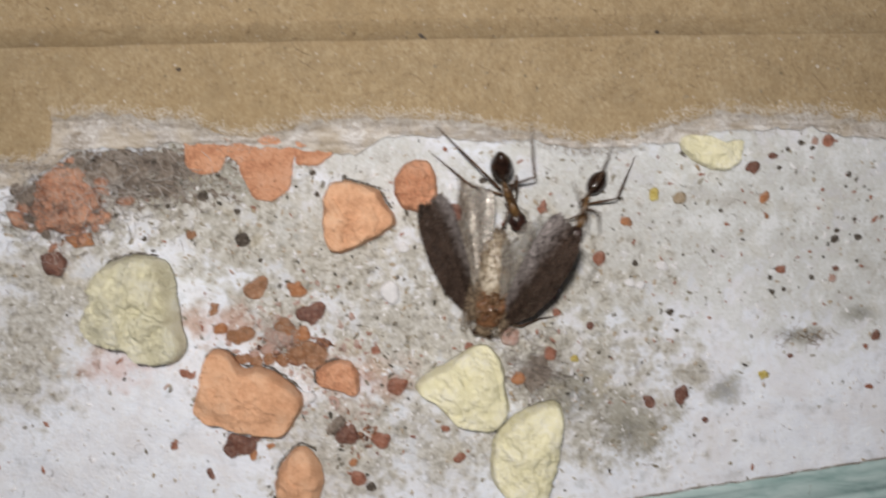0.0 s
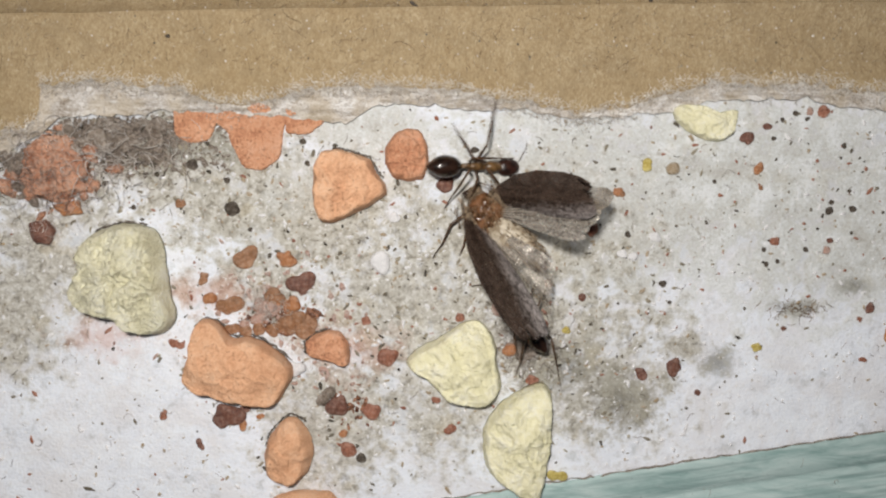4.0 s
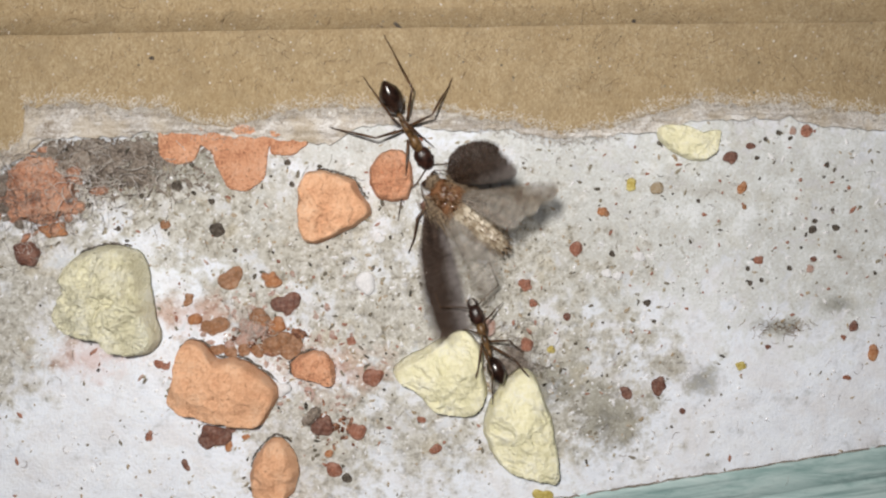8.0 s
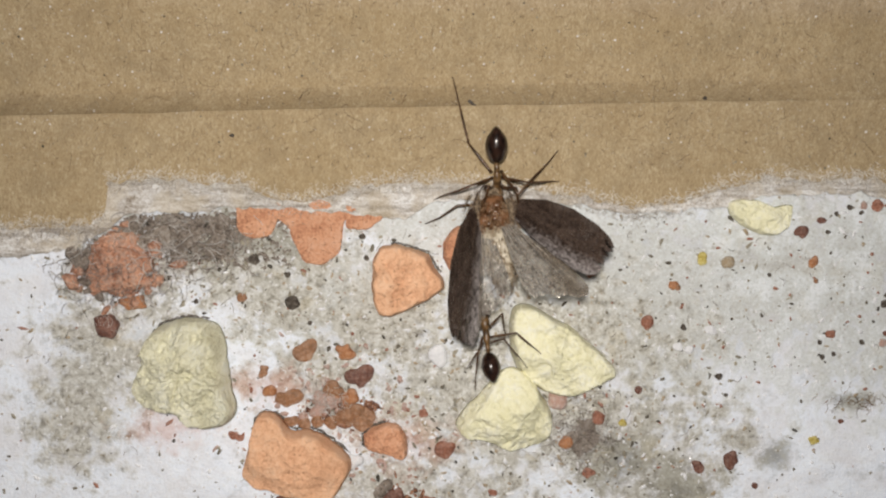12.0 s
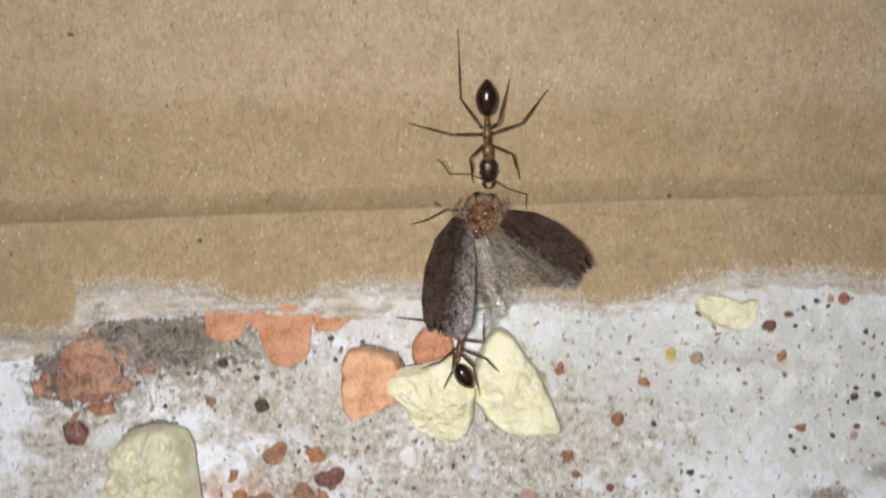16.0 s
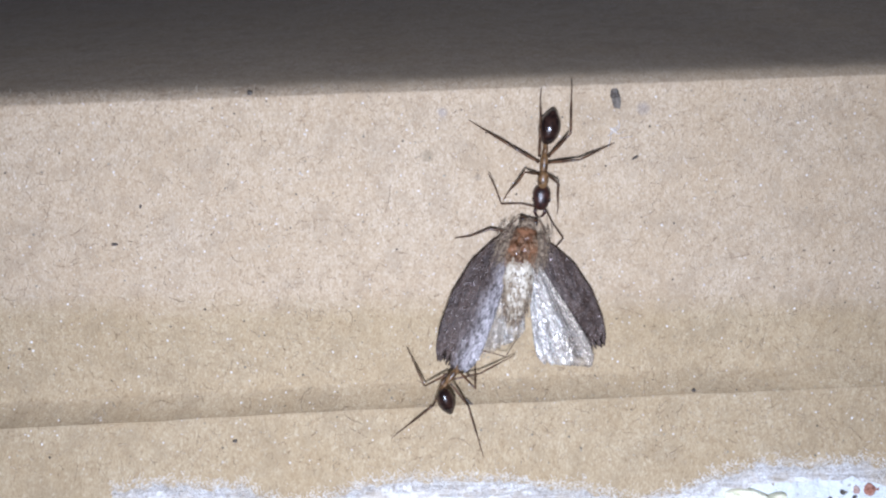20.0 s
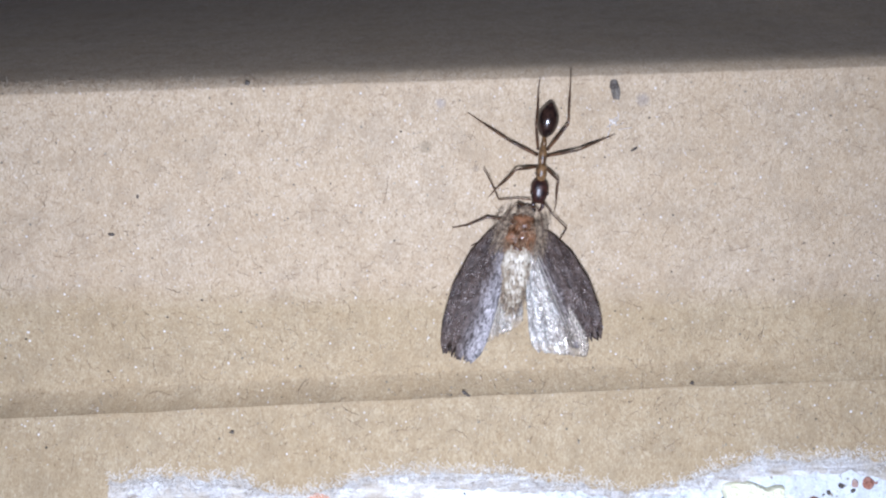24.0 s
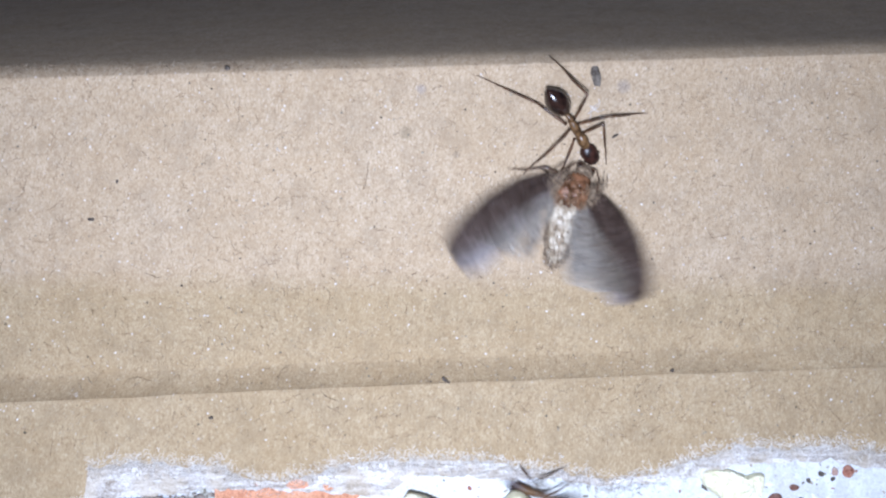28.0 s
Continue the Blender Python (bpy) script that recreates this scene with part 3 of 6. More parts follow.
def build_board():
    thing = new("cardboard_sheet")
    tagged(thing, "brown kraft corrugated cardboard with a torn edge and crease", "cardboard")
    xs = [-120, -80, -60] + [-46 + 0.3 * i for i in range(301)] + [60, 80, 120]
    bends = ((0.06, 18), (0.1, 31), (0.3, 36), (0.3, 38), (0.3, 41), (0.3, 45), (0.3, 50), (0.4, 54), (0.8, 57.5), (1.6, 59.6), (3, 60.4), (7.6, 60.2), (10.8, 59.6), (13, 58.6), (15, 57.6), (15, 56.6), (26, 56.6))
    verts, faces = [], []
    for x in xs:
        low = along(LINER_EDGE, x) + 0.35 * noise.noise(Vector((x * 1.1, 0, 1))) + 0.22 * noise.noise(Vector((x * 3.7, 0, 2)))
        high = TOP_EDGE + 0.016 * x + 0.08 * noise.noise(Vector((x * 0.7, 0, 6)))
        column = [(low - 0.02, board_height(x, low) - 0.4), (low - 0.05, board_height(x, low) - 0.14)]
        mid = crease(x)
        # rows crowd round the crease
        steps = [low + (mid - 1.2 - low) * i / 30 for i in range(30)] + [mid - 1.2 + 4.0 * i / 50 for i in range(50)]
        steps += [mid + 2.8 + (high - mid - 2.8) * i / 49 for i in range(50)]
        for y in steps:
            lip = 0.12 * max(0.0, 1 - (y - low) / 0.5)
            column.append((y, board_height(x, y) - lip))
        base = board_height(x, high)
        y, z, cut = high, base, 1.0 + 0.012 * max(0.0, -x) if x < 18 else max(0.34, 1 - (x - 16) * 0.036)
        gone = 0.0
        for step, fall in bends:
            step *= cut if step > 2 else 1.0
            gone += step
            y, z = y + step * math.cos(radians(fall)), z - step * math.sin(radians(fall))
            calm = 1 - math.exp(-gone / 1.2)
            column.append((y - (high - TOP_EDGE - 0.016 * x) * calm, z - (base - rise(high)) * calm))
        verts += [(x, y, z) for y, z in column]
        k = len(column)
    for i in range(len(xs) - 1):
        for j in range(k - 1):
            faces.append((i * k + j, i * k + j + 1, (i + 1) * k + j + 1, (i + 1) * k + j))
    sheet("liner", verts, faces, KRAFT, thing)

    verts, faces = [], []
    rows = 16
    for x in xs:
        low = along(TORN_EDGE, x) + 0.3 * noise.noise(Vector((x * 0.8, 3, 1))) + 0.22 * noise.noise(Vector((x * 2.9, 3, 2)))
        high = max(along(LINER_EDGE, x) + 1.4, low + 1.6)
        for j in range(rows):
            s = j / (rows - 1)
            y = low + (high - low) * s
            z = 0.36 + (board_height(x, high) - 0.28 - 0.36) * min(1.0, s * 1.25) ** 0.7
            z += 0.1 * noise.noise(Vector((x * 0.9, y * 2.6, 5))) * (0.15 + 0.85 * s) + 0.03 * noise.noise(Vector((x * 2.5, y * 5, 2)))
            verts.append((x, y, max(z, 0.02 if j else -0.3)))
    for i in range(len(xs) - 1):
        for j in range(rows - 1):
            faces.append((i * rows + j, i * rows + j + 1, (i + 1) * rows + j + 1, (i + 1) * rows + j))
    sheet("torn_layer", verts, faces, TORN, thing, "fuzzy torn whitish paper layer")


build_board()


# ---- stones and grit ----
def rock(name, radii, high, material, x=0, y=0, z=0, turn=0, flat=3.0, rough=0.1, seed=0.0, steps=42, rings=12, fine=0.05, split=0.0):
    """A rounded stone: an uneven outline that swells from its foot and closes over a blunt top."""
    bm = bmesh.new()
    n = len(radii)
    loops = []
    for j in range(rings):
        s = j / rings
        a = -0.35 + (math.pi / 2 + 0.35) * s
        loop = []
        for i in range(steps):
            f = i / steps * n
            k, u = int(f), f - int(f)
            p = [radii[(k + q) % n] for q in (-1, 0, 1, 2)]
            r = 0.5 * (2 * p[1] + (p[2] - p[0]) * u + (2 * p[0] - 5 * p[1] + 4 * p[2] - p[3]) * u * u + (3 * p[1] - p[0] - 3 * p[2] + p[3]) * u ** 3)
            c = abs(math.cos(a)) ** (2 / flat)
            h = 0.38 + 0.62 * math.copysign(abs(math.sin(a)) ** (2 / flat), a)
            w = 2 * math.pi * i / steps
            v = Vector((r * c * math.cos(w), r * c * math.sin(w), high * h))
            big = noise.noise(v * 0.7 + Vector((seed, 0, 0)))
            small = noise.noise(v * 2.3 + Vector((0, seed, 0))) + 0.6 * noise.noise(v * 5.5 + Vector((0, 0, seed)))
            v *= 1 + rough * big * 0.6
            v.z += high * (0.28 * big * max(0, h) + 0.04 * small)
            v += v.normalized() * fine * small
            if split:
                # sharp valleys where broken faces meet
                vale = abs(noise.noise(v * 0.3 + Vector((seed, seed, 1)))) / 0.12
                v -= v.normalized() * split * max(0.0, 1 - vale) * max(0.0, h)
                v.z += split * 0.7 * abs(noise.noise(v * 0.9 + Vector((1, seed, 0)))) * max(0.0, h)
            loop.append(bm.verts.new((v.x, v.y, max(v.z, -0.05))))
        loops.append(loop)
    for p, q in zip(loops, loops[1:]):
        for i in range(steps):
            bm.faces.new((p[i], p[(i + 1) % steps], q[(i + 1) % steps], q[i]))
    top = bm.verts.new((0, 0, sum(v.co.z for v in loops[-1]) / steps))
    for i in range(steps):
        bm.faces.new((loops[-1][i], loops[-1][(i + 1) % steps], top))
    bm.faces.new(loops[0][::-1])
    return part(name, bm, material, None, at=mm(x, y, z, 0, 0, turn))


def boulder(name, radii, high, material, facets, x=0, y=0, z=0, seed=0.0, steep=3.0, steps=84, fine=0.05, blend=0.12, flakes=0.06):
    """A broken stone: steep sides under the given outline, closed by flat broken faces (direction, slope, height) that meet in ridges."""
    bm = bmesh.new()
    n = len(radii)
    loops = []
    shells = [0.9, 0.95, 1.0, 0.985, 0.965] + [0.94 - 0.045 * q for q in range(20)]

    def top_at(px, py, inside):
        level = 1.9 * steep * inside + 0.12 * high
        for way, slope, part_high in facets:
            w = radians(way)
            face = high * part_high - slope * (px * math.cos(w) + py * math.sin(w))
            # the lower of the two, with a rounded ridge
            h = max(0.0, blend * high - abs(level - face)) / (blend * high)
            level = min(level, face) - h * h * blend * high * 0.25
        v = Vector((px, py, seed))
        level += high * (0.12 * noise.noise(v * 0.55) + 0.06 * noise.noise(v * 1.5)) * min(1.0, inside * 2)
        # steps where the stone has flaked, and fine grain
        flake = noise.noise(v * 0.8 + Vector((7, 3, 0)))
        level -= flakes * high * max(0.0, min(1.0, flake * 9)) * min(1.0, inside * 2)
        level += fine * (noise.noise(v * 3.0) + 0.8 * noise.noise(v * 6.5)) * min(1.0, inside * 3)
        return level

    for j, f in enumerate(shells):
        loop = []
        for i in range(steps):
            g = i / steps * n
            k, u = int(g), g - int(g)
            p = [radii[(k + q) % n] for q in (-1, 0, 1, 2)]
            r = 0.5 * (2 * p[1] + (p[2] - p[0]) * u + (2 * p[0] - 5 * p[1] + 4 * p[2] - p[3]) * u * u + (3 * p[1] - p[0] - 3 * p[2] + p[3]) * u ** 3)
            w = 2 * math.pi * i / steps
            r *= 1 + 0.025 * noise.noise(Vector((math.cos(w) * 3, math.sin(w) * 3, seed))) + 0.022 * noise.noise(Vector((math.cos(w) * 8, math.sin(w) * 8, seed)))
            px, py = r * f * math.cos(w), r * f * math.sin(w)
            if j < 2:
                pz = -0.05 if j == 0 else 0.14 * high
            else:
                # the sides stand steeper here and slacker there
                wild = 1 + 0.75 * noise.noise(Vector((math.cos(w) * 2.2, math.sin(w) * 2.2, seed + 5)))
                pz = top_at(px, py, r * (1 - f) * wild)
            loop.append(bm.verts.new((px, py, max(pz, -0.05))))
        loops.append(loop)
    for p, q in zip(loops, loops[1:]):
        for i in range(steps):
            bm.faces.new((p[i], p[(i + 1) % steps], q[(i + 1) % steps], q[i]))
    peak = bm.verts.new((0, 0, top_at(0, 0, radii[0])))
    for i in range(steps):
        bm.faces.new((loops[-1][i], loops[-1][(i + 1) % steps], peak))
    bm.faces.new(loops[0][::-1])
    return part(name, bm, material, None, at=mm(x, y, z))


def stone(x, y, high, radii, name, material, label, category="stone", seam=None, facets=None, **more):
    if seam:
        # a dark tube stands in for shade, with some soil, along one side of the stone
        rng = random.Random(int(x * 7))
        bm = bmesh.new()
        n, pts = len(radii), []
        for k in range(41):
            w = radians(seam[0] + (seam[1] - seam[0]) * k / 40)
            f = w / (2 * math.pi) * n
            i, u = int(f), f - int(f)
            r = (radii[i % n] * (1 - u) + radii[(i + 1) % n] * u) + 0.09 + rng.gauss(0, 0.05)
            pts.append((x + r * math.cos(w), y + r * math.sin(w), ground_height(x, y) + 0.12))
        tube(bm, pts, [0.02] + [0.03 + 0.09 * rng.random() for _ in range(39)] + [0.02], 6)
        tagged(part("dirt_line", bm, DARK), "dark strip for the shade and soil beside a stone", "dirt", kind="stuff")
    if facets:
        return tagged(boulder(name, radii, high, material, facets, x, y, seed=radii[0] * 11, **more), label, category)
    return tagged(rock(name, radii, high, material, x, y, seed=radii[0] * 11, **more), label, category)


stone(-24.45, -3.75, 3.2, [3.03, 3.03, 3.13, 3.37, 3.75, 4.15, 4.2, 4.09, 4.06, 4.0, 4.04, 4.08, 3.93, 3.74, 3.6, 3.58, 3.7, 3.96, 4.13, 3.87, 3.52, 3.28, 3.19, 3.25, 3.52, 4.1, 4.47, 4.77, 4.68, 4.23, 3.49, 3.15],
      "chalk_stone", OLIVE, "rough olive-yellow chalky stone on white ground", seam=(70, 165), facets=((95, 0.42, 1.1), (185, 0.3, 1.05), (310, 0.22, 1.0), (20, 0.4, 1.15)), fine=0.22, steps=130, steep=2.4, flakes=0.12, blend=0.05)
stone(-16.55, -10.24, 2.6, [4.23, 3.63, 3.15, 2.88, 2.72, 2.52, 2.44, 2.24, 2.13, 2.36, 3.67, 4.26, 4.2, 3.78, 3.6, 3.57, 3.66, 3.87, 3.71, 3.34, 2.9, 2.65, 2.51, 2.47, 2.52, 2.68, 2.97, 3.37, 3.97, 3.97, 4.04, 4.27],
      "brick_fragment", ORANGE, "large oblong orange brick fragment with notched edge", seam=(5, 150), facets=((78, 0.34, 1.12), (265, 0.1, 1.0), (180, 0.22, 1.12), (345, 0.16, 1.05)), fine=0.06, steps=110, steep=3.6, flakes=0.04, blend=0.07)
stone(-9.72, -8.88, 1.3, [1.49, 1.45, 1.4, 1.39, 1.44, 1.44, 1.35, 1.33, 1.34, 1.3, 1.3, 1.36, 1.48, 1.54, 1.68, 1.85, 1.76, 1.73, 1.6, 1.41, 1.25, 1.12, 1.05, 1.02, 1.04, 1.1, 1.31, 1.69, 1.9, 1.8, 1.67, 1.54],
      "brick_chip", CORAL, "small orange brick chip beside brown grit", seam=(90, 200), facets=((70, 0.3, 1.0), (250, 0.2, 1.0), (160, 0.3, 1.05)), fine=0.06, steep=2.4)
stone(-12.75, -16.7, 2.2, [1.85, 1.83, 1.88, 2.01, 2.11, 2.28, 2.52, 2.65, 2.65, 2.41, 2.17, 1.99, 1.91, 1.82, 1.74, 1.74, 1.8, 1.9, 1.96, 2.12, 2.39, 2.37, 2.4, 2.45, 2.45, 2.44, 2.23, 2.13, 2.06, 1.89, 1.81, 1.81],
      "brick_fragment", ORANGE, "egg-shaped smooth orange brick fragment", seam=(60, 170), facets=((100, 0.45, 1.05), (0, 0.4, 1.1), (180, 0.35, 1.1), (265, 0.12, 1.0)), fine=0.03, steep=2.0, blend=0.3)
stone(-11.5, -20.9, 1.6, [2.8, 2.4, 2.2, 1.6, 1.4, 1.3, 1.3, 1.4, 1.6, 1.9, 2.6, 2.5, 2.2, 2.0, 1.5, 1.3, 1.2, 1.3, 1.4, 1.8, 1.9, 2.2],
      "brick_fragment", ORANGE, "low flat orange brick fragment on white ground")
stone(-8.55, 3.19, 2.4, [3.01, 2.71, 2.56, 2.55, 2.67, 2.54, 2.45, 2.43, 2.5, 2.68, 2.79, 2.96, 2.79, 2.71, 2.47, 2.35, 2.32, 2.39, 2.49, 2.64, 2.92, 3.16, 3.0, 2.67, 2.44, 2.29, 2.22, 2.23, 2.33, 2.5, 2.75, 3.08],
      "brick_fragment", ORANGE, "wedge-shaped orange brick fragment near the torn cardboard", seam=(10, 110), facets=((60, 0.3, 1.08), (275, 0.14, 1.0), (150, 0.3, 1.12), (10, 0.25, 1.1)), fine=0.09, steep=3.2, flakes=0.08, blend=0.07)
stone(-3.94, 5.38, 1.4, [1.54, 1.55, 1.61, 1.7, 1.78, 1.95, 2.05, 2.0, 2.0, 1.89, 1.86, 1.81, 1.71, 1.69, 1.74, 1.68, 1.65, 1.68, 1.76, 1.75, 1.8, 1.93, 1.88, 1.85, 1.9, 1.9, 1.93, 2.03, 1.87, 1.75, 1.72, 1.6],
      "brick_fragment", CORAL, "knobbly orange brick fragment with grainy surface", facets=((80, 0.4, 1.0), (270, 0.3, 1.05), (170, 0.4, 1.1), (0, 0.4, 1.1)), fine=0.2, steep=2.2, blend=0.3)
stone(-15.6, 6.65, 0.34, [2.6, 2.8, 3.5, 3.2, 2.7, 2.5, 2.5, 2.7, 3.2, 3.6, 1.7, 1.4, 1.3, 1.3, 1.4, 1.7, 2.2, 2.3, 2.6, 2.5, 2.7, 2.6],
      "brick_fragment", CORAL, "flat orange brick fragment half under the torn cardboard", flat=4.5, z=-0.02, fine=0.03)
stone(-19.4, 7.8, 0.3, [1.5, 1.6, 2.0, 1.7, 1.4, 1.3, 1.3, 1.4, 1.7, 1.9, 1.7, 1.6, 1.6, 1.7, 1.7, 1.65, 1.6, 1.55, 1.6, 1.6, 1.5, 1.5],
      "brick_chip", CORAL, "thin orange brick flake at the torn cardboard", flat=4.5, z=0.04, fine=0.02)
stone(-11.5, 7.8, 0.3, [1.4, 1.4, 1.2, 0.9, 0.8, 0.8, 0.8, 0.9, 1.1, 1.7, 1.5, 1.3, 1.4, 1.5, 1.1, 1.0, 0.9, 0.9, 0.9, 0.9, 0.9, 1.1],
      "brick_chip", CORAL, "thin orange brick sliver at the torn cardboard", flat=4.5, z=0.02, fine=0.02)
stone(18.2, 8, 1.2, [2.27, 2.33, 2.34, 1.26, 1.13, 1.06, 1.04, 1.05, 1.11, 1.23, 1.35, 1.5, 1.76, 2.23, 2.64, 2.53, 2.24, 1.85, 1.63, 1.45, 1.33, 1.27, 1.26, 1.3, 1.36, 1.41, 1.53, 1.74, 1.92, 2.04, 2.21, 2.2],
      "chalk_chip", CREAM, "pale yellow chalk chip against the torn cardboard", facets=((250, 0.25, 1.0), (90, 0.35, 1.0), (0, 0.3, 1.3)), steep=2.5)
stone(-29.5, 4.2, 1.2, [2.1, 2.2, 2.2, 2.4, 2.3, 2.2, 2.3, 2.3, 2.2, 2.4, 2.3, 2.2, 2.3, 2.7, 2.5, 2.3, 2.4, 2.0, 1.9, 1.9, 1.9, 1.9],
      "brick_fragment", LINTCORAL, "crumbled coral brick fragment tangled in lint", rough=0.45, fine=0.32, steps=72, rings=24)
stone(-30.5, -0.3, 0.9, [0.9, 0.9, 0.8, 0.8, 0.9, 0.9, 0.8, 0.9, 1.0, 1.1, 0.9, 0.8, 0.8, 0.8, 0.9, 0.9, 0.8, 0.9, 1.0, 0.9, 0.8, 0.8],
      "brown_pebble", MAROON, "dark brown pebble covered with pale fibres", "pebble")
stone(-28.8, 1.4, 0.5, [1.0, 1.0, 1.1, 0.7, 0.5, 0.4, 0.4, 0.4, 0.5, 0.6, 1.0, 0.9, 0.7, 0.6, 0.6, 0.6, 0.6, 0.5, 0.6, 0.6, 0.8, 1.2],
      "brick_chip", RUST, "flat rusty brick flake on white ground")
for x, y, r, material, label in ((48, 63, 5.5, CREAM, "pale stone in the dark beyond the folded cardboard"), (57, 62, 4.0, MAROON, "brown stone in the dark beyond the folded cardboard")):
    tagged(rock("far_stone", [r * k for k in (1, 0.9, 1.1, 0.95, 1.05, 0.9, 1, 0.85)], r, material, x, y, ground_height(x, y) - 0.5, 0, 2.4, 0.2, x), label, "stone")
high, radii = 2.5, [3.14, 3.18, 3.31, 3.43, 3.51, 3.62, 3.45, 3.13, 2.71, 2.44, 2.3, 2.26, 2.37, 2.62, 2.99, 3.38, 3.68, 3.25, 2.69, 2.5, 2.44, 2.47, 2.57, 2.8, 3.04, 3.25, 3.58, 3.92, 4.0, 3.98, 3.74, 3.38]
cream_stone = tagged(boulder("chalk_stone", radii, high, CREAM, ((88, 0.85, 1.3), (268, 0.16, 1.02), (5, 0.3, 1.22), (190, 0.28, 1.1)), seed=3.3, fine=0.075, steps=120, steep=3.0, blend=0.06, flakes=0.05),
                     "pale cream-yellow lumpy chalk stone dragged by an ant", "stone")
high, radii = 2.4, [2.39, 2.37, 2.35, 2.39, 2.53, 2.84, 3.43, 4.33, 4.67, 4.31, 3.81, 3.5, 3.28, 3.1, 2.97, 2.97, 2.92, 2.89, 2.85, 2.91, 3.03, 3.2, 3.41, 3.44, 3.62, 3.89, 4.4, 4.81, 3.9, 3.18, 2.75, 2.51]
long_stone = tagged(boulder("chalk_stone", radii, high, CREAM, ((205, 0.42, 1.12), (12, 0.5, 1.15), (98, 0.22, 1.15), (285, 0.14, 1.1)), seed=8.1, fine=0.08, steps=120, steep=2.6, blend=0.06, flakes=0.06),
                    "long pointed cream-yellow chalk stone dragged by an ant", "stone")

GRIT = {"r": (RED, "red-brown grit crumb on the dusty ground"), "o": (RUST, "orange rusty grit crumb on the dusty ground"),
        "m": (MAROON, "dark maroon grit crumb on the dusty ground"), "b": (BROWN, "brown grit crumb on the dusty ground"),
        "d": (DARK, "tiny blackish grit crumb on white ground"), "w": (WHITE, "bright white plaster crumb on the ground"),
        "y": (STRAW, "small yellow grit crumb on white ground"), "p": (PINK, "dusty pink grit crumb on the ground"),
        "t": (TAN, "tan grit crumb on white ground")}


made_crumbs = []


def crumbs(kind, places):
    """Single crumbs of one kind: their places and half widths."""
    material, label = GRIT[kind]
    for x, y, a, b in places:
        n = len(made_crumbs)
        rng = random.Random(n)
        radii = [a * b / math.hypot(b * math.cos(w), a * math.sin(w)) * rng.uniform(0.72, 1.2) for w in (2 * math.pi * i / 9 for i in range(9))]
        high = min(a, b) * rng.uniform(0.55, 0.85)
        big = max(a, b) > 0.4
        ob = rock("grit_crumb", radii, high, material, x, y, ground_height(x, y) - 0.1 * high, rng.uniform(-20, 20), 2.1, 0.5, n * 1.3, 24 if big else 12, 8 if big else 4, 0.03)
        made_crumbs.append(tagged(ob, label, "pebble", group="grit crumbs on the ground"))


crumbs("b", [(-17.1, -5.8, 1.01, 0.63), (-15.8, -2.2, 1.05, 0.84), (-16.9, -7.45, 0.5, 0.45), (-15.9, -7.65, 0.55, 0.5), (-15.0, -7.45, 0.55, 0.48), (-12.9, -7.4, 0.71, 0.63), (-11.6, -7.6, 0.76, 0.76), (-20.5, 1.8, 0.38, 0.34), (-19.0, -3.7, 0.38, 0.55), (11.9, 2.7, 0.46, 0.29), (-17.3, -5.8, 0.84, 0.50), (-14.0, -7.6, 0.55, 0.48), (-11.1, -6.9, 0.50, 0.59), (22.5, 3.1, 0.21, 0.21), (-20.7, 1.8, 0.38, 0.34)])
crumbs("o", [(-12.9, -2.3, 0.71, 0.63), (-13.8, -5.5, 0.67, 0.55), (-16.2, -14.8, 0.29, 0.50), (-14.9, -14.1, 0.42, 0.25), (3.8, -9.1, 0.50, 0.55), (32.7, -7.9, 0.38, 0.55), (-8.7, -15.4, 0.34, 0.34), (-12.8, -5.6, 0.59, 0.42), (22.3, 4.5, 0.34, 0.50), (11.7, 2.8, 0.38, 0.34)])
crumbs("m", [(-11.7, -4.1, 1.05, 0.80), (-17.4, -14.0, 1.26, 0.92), (-16.3, -13.6, 0.67, 0.29), (-9.1, -13.3, 1.01, 0.92), (16.2, -10.4, 0.59, 0.67), (13.7, -10.9, 0.42, 0.63), (18.1, -12.4, 0.38, 0.29), (-19.4, -16.2, 0.21, 0.59), (31.1, -5.9, 0.34, 0.46), (24.6, -7.5, 0.25, 0.17), (-1.1, 3.4, 0.59, 0.67), (21.4, 6.8, 0.55, 0.46), (22.9, 7.7, 0.38, 0.25), (27.9, -0.8, 0.29, 0.25), (9.2, -5.1, 0.29, 0.34)])
crumbs("r", [(-6.7, -13.7, 0.71, 0.71), (-8.3, -16.7, 0.59, 0.71), (-7.0, -6.9, 0.38, 0.50), (-5.3, -9.7, 0.80, 0.71), (-0.7, -15.2, 0.59, 0.42), (6.1, -7.2, 0.63, 0.63), (5.4, -11.4, 0.55, 0.38), (9.8, -0.1, 0.55, 0.63), (-22.1, -14.0, 0.25, 0.42), (30.4, -6.8, 0.25, 0.25), (30.8, -9.9, 0.38, 0.21), (-0.0, -6.6, 0.38, 0.34), (-21.1, -8.6, 0.59, 0.29), (-1.8, -12.9, 0.38, 0.25), (0.2, -7.6, 0.38, 0.38), (23.7, -0.9, 0.38, 0.34), (27.1, 8.8, 0.42, 0.55), (6.1, -2.7, 0.50, 0.50), (6.6, -4.1, 0.34, 0.34), (5.5, 3.7, 0.38, 0.50)])
crumbs("p", [(3.1, -5.7, 0.84, 0.63), (-16.1, -7.1, 0.34, 0.34), (-14.9, -6.6, 0.7, 0.55), (26.1, 8.8, 0.29, 0.34), (27.7, -1.5, 0.34, 0.34)])
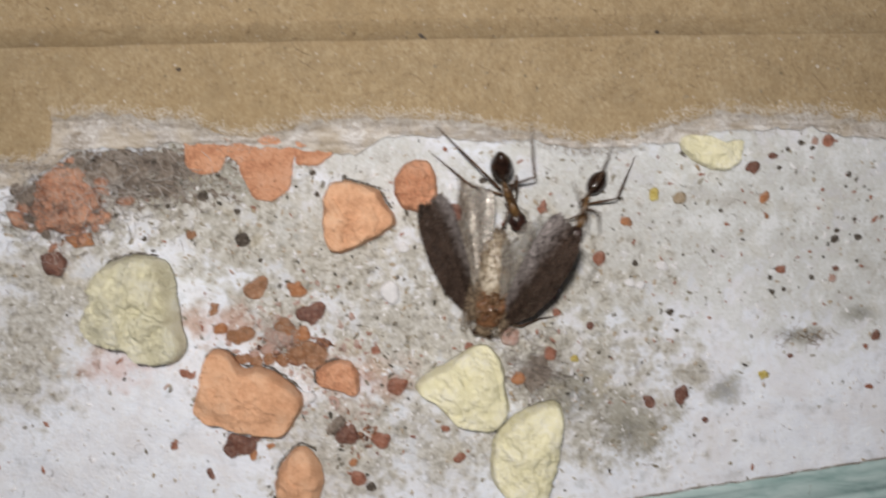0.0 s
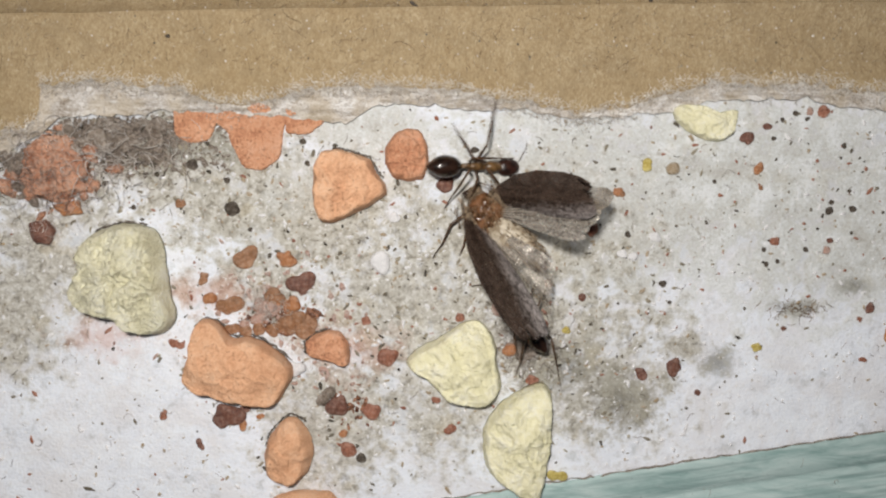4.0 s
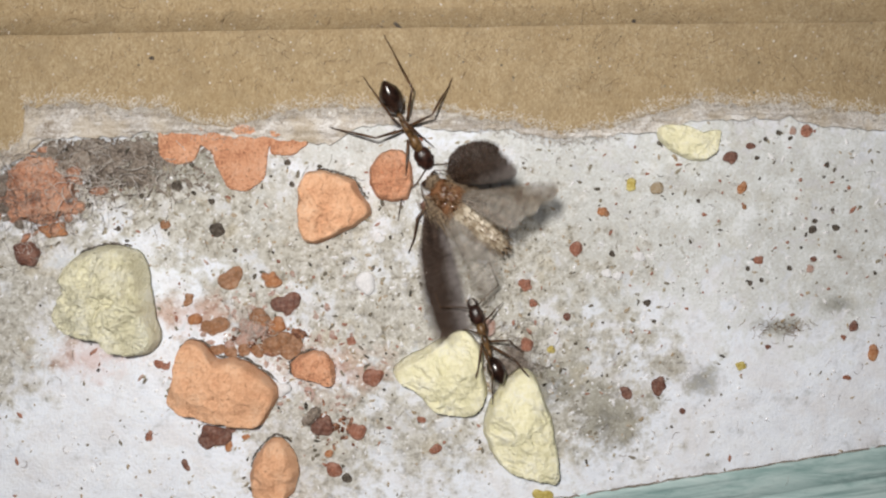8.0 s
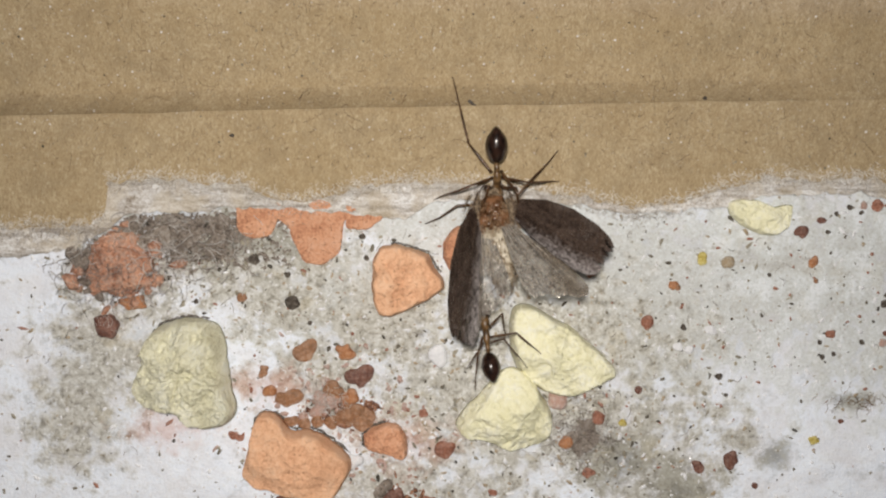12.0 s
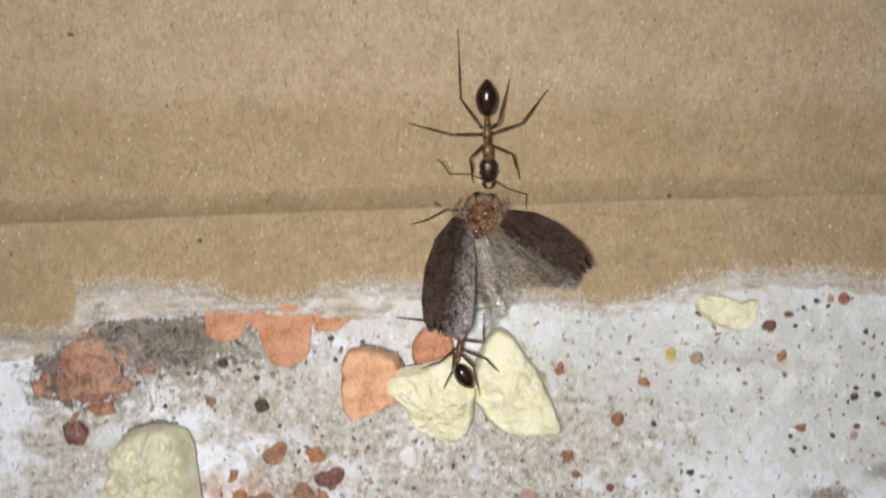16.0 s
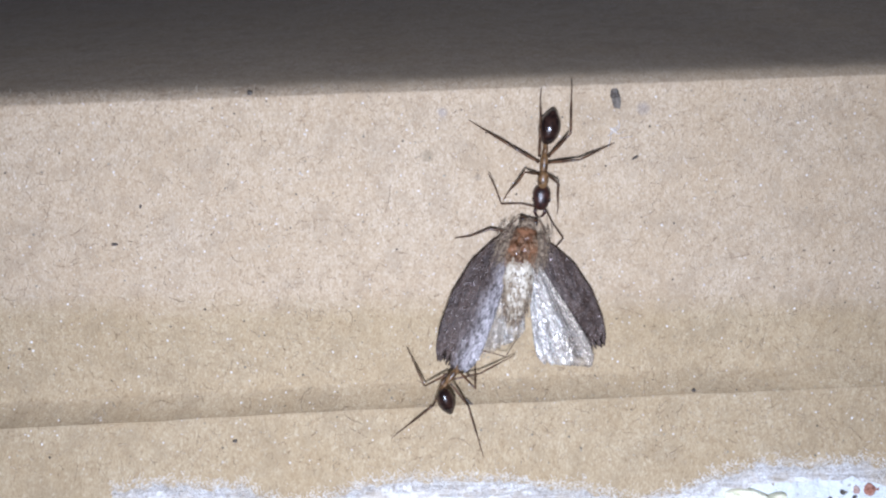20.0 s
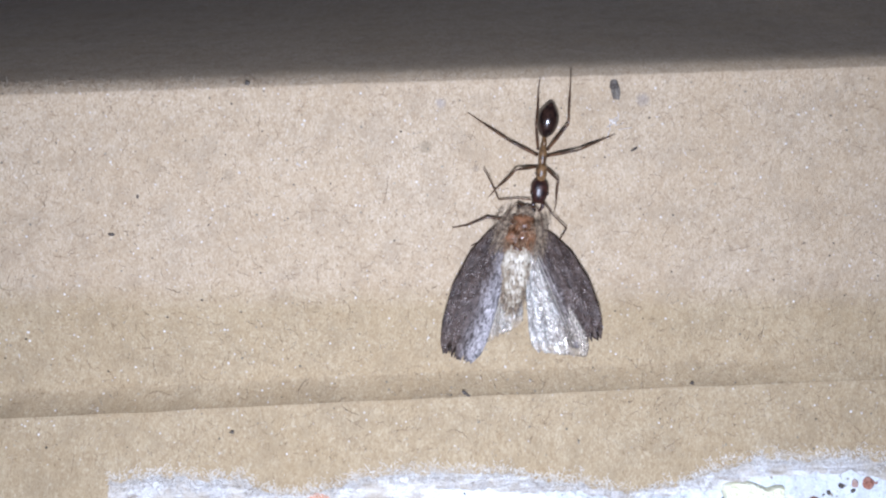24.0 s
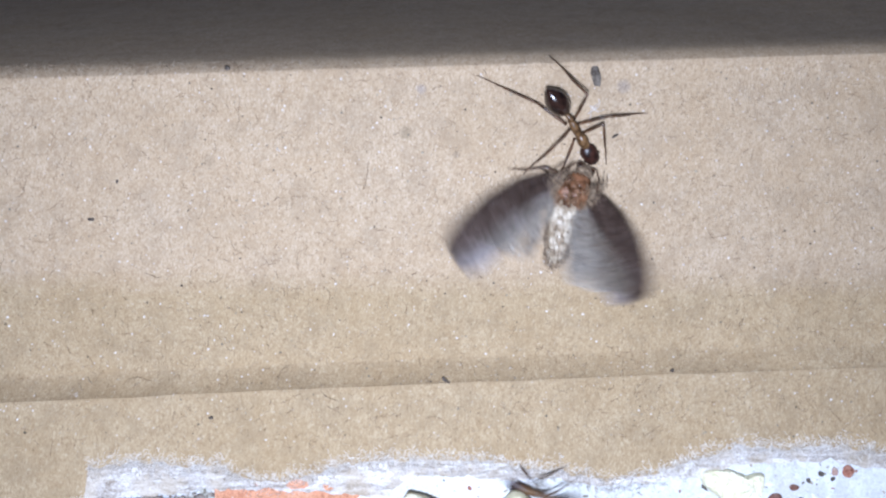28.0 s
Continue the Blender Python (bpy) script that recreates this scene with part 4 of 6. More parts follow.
crumbs("d", [(-7.4, -17.3, 0.38, 0.34), (-10.7, -8.6, 0.59, 0.42), (15.3, -4.1, 0.29, 0.25), (27.7, 1.4, 0.29, 0.25), (27.9, 2.1, 0.25, 0.21), (29.5, 1.6, 0.29, 0.25), (29.3, 2.9, 0.17, 0.17), (28.8, 6.3, 0.21, 0.21), (28.6, 5.4, 0.13, 0.13), (25.9, 8.3, 0.21, 0.17), (25.0, 8.7, 0.21, 0.21), (24.0, 8.2, 0.17, 0.21), (23.4, 6.8, 0.21, 0.17), (12.5, -0.4, 0.25, 0.25), (19.0, 3.6, 0.17, 0.17), (26.1, -1.5, 0.21, 0.21), (23.1, -2.6, 0.25, 0.25), (24.0, -2.4, 0.17, 0.21), (15.8, -5.5, 0.17, 0.17), (15.2, -4.1, 0.29, 0.25)])
crumbs("d", [(22.9, -1.5, 0.17, 0.17), (-19.8, 4.7, 0.50, 0.38), (-24.0, 1.5, 0.21, 0.21), (-16.8, 1.4, 0.59, 0.46), (-17.2, 3.5, 0.29, 0.21), (-11.3, 4.8, 0.29, 0.21), (-11.6, 6.4, 0.25, 0.21), (-15.5, -0.1, 0.21, 0.21), (1.0, 5.8, 0.34, 0.29)])
crumbs("y", [(8.0, -7.6, 0.38, 0.29), (22.5, -9.0, 0.42, 0.38), (7.5, -18.8, 0.92, 0.38), (13.9, 4.8, 0.34, 0.63)])
crumbs("b", [(-12.28, -6.75, 0.85, 0.72), (-12.75, -7.0, 0.66, 0.7), (-11.55, -7.15, 0.62, 0.85), (-13.8, -5.05, 0.85, 0.6)])
crumbs("p", [(-14.6, -5.7, 0.7, 0.6), (-13.9, -6.1, 0.6, 0.55)])
crumbs("o", [(-18.6, -5.25, 0.5, 0.5), (-12.4, -5.7, 0.5, 0.6)])
crumbs("w", [(-12.3, -10.5, 0.67, 0.59), (-5.9, -2.6, 0.76, 0.76), (12.9, -2.1, 0.42, 0.34), (12.1, -1.8, 0.42, 0.34), (14.5, -0.6, 0.50, 0.38), (-4.9, 0.8, 0.42, 0.42)])
crumbs("t", [(15.9, 4.5, 0.46, 0.42)])


def scatter_specks(name, label, material, count, seed, size, zone, squash=0.5):
    """Fine grit as one loose scatter of small uneven grains."""
    rng = random.Random(seed)
    verts, faces = [], []
    while count > 0:
        x, y = rng.uniform(-42, 42), rng.uniform(-28, 9.5)
        if y > along(TORN_EDGE, x) - 0.2 or y < teal_line(x) or rng.random() > zone(x, y):
            continue
        count -= 1
        r = size * min(1.9, rng.lognormvariate(0, 0.45))
        turn, long = rng.uniform(0, 6.3), rng.uniform(0.8, 2.6)
        z, base = ground_height(x, y), len(verts)
        ring = []
        for k in range(6):
            w = 2 * math.pi * k / 6
            u, v = r * long * math.cos(w) * rng.uniform(0.45, 1.35), r * math.sin(w) * rng.uniform(0.45, 1.35)
            ring.append((x + u * math.cos(turn) - v * math.sin(turn), y + u * math.sin(turn) + v * math.cos(turn)))
        verts += [(px, py, z - 0.02) for px, py in ring]
        verts += [(x + (px - x) * 0.75, y + (py - y) * 0.75, z + r * squash * rng.uniform(0.7, 1.3)) for px, py in ring]
        for k in range(6):
            faces.append((base + k, base + (k + 1) % 6, base + 6 + (k + 1) % 6, base + 6 + k))
        faces.append(tuple(base + 6 + k for k in range(6)))
    tagged(sheet(name, verts, faces, material), label, "grit", kind="stuff")


def dirty(x, y):
    d = math.exp(-(((x + 4) / 15) ** 2 + ((y + 5) / 9) ** 2)) + 0.8 * math.exp(-(((x + 24) / 12) ** 2 + ((y - 4) / 4) ** 2))
    return min(1.0, 0.08 + d + 0.6 * math.exp(-(((x - 9) / 6) ** 2 + ((y + 11) / 5) ** 2)))


def sandy(x, y):
    return min(1.0, 0.12 + math.exp(-(((x - 22) / 14) ** 2 + ((y - 2) / 8) ** 2)))


scatter_specks("dark_grit", "scattered fine dark olive grit on the ground", SPECK, 900, 5, 0.085, dirty)
scatter_specks("grey_grit", "scattered fine dark specks on pale ground", SPECK, 280, 6, 0.075, sandy)
scatter_specks("brown_grit", "scattered fine red-brown specks on the ground", RED, 260, 7, 0.085, lambda x, y: 0.5 * dirty(x, y) + 0.6 * sandy(x, y))
scatter_specks("glinting_grit", "scattered glinting quartz grains on the dusty ground", GLINT, 420, 14, 0.075, lambda x, y: 0.12 + dirty(x, y), 0.9)
scatter_specks("white_grit", "scattered fine white plaster grains", WHITE, 1200, 8, 0.085, lambda x, y: 0.3 + dirty(x, y))


def fallen(cx, cy, rx, ry):
    return lambda x, y: math.exp(-(((x - cx) / rx) ** 2 + ((y - cy) / ry) ** 2))


scatter_specks("dust_crumbs", "crumbled grey-brown dust beside the torn cardboard", DUST, 900, 9, 0.1, fallen(-25, 5.6, 5.0, 1.2), 0.8)
scatter_specks("dark_dust", "dark specks of dirt in felted dust", SPECK, 130, 13, 0.12, fallen(-25, 5.8, 5.5, 1.4), 0.9)
scatter_specks("dust_crumbs", "crumbled dark dust under the torn cardboard", DUST, 420, 15, 0.12, fallen(-25, 7.3, 4.2, 0.7), 1.0)
scatter_specks("brown_crumbs", "glassy brown grains piled between brick fragments", GLASSY, 110, 16, 0.13, fallen(-13.3, -6.7, 2.0, 0.9), 1.0)
scatter_specks("purple_crumbs", "glassy purple-brown grains in a loose pile", GLASSY, 60, 17, 0.11, fallen(-8.0, -13.6, 1.6, 1.2), 1.0)
scatter_specks("glinting_grit", "glinting grains between the brick fragments", GLINT, 90, 18, 0.09, fallen(-12, -8, 5, 4), 1.6)
scatter_specks("brick_crumbs", "small coral brick crumbs tangled in lint", LINTCORAL, 150, 10, 0.26, fallen(-29.8, 4.0, 2.1, 1.7), 1.6)
scatter_specks("pale_grains", "scattered pale tan sand grains", TAN, 700, 11, 0.085, lambda x, y: 0.1 + dirty(x, y))
scatter_specks("brick_dust", "pinkish brick crumbs between the fragments", PINK, 160, 12, 0.13, fallen(-13.5, -7.5, 4.5, 3.5), 0.7)


def strands(name, label, material, count, seed, place, length, thick, curl, lift, category="fibre"):
    """Loose fibres: thin bent three-sided threads in one mesh."""
    rng = random.Random(seed)
    verts, faces = [], []
    for _ in range(count):
        x, y, z = place(rng)
        a, bend = rng.uniform(0, 6.3), rng.gauss(0, curl)
        n, step = 6, length * rng.uniform(0.4, 1.4) / 6
        r, base, up = thick * rng.uniform(0.6, 1.3), len(verts), rng.uniform(0, lift)
        for k in range(n + 1):
            s = k / n
            zz = z + r + up * math.sin(math.pi * s)
            nx, ny = -math.sin(a), math.cos(a)
            verts += [(x + nx * r, y + ny * r, zz - r * 0.6), (x - nx * r, y - ny * r, zz - r * 0.6), (x, y, zz + r)]
            x, y, a = x + step * math.cos(a), y + step * math.sin(a), a + bend + rng.gauss(0, 0.2)
        for k in range(n):
            o = base + 3 * k
            for i, j in ((0, 1), (1, 2), (2, 0)):
                faces.append((o + i, o + j, o + 3 + j, o + 3 + i))
    tagged(sheet(name, verts, faces, material), label, category, kind="stuff")


def clump(cx, cy, rx, ry, height):
    def place(rng):
        x, y = cx + rng.gauss(0, rx), cy + rng.gauss(0, ry)
        return x, y, max(0.05, rng.uniform(0, height) * math.exp(-((x - cx) / rx / 2) ** 2 - ((y - cy) / ry / 2) ** 2))
    return place


def dust_clump(x, y, a, b, high, turn, seed, material, name, label):
    """A crumbly low mound of felted dust."""
    rng = random.Random(seed)
    radii = [a * b / math.hypot(b * math.cos(w), a * math.sin(w)) * rng.uniform(0.6, 1.3) for w in (2 * math.pi * i / 12 for i in range(12))]
    tagged(rock(name, radii, high, material, x, y, -0.08, turn, 2.0, 0.6, seed, 48, 12, 0.16, 0.3), label, "dust")


for k, (x, y, a, b_, high) in enumerate(((-26.6, 6.6, 1.7, 0.9, 0.9), (-24.0, 6.7, 1.4, 0.8, 0.6), (-28.6, 5.9, 1.2, 1.0, 0.8), (-22.2, 6.6, 1.3, 0.7, 0.5), (-25.2, 5.4, 1.2, 0.6, 0.35),
                                         (-31.6, 2.6, 1.0, 0.9, 0.6), (-32.5, 4.6, 1.3, 0.8, 0.7), (-22.6, 5.0, 0.9, 0.5, 0.3), (5.0, -8.6, 1.5, 1.2, 0.25), (-10.0, -12.6, 1.0, 0.5, 0.4))):
    dust_clump(x, y, a, b_, high, 25 * k, k + 3, DUST, "dust_clump", "crumbly grey-brown clump of felted dust")
for k, (x, y, a, b_, high) in enumerate(((-28.2, 4.9, 0.9, 0.6, 1.0), (-31.5, 3.4, 0.8, 0.6, 0.9), (-28.0, 3.3, 0.7, 0.5, 0.8), (-30.8, 5.6, 0.8, 0.5, 0.9), (-27.4, 4.2, 0.5, 0.4, 0.6))):
    dust_clump(x, y, a, b_, high, 40 * k, k + 40, LINTCORAL, "brick_crumb", "crumbled coral brick bit tangled in lint")

strands("lint_clump", "tangled dark grey lint beside the torn cardboard", LINT, 300, 21, clump(-25.5, 6.2, 3.2, 0.9, 0.7), 0.8, 0.016, 0.14, 0.2, "lint")
strands("lint_clump", "grey lint tangled round a coral brick fragment", LINT, 420, 22, clump(-30, 3.8, 2.0, 1.5, 1.5), 1.3, 0.013, 0.35, 0.25, "lint")
strands("pale_lint", "pale fluff caught in dark lint", PALELINT, 260, 23, clump(-27, 5.2, 3.6, 1.4, 1.4), 1.5, 0.022, 0.35, 0.4, "lint")
strands("lint_patch", "flat grey fluff on the dusty ground", LINT, 420, 24, clump(5.2, -8.6, 1.4, 1.3, 0.3), 1.0, 0.013, 0.4, 0.25, "lint")
strands("lint_patch", "pale fluff on brown grit", PALELINT, 150, 25, clump(-14.2, -5.8, 0.9, 0.7, 1.1), 0.7, 0.013, 0.3, 0.3, "lint")
strands("pale_lint", "pale fibres wound round a brown pebble", PALELINT, 46, 28, clump(-30.5, -0.3, 0.45, 0.45, 1.1), 1.0, 0.014, 0.35, 0.2, "lint")
strands("brown_smear", "brown smear of fine fibres on white ground", FLECK, 70, 27, clump(25.6, -6.0, 1.1, 0.35, 0.2), 0.7, 0.016, 0.2, 0.1, "fibre")
strands("ground_fibres", "short dark fibres lying on the ground", LINT, 200, 26, lambda r: (r.uniform(-38, 36), r.uniform(-20, 7), 0.08), 0.7, 0.018, 0.25, 0.06)


def on_board(rng):
    x, y = rng.uniform(-42, 42), rng.uniform(11.5, 39.5)
    return x, y, board_height(x, y)


def on_tear(rng):
    x = rng.uniform(-40, 40)
    y = along(LINER_EDGE, x) + rng.gauss(-0.35, 0.42)
    return x, y, 0.25 + 0.25 * rng.random()


def on_liner_edge(rng):
    x = rng.uniform(-40, 40)
    y = along(LINER_EDGE, x) + 0.35 * noise.noise(Vector((x * 1.1, 0, 1))) + rng.gauss(0.08, 0.3) * (1.2 + 1.3 * noise.noise(Vector((x * 0.35, 0, 11))))
    return x, y, board_height(x, y) - (0.0 if y > along(LINER_EDGE, x) else 0.15)


strands("board_fibres", "fine brown fibres in the cardboard surface", FLECK, 3000, 31, on_board, 0.5, 0.0125, 0.08, 0.02)
strands("board_hairs", "long dark curled hairs in the cardboard surface", FLECK, 260, 41, on_board, 1.5, 0.0135, 0.22, 0.03)
strands("board_fibres", "fine pale fibres in the cardboard surface", TANFIBRE, 3600, 32, on_board, 0.42, 0.014, 0.1, 0.02)
def on_fold(rng):
    x, d = rng.uniform(-42, 42), rng.uniform(-0.2, 0.8)
    return x, TOP_EDGE + 0.75 * d, board_height(x, TOP_EDGE) - 0.62 * max(0.0, d)


strands("fold_fibres", "brown fibres raised along the folded edge", FLECK, 420, 36, on_fold, 0.4, 0.011, 0.04, 0.02)
strands("fold_fibres", "pale fibres raised along the folded edge", TANFIBRE, 520, 37, on_fold, 0.4, 0.012, 0.04, 0.02)
strands("liner_fringe", "soft cream paper fibres where the brown liner is torn off", CREAMFIBRE, 5400, 40, on_liner_edge, 0.32, 0.014, 0.05, 0.02)
strands("tear_fibres", "tan paper fibres along the torn edge", TANFIBRE, 1500, 34, on_tear, 0.3, 0.012, 0.06, 0.04)
strands("tear_fibres", "pale paper fibres along the torn edge", PALELINT, 3200, 33, on_tear, 0.3, 0.013, 0.06, 0.04)


def dot_board(name, label, material, count, seed, size):
    """Tiny grains pressed into the cardboard face."""
    rng = random.Random(seed)
    verts, faces = [], []
    for _ in range(count):
        x, y, z = on_board(rng)
        r, base = size * min(2.0, rng.lognormvariate(0, 0.4)), len(verts)
        ring = [(x + r * rng.uniform(0.6, 1.3) * math.cos(w), y + r * rng.uniform(0.6, 1.3) * math.sin(w)) for w in (0, 1.26, 2.51, 3.77, 5.03)]
        verts += [(px, py, z - 0.02) for px, py in ring] + [(x + (px - x) * 0.7, y + (py - y) * 0.7, z + 0.5 * r) for px, py in ring]
        for k in range(5):
            faces.append((base + k, base + (k + 1) % 5, base + 5 + (k + 1) % 5, base + 5 + k))
        faces.append(tuple(base + 5 + k for k in range(5)))
    tagged(sheet(name, verts, faces, material), label, "grit", kind="stuff")


dot_board("board_flecks", "tiny dark flecks in the cardboard surface", SPECK, 1000, 38, 0.055)
dot_board("board_glints", "tiny pale flecks in the cardboard surface", PALELINT, 1500, 39, 0.052)


def board_mark(x, y, a, b, turn, label):
    rng = random.Random(int(x * 10))
    radii = [a * b / math.hypot(b * math.cos(w), a * math.sin(w)) * rng.uniform(0.75, 1.2) for w in (2 * math.pi * i / 8 for i in range(8))]
    ob = rock("dark_speck", radii, 0.25, DARK, x, y, board_height(x, y) - 0.05, turn, 2.2, 0.2, x, 14, 5, 0.02)
    tagged(ob, label, "speck", group="specks on the cardboard")


strands("pale_scratch", "small pale scuffed fibres on the cardboard", PALELINT, 9, 35, lambda r: (8.2 + r.gauss(0, 0.3), 36.7 + r.gauss(0, 0.45), board_height(8.2, 36.7)), 0.8, 0.03, 0.1, 0.05)
board_mark(8.1, 39.1, 0.36, 1.2, 5, "narrow black dropping on the cardboard near its folded edge")
for x, y, a, b, turn in ((-19.4, 39.8, 0.2, 0.2, 0), (-21.2, 13.8, 0.2, 0.14, 0), (13.8, 16.7, 0.17, 0.16, 0), (9.5, 34.4, 0.1, 0.3, -60), (-38.5, 34.7, 0.22, 0.2, 0), (-3.4, 16.2, 0.1, 0.45, 50), (-29.9, 28.8, 0.25, 0.12, 0), (-27.9, 31.6, 0.1, 0.2, 0)):
    board_mark(x, y, a, b, turn, "tiny dark speck on brown cardboard")


# ---- the ants ----
LEGS = {"1": 1.75, "2": 0.85, "3": 0.35}
FEMUR, SHIN = {"1": 2.4, "2": 2.6, "3": 2.8}, {"1": 4.0, "2": 4.2, "3": 5.4}


def leg_mesh(k, row):
    bm = bmesh.new()
    L = FEMUR[row] * k
    tube(bm, [(0, 0, 0), (0.1 * L, 0, 0.03 * k), (0.35 * L, 0, 0.05 * k), (0.7 * L, 0, 0.02 * k), (L, 0, 0)], [0.13 * k, 0.095 * k, 0.128 * k, 0.1 * k, 0.07 * k], 8)
    return bm


def shin_mesh(k, row):
    bm = bmesh.new()
    L = SHIN[row] * k
    tube(bm, [(0, 0, 0), (0.12 * L, 0, 0.02 * k), (0.35 * L, 0, 0.03 * k), (0.52 * L, 0, 0), (0.6 * L, 0, -0.04 * k), (0.75 * L, 0, -0.05 * k), (0.92 * L, 0, 0), (L, 0, 0.02 * k)],
         [0.072 * k, 0.092 * k, 0.094 * k, 0.08 * k, 0.052 * k, 0.046 * k, 0.04 * k, 0.028 * k], 8)
    rng = random.Random(3)
    for _ in range(14):
        x, a = rng.uniform(0.1, 0.95) * L, rng.uniform(0, 6.3)
        tube(bm, [(x, 0.05 * k * math.cos(a), 0.05 * k * math.sin(a)), (x + 0.15 * k, 0.2 * k * math.cos(a), 0.2 * k * math.sin(a))], [0.012 * k, 0.004 * k], 3)
    return bm


def build_ant(name, k, label):
    ant = tagged(new(name), label, "ant", group="ants pulling the moth")
    bm = bmesh.new()
    for v in lump(bm, (0, 3.6 * k, 1.35 * k), (0.66 * k, 1.0 * k, 0.58 * k), 2.3):
        if v.co.y < 3.4 * k:
            v.co.x *= 1.12
    head = part("head", bm, HEADSHELL, ant, "dark brown head")
    feelers = {}
    for s in (-1, 1):
        bm = bmesh.new()
        lump(bm, (0.6 * k * s, 3.75 * k, 1.5 * k), (0.14 * k, 0.2 * k, 0.17 * k), 2.0, seg=10)
        part("eye", bm, SHELL, head)
        bm = bmesh.new()
        tube(bm, [(0.34 * k * s, 4.5 * k, 1.2 * k), (0.4 * k * s, 4.8 * k, 1.1 * k), (0.24 * k * s, 5.1 * k, 1.02 * k), (0.03 * k * s, 5.2 * k, 1.0 * k)], [0.15 * k, 0.14 * k, 0.09 * k, 0.03 * k], 8)
        part("mandible", bm, HEADSHELL, head)
        bm = bmesh.new()
        tube(bm, [(0, 0, 0), (1.3 * k * s, 0.3 * k, 0.4 * k), (2.8 * k * s, 0.35 * k, 0.35 * k)], [0.06 * k, 0.045 * k, 0.05 * k], 6)
        pts = [(2.8 * k * s, 0.35 * k, 0.35 * k)]
        for i in range(1, 9):
            pts.append(((2.8 + 0.12 * i) * k * s, (0.35 + 0.42 * i - 0.012 * i * i) * k, (0.35 - 0.18 * i + 0.004 * i * i) * k))
        tube(bm, pts, [0.04 * k, 0.046 * k, 0.04 * k, 0.048 * k, 0.042 * k, 0.048 * k, 0.044 * k, 0.044 * k, 0.018 * k], 6)
        feelers[s] = part("antenna", bm, LIMB, head, at=mm(0.3 * k * s, 4.35 * k, 1.55 * k))
    bm = bmesh.new()
    lump(bm, (0, 2.15 * k, 1.5 * k), (0.44 * k, 0.78 * k, 0.5 * k), 2.1)
    lump(bm, (0, 1.0 * k, 1.4 * k), (0.33 * k, 0.95 * k, 0.42 * k), 2.1)
    tube(bm, [(0, 2.6 * k, 1.45 * k), (0, 3.0 * k, 1.4 * k)], [0.26 * k, 0.22 * k], 10)
    part("thorax", bm, AMBER, ant, "translucent amber brown thorax")
    bm = bmesh.new()
    tube(bm, [(0, 0.35 * k, 1.25 * k), (0, 0.1 * k, 1.4 * k), (0, -0.12 * k, 1.75 * k), (0, -0.28 * k, 1.4 * k), (0, -0.65 * k, 1.35 * k)], [0.2 * k, 0.24 * k, 0.2 * k, 0.19 * k, 0.16 * k], 10)
    part("petiole", bm, AMBER, ant)
    bm = bmesh.new()
    for v in lump(bm, (0, -1.4 * k, 0.05 * k), (0.86 * k, 1.4 * k, 0.85 * k), 2.0, seg=28):
        s = (-v.co.y - 1.4 * k) / (1.4 * k)
        v.co.x *= 1 - 0.55 * max(0, s) ** 2
        v.co.z *= 1 - 0.15 * max(0, s)
        v.co += v.co.normalized() * 0.018 * k * math.sin(v.co.y / k * 9)
    gaster = part("gaster", bm, SHELL, ant, "glossy blackish rounded abdomen", at=mm(0, -0.55 * k, 1.45 * k))
    limbs = {}
    for row in LEGS:
        femur = part("leg", leg_mesh(k, row), LIMB, ant)
        shin = part("lower_leg", shin_mesh(k, row), LIMB, femur)
        limbs[1, row] = femur, shin
        other, foot = new("leg", femur.data), new("lower_leg", shin.data)
        other.parent, foot.parent = ant, other
        limbs[-1, row] = other, foot
    return ant, gaster, limbs, feelers


puller, puller_gaster, puller_limbs, puller_feelers = build_ant("ant", 0.95, "long-legged brown ant with glossy black abdomen pulling a moth")
holder, holder_gaster, holder_limbs, holder_feelers = build_ant("ant", 0.78, "smaller long-legged brown ant gripping a moth's wing")


# ---- the moth ----
def wing_mesh(side, length, outer, inner, folds=0.0, count=0, dome=0.35, ragged=0.12, thick=0.03, seed=0, slant=0.0):
    """A wing that hangs from its root along -y; outer and inner give its half widths along its length."""
    rows, cols = 34, 26
    top, low = [], []
    bm = bmesh.new()
    rng = random.Random(seed)
    tatter = [rng.uniform(-1, 1) * ragged + (ragged * 4 if rng.random() < 0.16 else 0) for _ in range(cols + 1)]
    for i in range(rows + 1):
        s = i / rows
        a = float(np.interp(s, [p[0] for p in outer], [p[1] for p in outer]))
        b = float(np.interp(s, [p[0] for p in inner], [p[1] for p in inner]))
        r1, r2 = [], []
        for j in range(cols + 1):
            u = j / cols
            x = side * (a + (b - a) * u)
            y = -length * s * (1 + slant * (0.5 - u)) + (tatter[j] * max(0, s - 0.85) / 0.15 if i else 0)
            z = dome * math.sin(math.pi * min(1, u * 0.9 + 0.1)) * math.sin(math.pi * min(1.0, s + 0.08)) + folds * s * math.cos(count * math.pi * u)
            r1.append(bm.verts.new((x, y, z + thick)))
            r2.append(bm.verts.new((x, y, z)))
        top.append(r1)
        low.append(r2)
    for i in range(rows):
        for j in range(cols):
            bm.faces.new((top[i][j], top[i][j + 1], top[i + 1][j + 1], top[i + 1][j]))
            bm.faces.new((low[i][j], low[i + 1][j], low[i + 1][j + 1], low[i][j + 1]))
    for j in range(cols):
        bm.faces.new((top[-1][j], top[-1][j + 1], low[-1][j + 1], low[-1][j]))
        bm.faces.new((top[0][j + 1], top[0][j], low[0][j], low[0][j + 1]))
    for i in range(rows):
        bm.faces.new((top[i][0], top[i + 1][0], low[i + 1][0], low[i][0]))
        bm.faces.new((top[i + 1][-1], top[i][-1], low[i][-1], low[i + 1][-1]))
    return bm


